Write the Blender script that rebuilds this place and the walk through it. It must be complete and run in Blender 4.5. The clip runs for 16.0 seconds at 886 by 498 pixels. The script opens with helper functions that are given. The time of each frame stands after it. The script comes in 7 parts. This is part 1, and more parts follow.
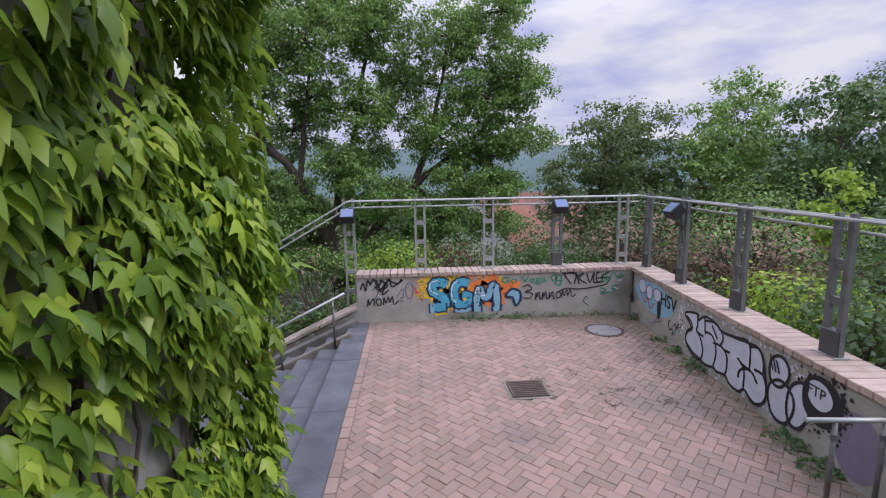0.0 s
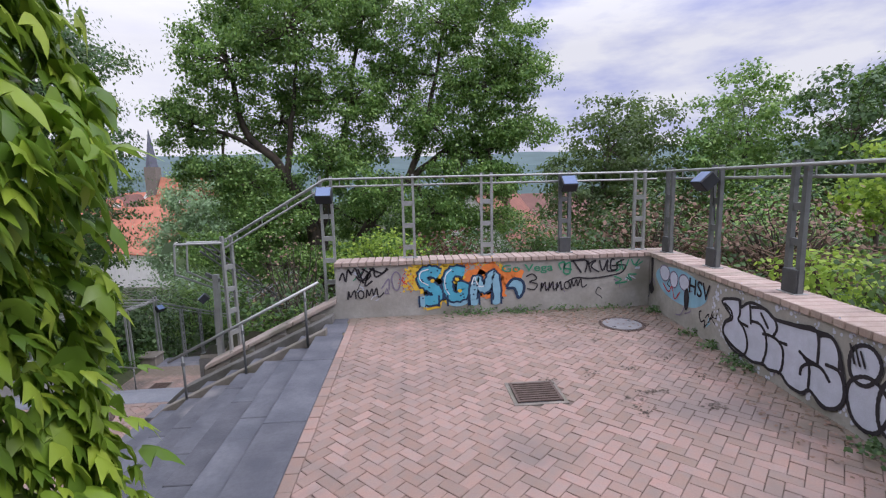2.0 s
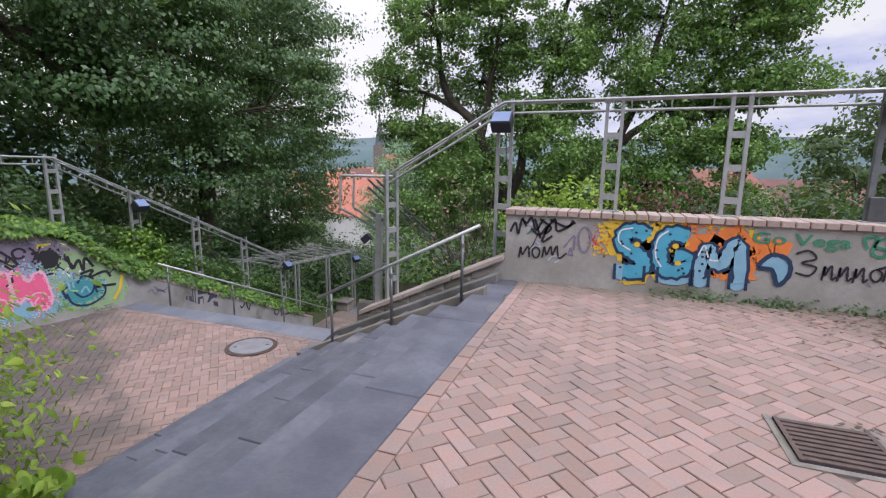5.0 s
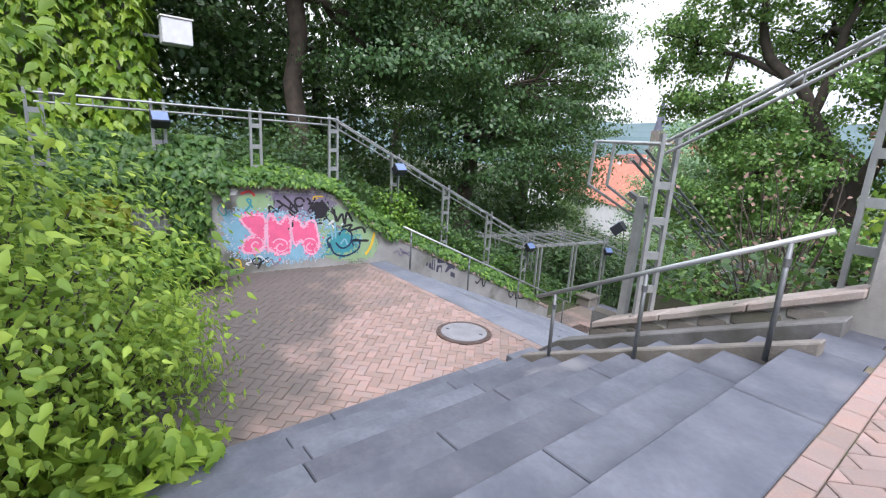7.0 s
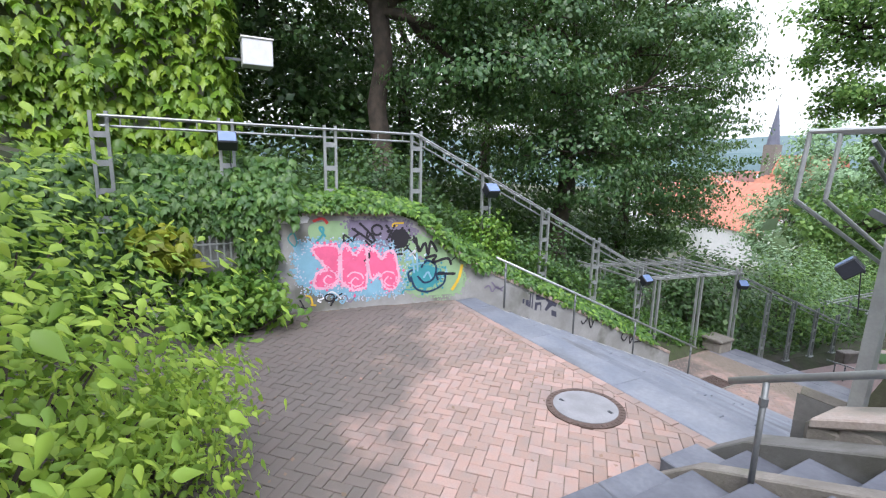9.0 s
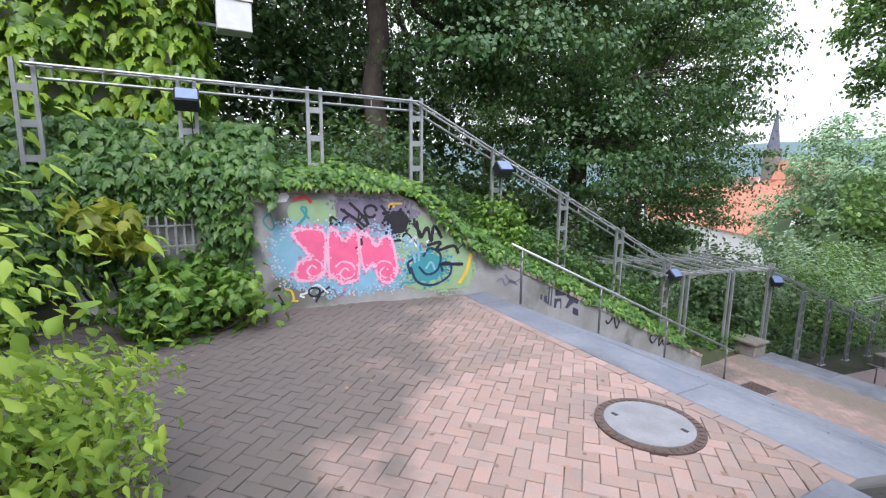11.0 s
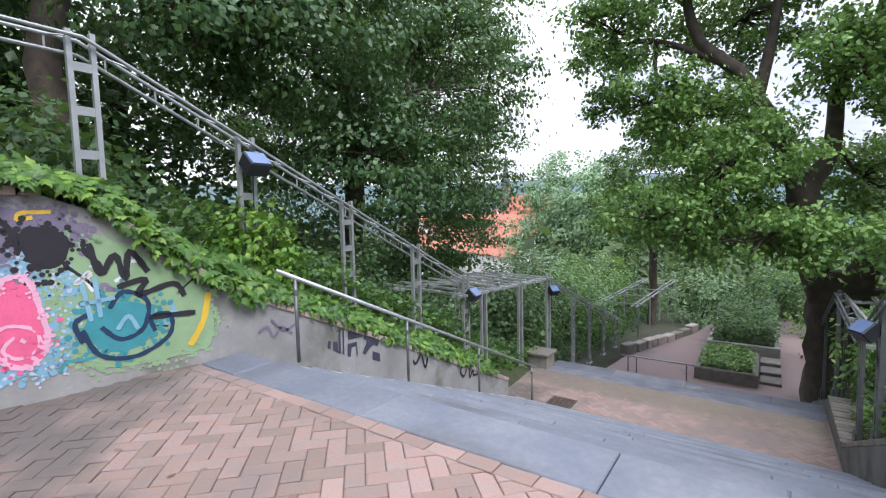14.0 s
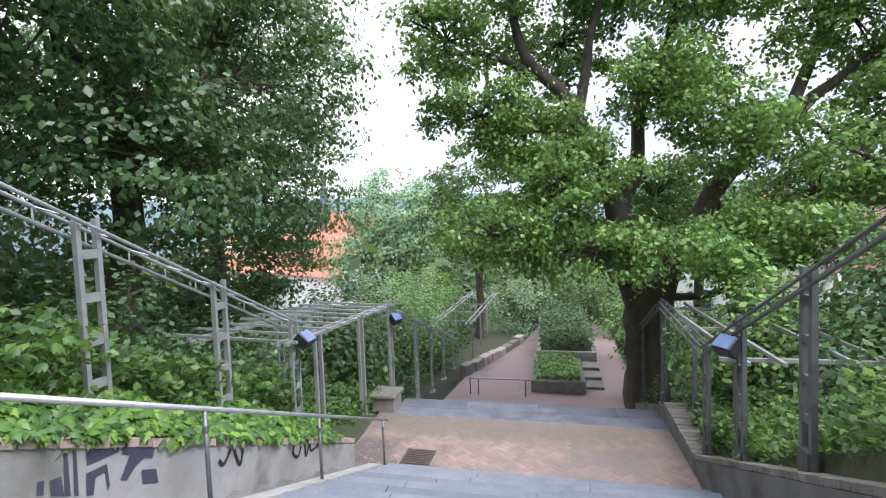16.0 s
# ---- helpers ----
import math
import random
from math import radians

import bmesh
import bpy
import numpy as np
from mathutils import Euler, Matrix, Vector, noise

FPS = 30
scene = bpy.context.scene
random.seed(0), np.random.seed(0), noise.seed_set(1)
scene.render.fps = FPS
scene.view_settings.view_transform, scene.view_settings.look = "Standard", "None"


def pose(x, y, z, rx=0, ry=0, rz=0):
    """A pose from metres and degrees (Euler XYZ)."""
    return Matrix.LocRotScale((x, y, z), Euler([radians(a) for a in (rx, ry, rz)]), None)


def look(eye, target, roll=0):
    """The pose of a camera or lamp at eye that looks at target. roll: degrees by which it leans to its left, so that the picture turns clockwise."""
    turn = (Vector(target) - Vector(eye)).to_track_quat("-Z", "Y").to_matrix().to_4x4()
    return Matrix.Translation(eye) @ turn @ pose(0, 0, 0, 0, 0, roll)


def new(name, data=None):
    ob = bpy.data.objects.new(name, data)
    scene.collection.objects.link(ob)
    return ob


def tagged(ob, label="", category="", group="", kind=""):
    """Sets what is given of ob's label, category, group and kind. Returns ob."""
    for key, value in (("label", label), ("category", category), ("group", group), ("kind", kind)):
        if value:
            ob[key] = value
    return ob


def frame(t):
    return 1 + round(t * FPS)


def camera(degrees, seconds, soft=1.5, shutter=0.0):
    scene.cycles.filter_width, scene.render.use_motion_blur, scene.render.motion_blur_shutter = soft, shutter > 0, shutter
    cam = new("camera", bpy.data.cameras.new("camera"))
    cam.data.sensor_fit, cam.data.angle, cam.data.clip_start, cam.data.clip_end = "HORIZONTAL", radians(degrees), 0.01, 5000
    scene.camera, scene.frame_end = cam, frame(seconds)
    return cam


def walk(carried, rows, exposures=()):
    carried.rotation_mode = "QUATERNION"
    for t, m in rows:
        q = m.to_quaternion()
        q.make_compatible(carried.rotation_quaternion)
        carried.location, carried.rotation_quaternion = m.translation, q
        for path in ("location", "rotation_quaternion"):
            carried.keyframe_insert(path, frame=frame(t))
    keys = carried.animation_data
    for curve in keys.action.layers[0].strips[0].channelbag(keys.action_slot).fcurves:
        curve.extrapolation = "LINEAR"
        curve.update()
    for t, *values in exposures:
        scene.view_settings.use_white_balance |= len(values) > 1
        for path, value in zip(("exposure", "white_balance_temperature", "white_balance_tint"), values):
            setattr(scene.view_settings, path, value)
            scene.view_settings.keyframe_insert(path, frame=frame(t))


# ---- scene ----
cam = camera(87.6, 16.0, soft=1.2)
PATH = [
    (0, (-0.529, 0.381, 2.679), (-0.396, 2.351, 2.361), -1.0),
    (0.5, (-0.413, 0.627, 2.522), (-0.282, 2.605, 2.259), -1.4),
    (1, (-0.41, 0.868, 2.427), (-0.265, 2.847, 2.175), -1.8),
    (1.5, (-0.413, 1.112, 2.305), (-0.265, 3.09, 2.047), -1.7),
    (2, (-0.339, 1.395, 2.131), (-0.203, 3.369, 1.845), -1.4),
    (2.5, (-0.34, 1.647, 2.04), (-0.219, 3.619, 1.726), -1.3),
    (3, (-0.238, 1.928, 1.924), (-0.169, 3.901, 1.6), -2.1),
    (3.5, (-0.239, 2.169, 1.772), (-0.225, 4.145, 1.462), -2.4),
    (4, (-0.188, 2.449, 1.661), (-0.298, 4.425, 1.368), -1.3),
    (4.5, (-0.285, 2.573, 1.587), (-0.559, 4.531, 1.288), 0.3),
    (5, (-0.319, 2.985, 1.408), (-0.994, 4.836, 1.059), 0.8),
    (5.2, (-0.294, 3.118, 1.367), (-1.133, 4.891, 0.974), 1.3),
    (7.3, (-1.163, 4.494, 1.134), (-2.739, 5.646, 0.699), 2.8),
    (7.5, (-1.285, 4.59, 1.113), (-2.895, 5.696, 0.686), 2.2),
    (8, (-1.593, 4.852, 1.092), (-3.279, 5.845, 0.678), 1.4),
    (8.5, (-1.902, 4.957, 1.11), (-3.619, 5.9, 0.706), 1.5),
    (8.7, (-2.061, 4.984, 1.078), (-3.79, 5.912, 0.693), 1.4),
    (10.8, (-3.163, 5.433, 0.473), (-4.919, 6.337, 0.162), 0.7),
    (11, (-3.266, 5.473, 0.448), (-5.014, 6.391, 0.128), 0.7),
    (11.5, (-3.438, 5.641, 0.366), (-5.162, 6.602, 0.041), 0.2),
    (12, (-3.676, 5.716, 0.294), (-5.339, 6.774, -0.047), -0.6),
    (12.5, (-3.918, 5.85, 0.174), (-5.527, 6.992, -0.15), -0.3),
    (13, (-4.12, 6.053, 0.079), (-5.654, 7.309, -0.181), -0.5),
    (13.5, (-4.539, 6.443, 0.037), (-5.894, 7.898, -0.179), 0.0),
    (14, (-4.921, 6.813, -0.024), (-6.067, 8.445, -0.183), -1.3),
    (14.5, (-5.007, 7.003, 0.047), (-6.041, 8.709, -0.104), -1.7),
    (15, (-5.44, 7.489, 0.026), (-6.278, 9.301, -0.088), -1.3),
    (15.5, (-5.737, 7.8, -0.027), (-6.368, 9.695, -0.127), -2.2),
    (16, (-5.954, 8.219, -0.003), (-6.403, 10.165, -0.108), -2.2),
]
walk(cam, [(t, look(eye, target, roll)) for t, eye, target, roll in PATH],
     exposures=[(0.0, 0.45, 6150, 18), (3.0, 0.53, 6250, 16), (5.0, 0.64, 6300, 16), (7.3, 1.28, 6150, 11), (8.5, 1.34, 6150, 10), (11.0, 1.24, 6100, 11), (13.0, 1.12, 6100, 11), (14.5, 1.16, 6100, 11), (16.0, 1.47, 6150, 11)])

# ---- world and sun ----
SUN_EL, SUN_AZ = radians(50), radians(118)
world = bpy.data.worlds.new("sky")
scene.world = world
world.use_nodes = True
wn, wl = world.node_tree.nodes, world.node_tree.links
wn.clear()
sky = wn.new("ShaderNodeTexSky")
sky.sky_type, sky.sun_disc = "NISHITA", False
sky.sun_elevation, sky.sun_rotation = SUN_EL, SUN_AZ
sky.air_density, sky.dust_density, sky.ozone_density = 1.0, 2.5, 2.0
skyscale = wn.new("ShaderNodeVectorMath"); skyscale.operation = "SCALE"
skyscale.inputs["Scale"].default_value = 0.10
wl.new(sky.outputs[0], skyscale.inputs[0])
wco = wn.new("ShaderNodeTexCoord")
wmap = wn.new("ShaderNodeMapping")
wmap.inputs["Scale"].default_value = (2.6, 3.2, 9.0)
wmap.inputs["Rotation"].default_value = (0.0, 0.0, 0.35)
wl.new(wco.outputs["Generated"], wmap.inputs["Vector"])
wnoise = wn.new("ShaderNodeTexNoise")
wnoise.inputs["Scale"].default_value, wnoise.inputs["Detail"].default_value = 1.6, 7.0
wnoise.inputs["Roughness"].default_value = 0.55
wl.new(wmap.outputs[0], wnoise.inputs["Vector"])
wramp = wn.new("ShaderNodeValToRGB")
wramp.color_ramp.elements[0].position, wramp.color_ramp.elements[0].color = 0.36, (0.50, 0.54, 0.86, 1)
wramp.color_ramp.elements[1].position, wramp.color_ramp.elements[1].color = 0.62, (0.98, 0.98, 1.0, 1)
wl.new(wnoise.outputs["Fac"], wramp.inputs["Fac"])
wsep = wn.new("ShaderNodeSeparateXYZ")
wl.new(wco.outputs["Generated"], wsep.inputs[0])
wside = wn.new("ShaderNodeMapRange")     # the cloud sheet is thinner and brighter to the west
wside.inputs["From Min"].default_value, wside.inputs["From Max"].default_value = -0.75, 0.25
wside.inputs["To Min"].default_value, wside.inputs["To Max"].default_value = 1.0, 0.0
wl.new(wsep.outputs["X"], wside.inputs["Value"])
wbright = wn.new("ShaderNodeMix"); wbright.data_type = "RGBA"
wl.new(wside.outputs[0], wbright.inputs["Factor"])
wl.new(wramp.outputs["Color"], wbright.inputs["A"])
wbright.inputs["B"].default_value = (1.15, 1.14, 1.16, 1)
wmix = wn.new("ShaderNodeMix"); wmix.data_type = "RGBA"
wmix.inputs["Factor"].default_value = 0.88
wl.new(skyscale.outputs[0], wmix.inputs["A"])
wl.new(wbright.outputs["Result"], wmix.inputs["B"])
wbg = wn.new("ShaderNodeBackground")
wbg.inputs["Strength"].default_value = 0.62
wzen = wn.new("ShaderNodeMapRange")      # an overcast sky is far brighter overhead than at the horizon
wzen.inputs["From Min"].default_value, wzen.inputs["From Max"].default_value = 0.25, 1.0
wzen.inputs["To Min"].default_value, wzen.inputs["To Max"].default_value = 1.0, 3.0
wl.new(wsep.outputs["Z"], wzen.inputs["Value"])
wover = wn.new("ShaderNodeVectorMath"); wover.operation = "SCALE"
wl.new(wmix.outputs["Result"], wover.inputs[0]); wl.new(wzen.outputs[0], wover.inputs["Scale"])
wl.new(wover.outputs[0], wbg.inputs["Color"])
wl.new(wbg.outputs[0], wn.new("ShaderNodeOutputWorld").inputs["Surface"])
sun = new("sun", bpy.data.lights.new("sun", "SUN"))
sun.data.energy, sun.data.angle, sun.data.color = 1.5, radians(25), (1.0, 0.96, 0.9)
sun.matrix_world = Matrix.Rotation(-SUN_AZ, 4, "Z") @ Matrix.Rotation(SUN_EL - math.pi / 2, 4, "X")

# ---- materials ----
def mat(name, base, rough=0.8, metal=0.0, var=0.25, scale=6.0, bump=0.2, second=None, per_object=0.0, per_island=0.0,
        stain=None, stain_scale=0.7, stain_at=0.55, translucent=0.0, spec=0.5, bump_scale=60.0):
    """A surface with fine grain, broad mottling, an optional stain and tone changes from piece to piece."""
    m = bpy.data.materials.new(name)
    m.use_nodes = True
    n, l = m.node_tree.nodes, m.node_tree.links
    b = n["Principled BSDF"]
    b.inputs["Roughness"].default_value, b.inputs["Metallic"].default_value = rough, metal
    b.inputs["Specular IOR Level"].default_value = spec
    co = n.new("ShaderNodeTexCoord")
    geo = n.new("ShaderNodeNewGeometry")

    def tex(s, detail=5.0):
        t = n.new("ShaderNodeTexNoise")
        t.inputs["Scale"].default_value, t.inputs["Detail"].default_value = s, detail
        l.new(geo.outputs["Position"], t.inputs["Vector"])
        return t.outputs["Fac"]

    def mix(fac, a, c, mode="MIX"):
        x = n.new("ShaderNodeMix"); x.data_type, x.blend_type = "RGBA", mode
        for key, v in (("Factor", fac), ("A", a), ("B", c)):
            if isinstance(v, (float, int)):
                x.inputs[key].default_value = v
            elif isinstance(v, tuple):
                x.inputs[key].default_value = (*v[:3], 1)
            else:
                l.new(v, x.inputs[key])
        return x.outputs["Result"]

    def rng(v, lo, hi, a=0.0, c=1.0):
        r = n.new("ShaderNodeMapRange")
        for key, x in (("From Min", lo), ("From Max", hi), ("To Min", a), ("To Max", c)):
            r.inputs[key].default_value = x
        l.new(v, r.inputs["Value"])
        return r.outputs[0]

    second = second or tuple(c * (1 - var) for c in base)
    col = mix(rng(tex(scale), 0.35, 0.65), base, second)
    col = mix(rng(tex(scale * 9, 3), 0.3, 0.7, 0, var * 1.2), col, tuple(c * 0.55 for c in base))
    if per_object:
        info = n.new("ShaderNodeObjectInfo")
        h = n.new("ShaderNodeHueSaturation")
        l.new(rng(info.outputs["Random"], 0, 1, 1 - per_object, 1 + per_object), h.inputs["Value"])
        l.new(rng(info.outputs["Random"], 0, 1, 0.5 + per_object * 0.03, 0.5 - per_object * 0.03), h.inputs["Hue"])
        l.new(col, h.inputs["Color"]); col = h.outputs[0]
    if per_island:
        h = n.new("ShaderNodeHueSaturation")
        l.new(rng(geo.outputs["Random Per Island"], 0, 1, 1 - per_island, 1 + per_island), h.inputs["Value"])
        l.new(rng(geo.outputs["Random Per Island"], 0, 1, 0.5 + per_island * 0.05, 0.5 - per_island * 0.05), h.inputs["Hue"])
        l.new(col, h.inputs["Color"]); col = h.outputs[0]
    if stain:
        col = mix(rng(tex(stain_scale, 8), stain_at, stain_at + 0.12, 0, 0.85), col, stain)
    l.new(col, b.inputs["Base Color"])
    if bump:
        bp = n.new("ShaderNodeBump")
        bp.inputs["Strength"].default_value, bp.inputs["Distance"].default_value = bump, 0.01
        l.new(tex(bump_scale, 6), bp.inputs["Height"])
        l.new(bp.outputs[0], b.inputs["Normal"])
    if translucent:
        out = n["Material Output"]
        tr = n.new("ShaderNodeBsdfTranslucent")
        l.new(mix(0.5, col, (0.25, 0.39, 0.06), "MIX"), tr.inputs["Color"])
        ms = n.new("ShaderNodeMixShader")
        ms.inputs[0].default_value = translucent
        l.new(b.outputs[0], ms.inputs[1]); l.new(tr.outputs[0], ms.inputs[2])
        l.new(ms.outputs[0], out.inputs["Surface"])
    return m


M_BRICK = mat("clay_paver", (0.285, 0.190, 0.155), 0.85, var=0.22, scale=9, second=(0.252, 0.194, 0.170), per_object=0.17, per_island=0.17, stain=(0.165, 0.135, 0.125), stain_scale=0.6, stain_at=0.53)
M_JOINT = mat("sandy_joint", (0.20, 0.15, 0.125), 0.95, var=0.4, scale=5, stain=(0.07, 0.09, 0.03), stain_scale=1.2)
M_SLATE = mat("blue_grey_slab", (0.067, 0.073, 0.092), 0.62, var=0.25, scale=3.0, second=(0.115, 0.12, 0.142), per_object=0.20, stain=(0.17, 0.165, 0.17), stain_scale=1.1, stain_at=0.62, bump=0.25)
M_CONC = mat("weathered_concrete", (0.37, 0.36, 0.34), 0.9, var=0.3, scale=2.2, second=(0.27, 0.26, 0.235), stain=(0.16, 0.155, 0.12), stain_scale=0.9, stain_at=0.56, bump=0.35)
M_CAP = mat("brick_coping", (0.35, 0.265, 0.23), 0.88, var=0.3, scale=8, second=(0.42, 0.34, 0.30), per_object=0.14, stain=(0.22, 0.20, 0.16), stain_scale=1.3)
M_STEEL = mat("galvanised_steel", (0.40, 0.415, 0.41), 0.5, metal=0.55, var=0.18, scale=7, bump=0.08)
M_DARKSTEEL = mat("dull_dark_steel", (0.20, 0.21, 0.215), 0.5, metal=0.6, var=0.25, scale=9, bump=0.08, stain=(0.15, 0.09, 0.05), stain_scale=4, stain_at=0.64)
M_IRONGREY = mat("dark_sheet_metal", (0.11, 0.115, 0.12), 0.5, metal=0.5, var=0.25, scale=8, bump=0.1)
M_IRON = mat("rusty_cast_iron", (0.14, 0.10, 0.085), 0.75, metal=0.4, var=0.35, scale=14, bump=0.3)
M_LIDCON = mat("pale_cover_concrete", (0.225, 0.225, 0.235), 0.85, var=0.2, scale=6, bump=0.3)
# plastic of the lamps; also the painted darkness in drain and lid holes
M_BLACK = mat("black_plastic_and_hole_shade", (0.02, 0.022, 0.03), 0.45, var=0.2)
# lamp pane: the blue is a painted reflection of the sky
M_LAMPGLASS = mat("sky_tinted_lamp_pane", (0.13, 0.19, 0.34), 0.3, var=0.15, bump=0.0)
M_SOIL = mat("leafy_soil", (0.055, 0.048, 0.034), 0.95, var=0.5, scale=1.3, second=(0.05, 0.075, 0.025), bump=0.5, bump_scale=25)
M_PLASTER = mat("white_render", (0.74, 0.73, 0.70), 0.9, var=0.08, scale=2)
M_ROOF = mat("red_roof_tile", (0.44, 0.165, 0.10), 0.8, var=0.25, scale=1.2, per_object=0.12)
M_ROOFDARK = mat("brown_roof_tile", (0.20, 0.10, 0.085), 0.8, var=0.25, scale=1.2)
M_GLASSDARK = mat("window_pane_glass", (0.06, 0.07, 0.09), 0.12, var=0.1, bump=0)
M_BARK = mat("grey_brown_bark", (0.115, 0.09, 0.07), 0.95, var=0.45, scale=5, bump=0.9, bump_scale=18, second=(0.06, 0.05, 0.042))
M_OAK = mat("oak_leaf", (0.19, 0.345, 0.095), 0.42, var=0.3, scale=0.8, per_island=0.5, translucent=0.38, bump=0, spec=0.4)
M_MAPLE = mat("dark_maple_leaf", (0.088, 0.178, 0.066), 0.36, var=0.35, scale=0.7, per_island=0.55, translucent=0.32, bump=0, spec=0.4)
M_PALE = mat("pale_willow_leaf", (0.27, 0.42, 0.23), 0.6, var=0.3, scale=0.8, per_island=0.25, translucent=0.3, bump=0)
# greyer leaf green, haze of distance mixed into the colour
M_FARLEAF = mat("hazy_far_leaf", (0.105, 0.165, 0.07), 0.7, var=0.35, scale=0.5, per_island=0.35, translucent=0.38, bump=0)
M_IVY = mat("creeper_leaf", (0.21, 0.35, 0.035), 0.42, var=0.3, scale=1.5, per_island=0.45, translucent=0.36, bump=0, spec=0.4)
# brighter copy of the creeper leaf, with the light on it in the colour
M_CREEPER = mat("sunlit_creeper_leaf", (0.25, 0.39, 0.042), 0.42, var=0.3, scale=1.5, per_island=0.5, translucent=0.40, bump=0, spec=0.45)
M_IVYDARK = mat("ivy_leaf", (0.10, 0.205, 0.048), 0.4, var=0.3, scale=1.2, per_island=0.4, translucent=0.38, bump=0, spec=0.4)
M_BUSH = mat("fresh_shrub_leaf", (0.36, 0.53, 0.075), 0.5, var=0.3, scale=1.5, per_island=0.35, translucent=0.48, bump=0, spec=0.4)
M_HERB = mat("weed_leaf", (0.066, 0.135, 0.046), 0.6, var=0.3, scale=2, per_island=0.4, translucent=0.3, bump=0)
M_YELLOW = mat("yellow_green_leaf", (0.33, 0.36, 0.03), 0.5, var=0.3, scale=2, per_island=0.3, translucent=0.45, bump=0)
M_DRY = mat("dry_twig", (0.24, 0.16, 0.115), 0.95, var=0.35, scale=3, per_island=0.3, bump=0)
M_REDLEAF = mat("dark_red_leaf", (0.14, 0.045, 0.04), 0.6, var=0.3, scale=2, per_island=0.3, translucent=0.2, bump=0)
# hill woods in blue-grey: distance haze is part of the base colour
M_HILL = mat("haze_tinted_hill", (0.085, 0.135, 0.14), 1.0, var=0.25, scale=0.02, bump=0)
M_STONE = mat("brown_rubble_stone", (0.215, 0.195, 0.17), 0.92, var=0.35, scale=5, per_object=0.2, bump=0.5, stain=(0.13, 0.13, 0.09), stain_scale=2)


def paint(name, rgb):
    return mat("spray_" + name, rgb, 0.7, var=0.12, scale=7, bump=0.25, bump_scale=90)


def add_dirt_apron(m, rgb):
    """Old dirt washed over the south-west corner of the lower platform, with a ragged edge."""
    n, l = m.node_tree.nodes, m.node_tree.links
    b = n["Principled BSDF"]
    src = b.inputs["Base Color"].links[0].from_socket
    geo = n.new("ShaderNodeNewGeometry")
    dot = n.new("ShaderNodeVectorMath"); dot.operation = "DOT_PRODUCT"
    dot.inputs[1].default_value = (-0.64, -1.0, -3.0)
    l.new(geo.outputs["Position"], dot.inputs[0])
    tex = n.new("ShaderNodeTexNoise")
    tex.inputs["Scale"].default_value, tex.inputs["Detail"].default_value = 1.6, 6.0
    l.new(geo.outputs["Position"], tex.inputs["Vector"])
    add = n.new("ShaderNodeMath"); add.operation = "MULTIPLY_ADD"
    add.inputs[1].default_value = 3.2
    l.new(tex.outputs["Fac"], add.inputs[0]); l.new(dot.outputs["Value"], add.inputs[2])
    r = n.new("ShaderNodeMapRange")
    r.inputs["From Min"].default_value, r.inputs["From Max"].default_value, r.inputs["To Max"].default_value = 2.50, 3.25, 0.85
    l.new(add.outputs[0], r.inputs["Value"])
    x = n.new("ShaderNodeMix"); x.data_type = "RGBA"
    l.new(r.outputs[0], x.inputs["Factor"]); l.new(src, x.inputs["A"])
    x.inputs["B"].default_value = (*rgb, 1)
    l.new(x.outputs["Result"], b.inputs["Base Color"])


def add_silt_patch(m, centre, reach, rgb):
    """Brown silt washed over the pavers in one ragged patch."""
    n, l = m.node_tree.nodes, m.node_tree.links
    b = n["Principled BSDF"]
    src = b.inputs["Base Color"].links[0].from_socket
    geo = n.new("ShaderNodeNewGeometry")
    dist = n.new("ShaderNodeVectorMath"); dist.operation = "DISTANCE"
    dist.inputs[1].default_value = centre
    l.new(geo.outputs["Position"], dist.inputs[0])
    tex = n.new("ShaderNodeTexNoise")
    tex.inputs["Scale"].default_value, tex.inputs["Detail"].default_value = 2.1, 7.0
    l.new(geo.outputs["Position"], tex.inputs["Vector"])
    add = n.new("ShaderNodeMath"); add.operation = "MULTIPLY_ADD"
    add.inputs[1].default_value = 2.6
    l.new(tex.outputs["Fac"], add.inputs[0]); l.new(dist.outputs["Value"], add.inputs[2])
    r = n.new("ShaderNodeMapRange")
    r.inputs["From Min"].default_value, r.inputs["From Max"].default_value = reach + 1.6, reach + 0.6
    r.inputs["To Max"].default_value = 0.75
    l.new(add.outputs[0], r.inputs["Value"])
    x = n.new("ShaderNodeMix"); x.data_type = "RGBA"
    l.new(r.outputs[0], x.inputs["Factor"]); l.new(src, x.inputs["A"])
    x.inputs["B"].default_value = (*rgb, 1)
    l.new(x.outputs["Result"], b.inputs["Base Color"])


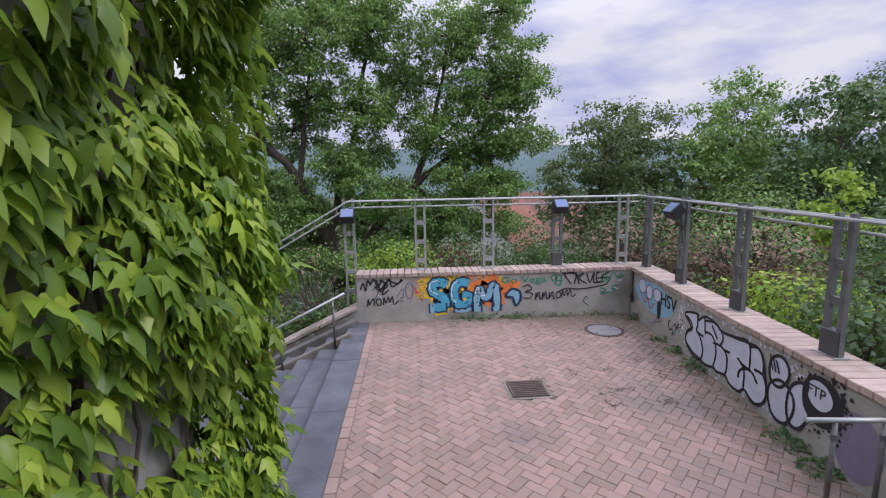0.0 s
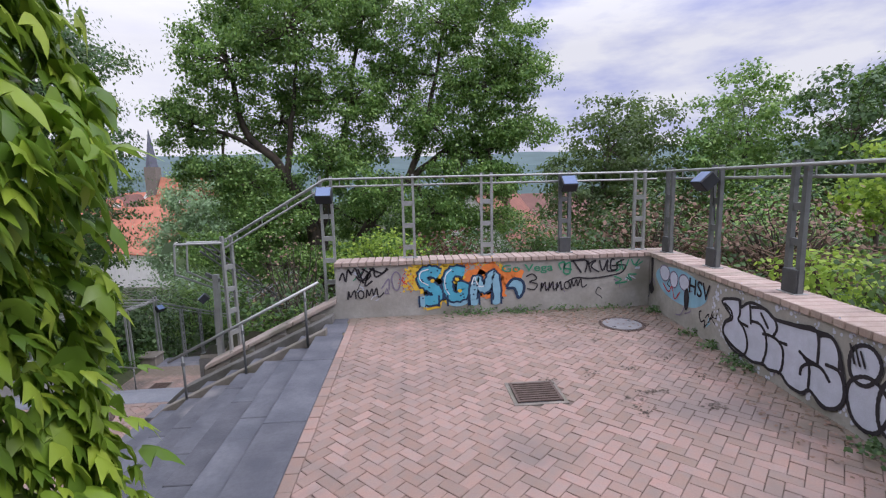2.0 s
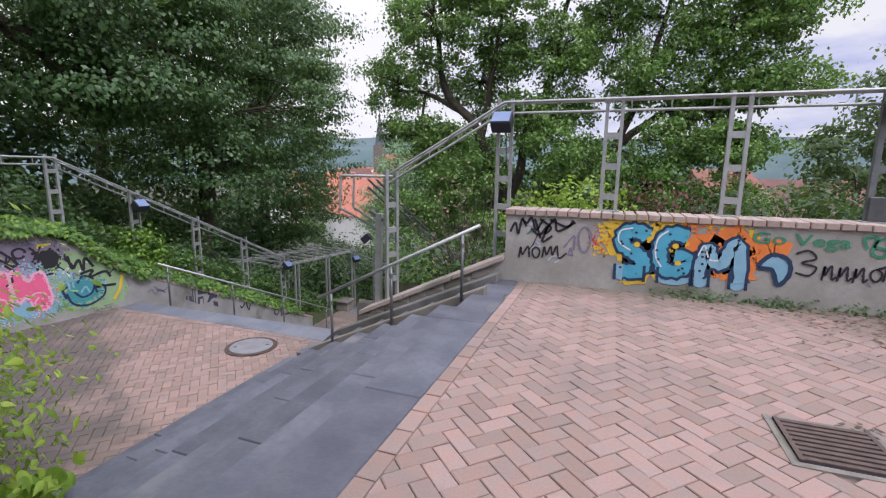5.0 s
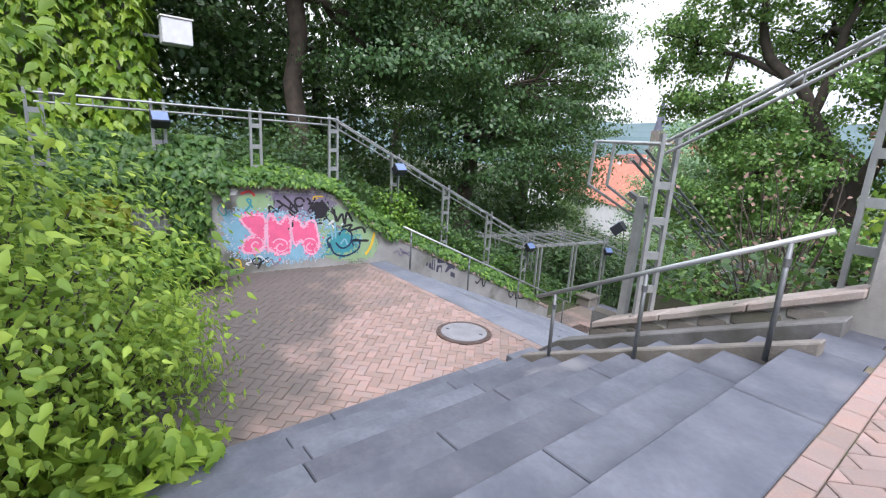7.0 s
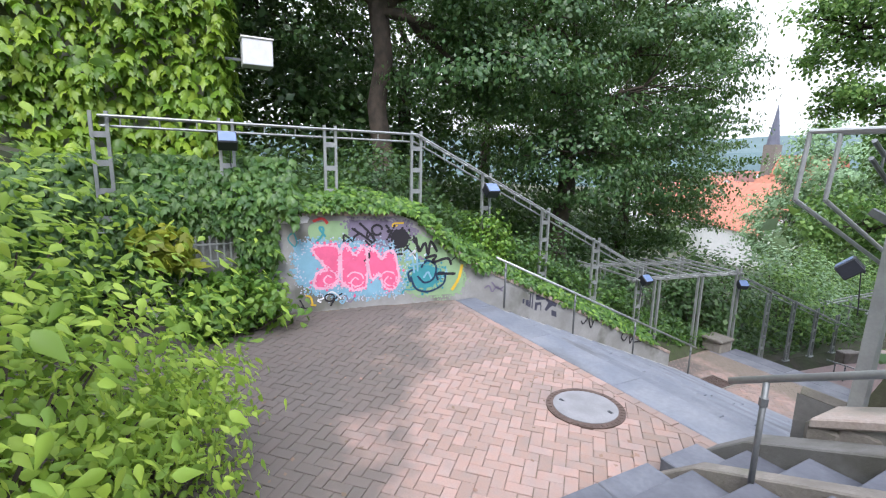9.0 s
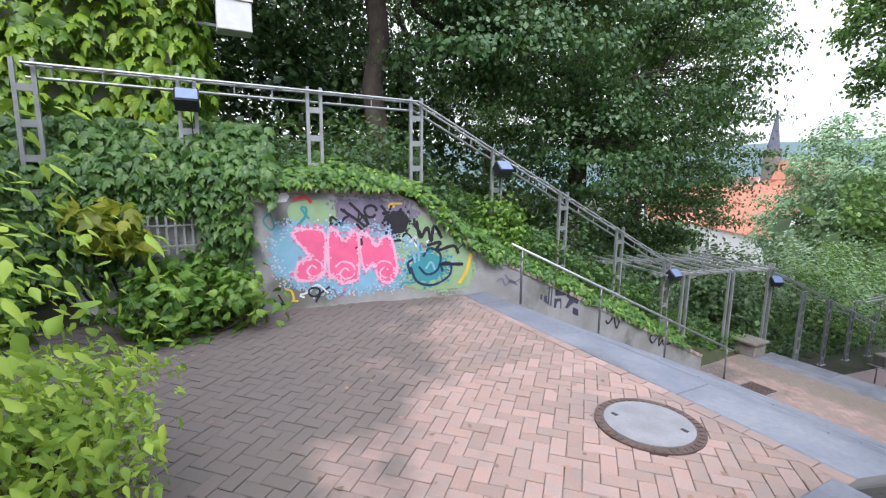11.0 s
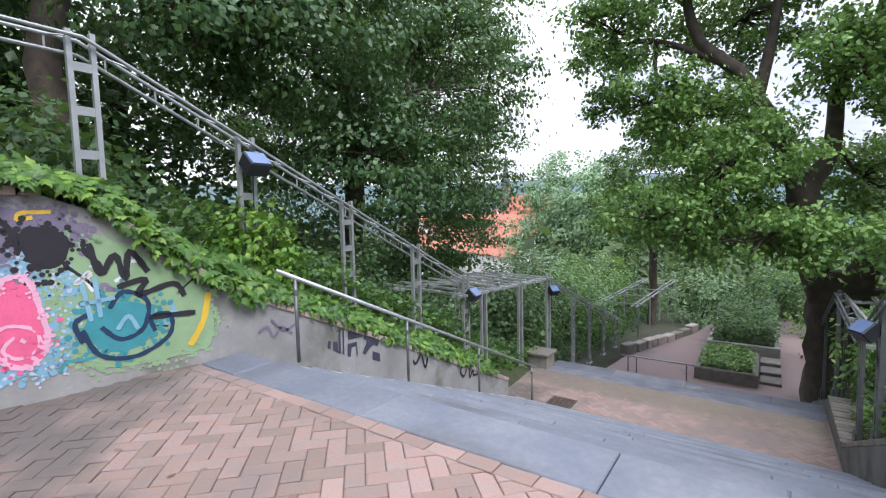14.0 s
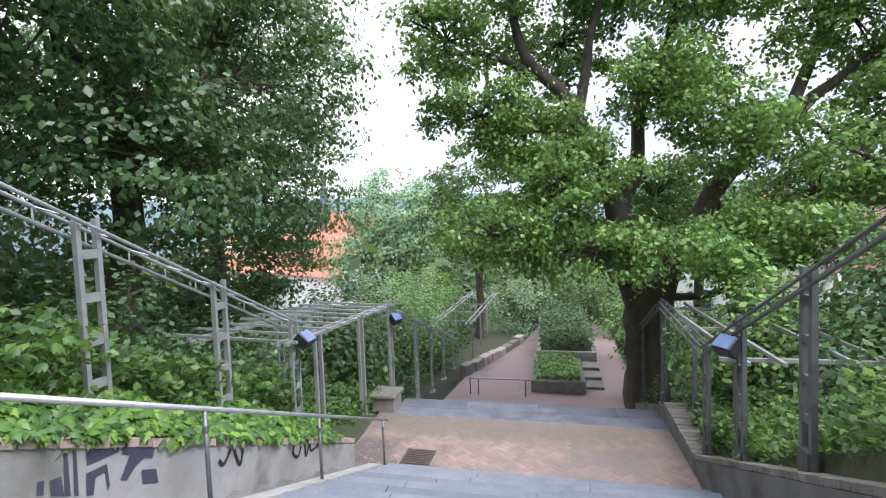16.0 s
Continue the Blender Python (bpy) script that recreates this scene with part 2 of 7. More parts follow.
def add_wall_dirt(m, normal, level, rgb):
    """Earth and moss washed along the foot of a wall, in a ragged strip."""
    n, l = m.node_tree.nodes, m.node_tree.links
    b = n["Principled BSDF"]
    src = b.inputs["Base Color"].links[0].from_socket
    geo = n.new("ShaderNodeNewGeometry")
    dot = n.new("ShaderNodeVectorMath"); dot.operation = "DOT_PRODUCT"
    dot.inputs[1].default_value = normal
    l.new(geo.outputs["Position"], dot.inputs[0])
    tex = n.new("ShaderNodeTexNoise")
    tex.inputs["Scale"].default_value, tex.inputs["Detail"].default_value = 2.6, 8.0
    l.new(geo.outputs["Position"], tex.inputs["Vector"])
    add = n.new("ShaderNodeMath"); add.operation = "MULTIPLY_ADD"
    add.inputs[1].default_value = 1.5
    l.new(tex.outputs["Fac"], add.inputs[0]); l.new(dot.outputs["Value"], add.inputs[2])
    r = n.new("ShaderNodeMapRange")
    r.inputs["From Min"].default_value, r.inputs["From Max"].default_value, r.inputs["To Max"].default_value = level + 0.22, level + 0.75, 0.85
    l.new(add.outputs[0], r.inputs["Value"])
    x = n.new("ShaderNodeMix"); x.data_type = "RGBA"
    l.new(r.outputs[0], x.inputs["Factor"]); l.new(src, x.inputs["A"])
    x.inputs["B"].default_value = (*rgb, 1)
    l.new(x.outputs["Result"], b.inputs["Base Color"])


add_silt_patch(M_BRICK, (2.7, 8.7, 0.0), 1.3, (0.15, 0.125, 0.10))
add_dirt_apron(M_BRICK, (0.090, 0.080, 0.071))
add_wall_dirt(M_BRICK, (1.0, -0.092, 0.0), 2.81, (0.13, 0.112, 0.088))
add_wall_dirt(M_BRICK, (0.0, 1.0, 2.0), 8.70, (0.14, 0.12, 0.095))
M_COPE = mat("dull_stone_coping", (0.31, 0.25, 0.215), 0.9, var=0.35, scale=6, second=(0.36, 0.32, 0.29), per_object=0.15, stain=(0.16, 0.15, 0.12), stain_scale=1.5)
M_DARKCONC = mat("dark_weathered_concrete", (0.17, 0.165, 0.16), 0.9, var=0.35, scale=3, second=(0.11, 0.108, 0.10), stain=(0.07, 0.068, 0.055), stain_scale=1.6, bump=0.4)
M_PALEWALL = mat("old_white_wall_paint", (0.34, 0.335, 0.33), 0.9, var=0.2, scale=2.5, second=(0.26, 0.255, 0.245), stain=(0.13, 0.13, 0.105), stain_scale=1.3, stain_at=0.55, bump=0.35)
M_ROOFMID = mat("weathered_roof_tile", (0.30, 0.125, 0.09), 0.8, var=0.3, scale=2.0)
M_SPIRE = mat("grey_slate_spire", (0.12, 0.13, 0.17), 0.7, var=0.2, scale=0.5)
# slate slab again, base colour lightened to stand for reflected sky
M_SLATESHEEN = mat("sky_sheen_slab", (0.135, 0.148, 0.18), 0.55, var=0.25, scale=2.5, second=(0.18, 0.19, 0.215), per_object=0.15, stain=(0.09, 0.092, 0.10), stain_scale=1.0, stain_at=0.6, bump=0.25)
M_PATH = mat("worn_pink_paving", (0.235, 0.165, 0.148), 0.88, var=0.2, scale=5, second=(0.21, 0.165, 0.15), stain=(0.14, 0.115, 0.105), stain_scale=0.8, stain_at=0.58)
M_SILVER = paint("silver", (0.50, 0.53, 0.64))
M_INK = paint("black", (0.018, 0.016, 0.022))
M_BLUE = paint("sky_blue", (0.07, 0.36, 0.52))
M_LIGHTBLUE = paint("pale_blue", (0.22, 0.42, 0.55))
M_NAVY = paint("navy", (0.012, 0.035, 0.085))
M_ORANGE = paint("orange", (0.72, 0.20, 0.04))
M_YELL = paint("yellow", (0.70, 0.46, 0.04))
M_GREEN = paint("green", (0.03, 0.22, 0.12))
M_PALEGREEN = paint("pale_green", (0.27, 0.40, 0.22))
M_PINK = paint("pink", (0.78, 0.13, 0.27))
M_PALEPINK = paint("pale_pink", (0.80, 0.42, 0.56))
M_TURQ = paint("turquoise", (0.05, 0.27, 0.31))
M_PURPLE = paint("purple_grey", (0.20, 0.17, 0.25))
M_WHITE = paint("white", (0.72, 0.72, 0.74))
M_SLATEPAINT = paint("slate", (0.055, 0.055, 0.085))
M_VINE = mat("vine_leaf", (0.15, 0.29, 0.045), 0.45, var=0.3, scale=1.3, per_island=0.45, translucent=0.34, bump=0, spec=0.4)
M_RED = paint("red", (0.55, 0.05, 0.05))

# ---- building helpers ----
def part(name, bm, material, parent=None, label="", smooth=False):
    """Links a bmesh as one mesh object, under a thing or a part."""
    me = bpy.data.meshes.new(name)
    bm.to_mesh(me); bm.free()
    me.materials.append(material)
    if smooth:
        for p in me.polygons:
            p.use_smooth = True
    ob = new(name, me)
    if parent is not None:
        ob.parent = parent
    if label:
        ob["label"] = label
    return ob


def raw(name, verts, faces, material, parent=None, label=""):
    me = bpy.data.meshes.new(name)
    me.from_pydata([tuple(v) for v in verts], [], [tuple(f) for f in faces])
    me.materials.append(material)
    ob = new(name, me)
    if parent is not None:
        ob.parent = parent
    if label:
        ob["label"] = label
    return ob


def thing(name, m, label, category, group="", kind=""):
    ob = new(name)
    ob.matrix_basis = m if isinstance(m, Matrix) else Matrix.Translation(m)
    return tagged(ob, label, category, group, kind)


def box(bm, x0, y0, z0, x1, y1, z1, bevel=0.0):
    g = bmesh.ops.create_cube(bm, size=1.0)["verts"]
    for v in g:
        v.co = Vector(((x0 + x1) / 2 + v.co.x * (x1 - x0), (y0 + y1) / 2 + v.co.y * (y1 - y0), (z0 + z1) / 2 + v.co.z * (z1 - z0)))
    if bevel:
        es = list({e for v in g for e in v.link_edges})
        bmesh.ops.bevel(bm, geom=es, offset=bevel, segments=1, affect="EDGES")
    return bm


def B(*args, bevel=0.0):
    return box(bmesh.new(), *args, bevel=bevel)


def bar(bm, p, q, w, h=None, round_=0):
    """A straight bar of section w x h (or round, with that many sides) from p to q."""
    p, q = Vector(p), Vector(q)
    d = (q - p).normalized()
    side = d.cross(Vector((0, 0, 1)))
    side = side.normalized() if side.length > 1e-4 else Vector((1, 0, 0))
    up = side.cross(d).normalized()
    h = h or w
    if round_:
        ring = [(math.cos(2 * math.pi * k / round_) * w / 2, math.sin(2 * math.pi * k / round_) * w / 2) for k in range(round_)]
    else:
        ring = [(-w / 2, -h / 2), (w / 2, -h / 2), (w / 2, h / 2), (-w / 2, h / 2)]
    a = [bm.verts.new(p + side * s + up * u) for s, u in ring]
    b = [bm.verts.new(q + side * s + up * u) for s, u in ring]
    k = len(ring)
    for i in range(k):
        bm.faces.new((a[i], a[(i + 1) % k], b[(i + 1) % k], b[i]))
    bm.faces.new(a[::-1]); bm.faces.new(b)
    return bm


def prism(poly, axis, lo, hi):
    """A polygon in the plane across axis, pulled from lo to hi."""
    bm = bmesh.new()
    def at(u, v, w):
        return (w, u, v) if axis == "x" else (u, w, v) if axis == "y" else (u, v, w)
    a = [bm.verts.new(at(u, v, lo)) for u, v in poly]
    b = [bm.verts.new(at(u, v, hi)) for u, v in poly]
    n = len(poly)
    bm.faces.new(a); bm.faces.new(b[::-1])
    for i in range(n):
        bm.faces.new((a[i], b[i], b[(i + 1) % n], a[(i + 1) % n]))
    bmesh.ops.recalc_face_normals(bm, faces=bm.faces)
    return bm


def lerp(a, b, t):
    return a + (b - a) * t


def curve_at(x, pts):
    for (x0, y0), (x1, y1) in zip(pts, pts[1:]):
        if x <= x1:
            return lerp(y0, y1, max(0.0, (x - x0) / (x1 - x0)))
    return pts[-1][1]

# ---- plan ----
ZL = -1.32          # lower platform
ZM = -3.85          # landing below the long flight
ZP = -5.17          # lower path
RISE, TREAD = 0.165, 0.369
EDGE = -1.35        # where the upper terrace ends and the slate steps begin
FOOT = EDGE - 8 * TREAD
BACK = 8.70         # inner face of the terrace's back wall


def right_wall_x(y):
    return 3.17 + 0.092 * (y - 3.9)


def slope_z(y):
    """Height of the hillside beside the stairs."""
    return curve_at(y, [(-14, 3.2), (2, 1.2), (5, 0.45), (8.4, 0.15), (15.0, -3.3), (20.5, -4.9), (36, -6.2), (90, -15.0), (400, -24.0), (3000, -30)])


def ground_z(x, y):
    z = slope_z(y)
    if x > -3.9:
        z = min(z, slope_z(max(y, 9.6)))
    if -1.6 < x < 4.4 and y < 9.3:
        z = min(z, -0.35 if y > 2.6 else -0.3)
    if -4.6 < x < -1.2 and 2.5 < y < 9.3:
        z = min(z, ZL - 0.35)
    if -9.6 < x < -3.9 and 2.2 < y < 9.6:
        z = min(z, ZL - 0.25)
    if -9.4 < x < -3.7 and y >= 9.2:
        z = min(z, curve_at(y, [(9.0, ZL - 0.5), (9.6, ZL - 0.6), (14.6, ZM - 0.5), (17.6, ZM - 0.5), (21.0, ZP - 0.35), (36, ZP - 0.3), (44, -7.5)]))
    if x > 4.2 and y < 9.6:
        z = 0.35 - 0.03 * (y - 2)
    return z


def make_ground():
    xs = np.concatenate([np.array([-3000, -900, -400, -200, -120, -80, -60]), np.arange(-45, -14, 1.5), np.arange(-14, 9, 0.4), np.arange(9, 46, 1.5), np.array([60, 80, 120, 200, 400, 900, 3000])])
    ys = np.concatenate([np.array([-3000, -600, -150, -60, -30]), np.arange(-15, 2, 1.5), np.arange(2, 22, 0.4), np.arange(22, 60, 2), np.array([70, 90, 130, 200, 300, 500, 900, 1600, 3000])])
    verts, faces = [], []
    for y in ys:
        for x in xs:
            rough = 0.10 * noise.noise((x * 0.5, y * 0.5, 0)) + 0.05 * noise.noise((x * 2, y * 2, 3))
            verts.append((x, y, ground_z(x, y) + (rough if abs(x) < 100 else 0)))
    n = len(xs)
    for j in range(len(ys) - 1):
        for i in range(n - 1):
            faces.append((j * n + i, j * n + i + 1, (j + 1) * n + i + 1, (j + 1) * n + i))
    ob = raw("ground", verts, faces, M_SOIL)
    tagged(ob, "dark leafy soil on a hillside falling away to town", "ground", kind="structure")


make_ground()

# ---- floors ----
def floor_sheet(name, x0, y0, x1, y1, z, label):
    ob = part(name, B(x0, y0, z - 0.30, x1, y1, z - 0.012), M_JOINT)
    return tagged(ob, label, "floor", kind="structure")


floor_upper = floor_sheet("floor_upper", EDGE - 0.03, 1.0, 4.0, BACK + 0.1, 0.0, "upper terrace of reddish clay pavers laid in herringbone")
floor_lower = floor_sheet("floor_lower", -9.9, 2.6, FOOT, 8.85, ZL, "lower platform of reddish clay pavers laid in herringbone")
floor_landing = floor_sheet("floor_landing", -9.5, 14.84, -3.92, 17.44, ZM, "landing of reddish pavers below the long stair")
PATH_EDGE = [(-9.2, 20.75), (-3.55, 20.75), (-3.35, 31.0), (-5.6, 35.0), (-6.4, 32.0), (-7.12, 28.2), (-7.92, 25.8), (-8.82, 23.4)]
floor_path = tagged(part("floor_path", prism(PATH_EDGE, "z", ZP - 0.3, ZP - 0.03), M_JOINT), "pinkish paved path beside a planter", "floor", kind="structure")


# ---- stairs ----
def flight(name, n, start, width, z_top, along, label, tread=TREAD, rise=RISE, material=M_SLATE):
    """Slab steps. start: the upper edge; along: +y or -x; width: the range across."""
    top = thing(name, (0, 0, 0), label, "stairs", kind="structure")
    rnd = random.Random(name)
    for k in range(n):
        z = z_top - k * rise
        a, b = start + k * tread, start + (k + 1) * tread + (0.03 if k < n - 1 else 0.0)
        if along == "y":
            part("step_body", B(width[0], a, z - rise - 0.25, width[1], start + (k + 1) * tread, z - 0.052), M_CONC, top)
        else:
            part("step_body", B(-start - (k + 1) * tread, width[0], z - rise - 0.25, -a, width[1], z - 0.052), M_CONC, top)
        u = width[0]
        first = rnd.uniform(0.5, 1.5)
        while u < width[1] - 0.01:
            v = min(width[1], u + (first if u == width[0] else 1.5))
            if width[1] - v < 0.3:
                v = width[1]
            d = rnd.uniform(-0.004, 0.004)
            if along == "y":
                part("slab", B(u + 0.003, a, z - 0.05 + d, v - 0.003, b, z + d, bevel=0.007), material, top)
            else:
                part("slab", B(-b, u + 0.003, z - 0.05 + d, -a, v - 0.003, z + d, bevel=0.007), material, top)
            u = v
    return top


flight("stairs_middle", 8, -EDGE, (2.95, 7.86), 0.0, "x", "broad blue-grey slab steps between the two platforms")
flight("stairs_long", 15, 8.85, (-8.50, -3.93), ZL, "y", "long flight of blue-grey slab steps going downhill", tread=0.40, rise=(ZL - ZM) / 15, material=M_SLATESHEEN)
flight("stairs_low", 8, 17.46, (-9.2, -3.93), ZM, "y", "last flight of dark slab steps down to the path", tread=0.42)
flight("stairs_top", 11, -1.05, (-1.30, 3.1), 11 * RISE + 0.0, "y", "slab steps leading down onto the upper terrace", tread=0.36)

# ---- walls ----
W = thing("wall_back", (0, 0, 0), "low grey concrete parapet wall covered in graffiti", "wall", kind="structure")
part("wall_body", B(-1.56, BACK, -0.4, 3.60, BACK + 0.42, 0.84), M_CONC, W)
WR = thing("wall_right", (0, 0, 0), "low concrete parapet wall with large silver graffiti", "wall", kind="structure")
bm = prism([(right_wall_x(1.0), 1.0), (right_wall_x(1.0) + 0.42, 1.0), (right_wall_x(9.12) + 0.42, 9.12), (right_wall_x(9.12), 9.12)], "z", -0.4, 0.84)
part("wall_body", bm, M_CONC, WR)
WS = thing("wall_stringer", (0, 0, 0), "sloping rubble stone side wall with brick coping", "wall", kind="structure")
part("wall_body", prism([(-1.56, -0.5), (-1.56, 0.25), (-3.66, -0.737), (-3.66, ZL - 0.4)], "y", BACK, BACK + 0.30), M_CONC, WS)
WP = thing("wall_graffiti", (0, 0, 0), "concrete retaining wall sprayed with a pink graffiti piece", "wall", kind="structure")
bm = bmesh.new()
prof = [(2.6, 0.35), (5.6, 0.35), (6.2, 0.20), (7.9, 0.16), (8.25, 0.02), (9.05, -0.66)]
def pink_x(y):
    return -9.05 - 0.13 * (9.05 - y)
front = [bm.verts.new((pink_x(y), y, z)) for y, z in prof] + [bm.verts.new((pink_x(y), y, ZL - 0.4)) for y, z in prof[::-1]]
back = [bm.verts.new((v.co.x - 0.40, v.co.y, v.co.z)) for v in front]
bm.faces.new(front); bm.faces.new(back[::-1])
for i in range(len(front)):
    j = (i + 1) % len(front)
    bm.faces.new((front[i], back[i], back[j], front[j]))
bmesh.ops.recalc_face_normals(bm, faces=bm.faces)
part("wall_body", bm, M_PALEWALL, WP)
WL = thing("wall_flight_west", (0, 0, 0), "sloping grey concrete wall with small graffiti tags", "wall", kind="structure")
part("wall_body", prism([(9.05, -0.68), (9.4, -0.83), (14.85, -3.40), (14.85, ZM - 0.4), (9.05, ZL - 0.6)], "x", -9.40, -9.05), M_PALEWALL, WL)
WE = thing("wall_flight_east", (0, 0, 0), "sloping concrete side wall with stone coping", "wall", kind="structure")
part("wall_body", prism([(9.02, -0.68), (15.6, -3.66), (17.5, -3.58), (20.9, -4.85), (22.5, -5.0), (22.5, -5.8), (9.02, ZL - 0.9)], "x", -3.93, -3.57), M_DARKCONC, WE)
WH = thing("wall_house_side", (0, 0, 0), "tall plastered wall almost hidden by bright creeper", "wall", kind="structure")
part("wall_body", B(-6.5, -9.0, -0.5, -1.62, 2.55, 5.1), M_CONC, WH)

# ---- coping, kerbs, drains ----
def coping_row(parent, p, q, width, step=0.125, material=M_CAP):
    """Bricks on edge laid across the head of a wall from p to q."""
    p, q = Vector(p), Vector(q)
    L = (q - p).length
    n = int(L / step)
    bm = B(-0.057, 0, 0, 0.057, width, 0.07, bevel=0.006)
    first = None
    ang = math.atan2((q - p).y, (q - p).x)
    rnd = random.Random(n)
    slope = math.atan2((q - p).z, math.hypot((q - p).x, (q - p).y))
    for k in range(n):
        a = p.lerp(q, (k + 0.5) / n)
        if first is None:
            o = part("coping_brick", bm, material, parent); first = o.data
        else:
            o = new("coping_brick", first); o.parent = parent
        o.matrix_basis = Matrix.Translation(a + Vector((0, 0, rnd.uniform(-0.004, 0.004)))) @ Matrix.Rotation(ang, 4, "Z") @ Matrix.Rotation(-slope, 4, "Y") @ Matrix.Rotation(rnd.uniform(-0.015, 0.015), 4, "Z")


coping_row(W, (-1.575, BACK - 0.03, 0.838), (3.62, BACK - 0.03, 0.838), 0.47)
coping_row(WR, (right_wall_x(9.14) - 0.03, 9.14, 0.8375), (right_wall_x(1.2) - 0.03, 1.2, 0.8375), 0.47)
for k in range(3):
    xa, xb = -1.565 - k * 0.71, -1.565 - (k + 1) * 0.71 + 0.012
    za, zb = 0.252 + (xa + 1.56) * 0.47, 0.252 + (xb + 1.56) * 0.47
    bm = prism([(xa, za), (xa, za + 0.075), (xb, zb + 0.075), (xb, zb)], "y", BACK - 0.05, BACK + 0.34)
    bmesh.ops.bevel(bm, geom=bm.edges[:], offset=0.012, segments=1, affect="EDGES")
    part("coping_slab", bm, M_COPE, WS)
coping_row(WE, (-3.53, 9.05, -0.69), (-3.53, 15.6, -3.655), 0.40, material=M_STONE)
coping_row(WE, (-3.53, 15.66, -3.655), (-3.53, 17.5, -3.577), 0.40, material=M_STONE)
coping_row(WL, (-9.03, 9.08, -0.69), (-9.03, 14.83, -3.39), 0.38)
coping_row(WP, (pink_x(6.3) + 0.03, 6.3, 0.195), (pink_x(7.9) + 0.03, 7.9, 0.158), 0.44)
coping_row(WP, (pink_x(8.2) + 0.03, 8.2, 0.04), (pink_x(9.05) + 0.03, 9.05, -0.66), 0.44)

# rubble stones in the stringer wall
rs = random.Random(4)
x = -1.75
while x > -3.45:
    top_z = 0.25 + (x + 1.56) * 0.47 - 0.05
    w = min(rs.uniform(0.22, 0.42), max(0.12, x + 3.56))
    z = top_z - 0.02
    while z > max(ZL, (x - EDGE) * 0.447 - 0.1):
        h = rs.uniform(0.13, 0.22)
        bm = B(x - w + 0.012, BACK - 0.008 - rs.uniform(0, 0.010), z - h + 0.01, x - 0.006, BACK + 0.02, z - 0.004, bevel=0.012)
        part("rubble_stone", bm, M_STONE, WS)
        z -= h
    x -= w
part("end_block", B(-3.72, BACK - 0.03, ZL - 0.1, -3.50, BACK + 0.34, -0.70, bevel=0.03), M_STONE, WS, "rough stone block closing the wall")

KS = thing("kerb_strip", (0, 0, 0), "pair of sloping concrete strips flanking small steps", "kerb", kind="structure")
def strip(y0, y1, lift, material):
    bm = prism([(EDGE - 0.25, -0.20), (EDGE - 0.25, 0.09 + lift), (FOOT + 0.34, -0.98 + lift), (FOOT + 0.03, ZL + 0.07 + lift), (FOOT + 0.03, ZL - 0.1)], "y", y0, y1)
    bmesh.ops.bevel(bm, geom=bm.edges[:], offset=0.01, segments=1, affect="EDGES")
    part("strip", bm, material, KS)
strip(7.87, 8.00, 0.0, M_STONE)
strip(8.44, BACK - 0.035, 0.03, M_DARKCONC)
for k in range(8):
    z = -k * RISE
    part("small_step", B(EDGE - (k + 1) * TREAD, 8.005, z - RISE - 0.2, EDGE - k * TREAD, 8.435, z - 0.005, bevel=0.008), M_SLATE, KS)
part("top_slab", B(EDGE - 0.25, 7.865, -0.2, EDGE - 0.035, BACK - 0.002, -0.006), M_SLATE, KS)
KL = thing("kerb_west", (0, 0, 0), "sloping concrete kerb under the long handrail", "kerb", kind="structure")
part("kerb_stone", prism([(9.22, ZL - 0.4), (9.22, ZL - 0.02), (14.62, -3.58), (14.90, ZM + 0.05), (14.90, ZM - 0.3)], "x", -8.70, -8.505), M_CONC, KL)
for k in range(1, 15):
    z = ZL - k * (ZL - ZM) / 15
    part("small_step", B(-9.046, 8.85 + k * 0.40, z - 0.45, -8.703, 9.25 + k * 0.40, z - 0.03, bevel=0.01), M_DARKCONC, KL)
SL = thing("slab_edge", (0, 0, 0), "blue-grey edging slabs on the lower platform", "edging", kind="structure")
part("slab", B(-9.02, 8.855, ZL - 0.05, -8.505, 9.245, ZL + 0.001, bevel=0.006), M_SLATESHEEN, SL)


def drain(x0, y0, x1, y1, z, label, bars=9):
    d = thing("drain_grate", (0, 0, z), label, "drain")
    part("frame", B(x0 - 0.04, y0 - 0.04, -0.05, x1 + 0.04, y1 + 0.04, 0.002), M_STONE, d)
    # no hollow here: a black plate gives the shade under the bars
    part("pit", B(x0, y0, -0.03, x1, y1, 0.005), M_BLACK, d)
    for k in range(bars):
        a = x0 + (x1 - x0) * (k + 0.5) / bars
        part("bar", B(x0, y0 + (y1 - y0) * (k + 0.2) / bars, 0.003, x1, y0 + (y1 - y0) * (k + 0.8) / bars, 0.016), M_IRON, d)
    for a in (x0, x1 - 0.025):
        part("side_bar", B(a, y0, 0.003, a + 0.025, y1, 0.0175), M_IRON, d)
    return d


drain(0.635, 5.525, 1.085, 5.955, 0.004, "square rusty iron drain grate set in the pavers")
drain(-8.42, 15.15, -7.92, 15.65, ZM + 0.004, "square dark iron grate set in the landing")


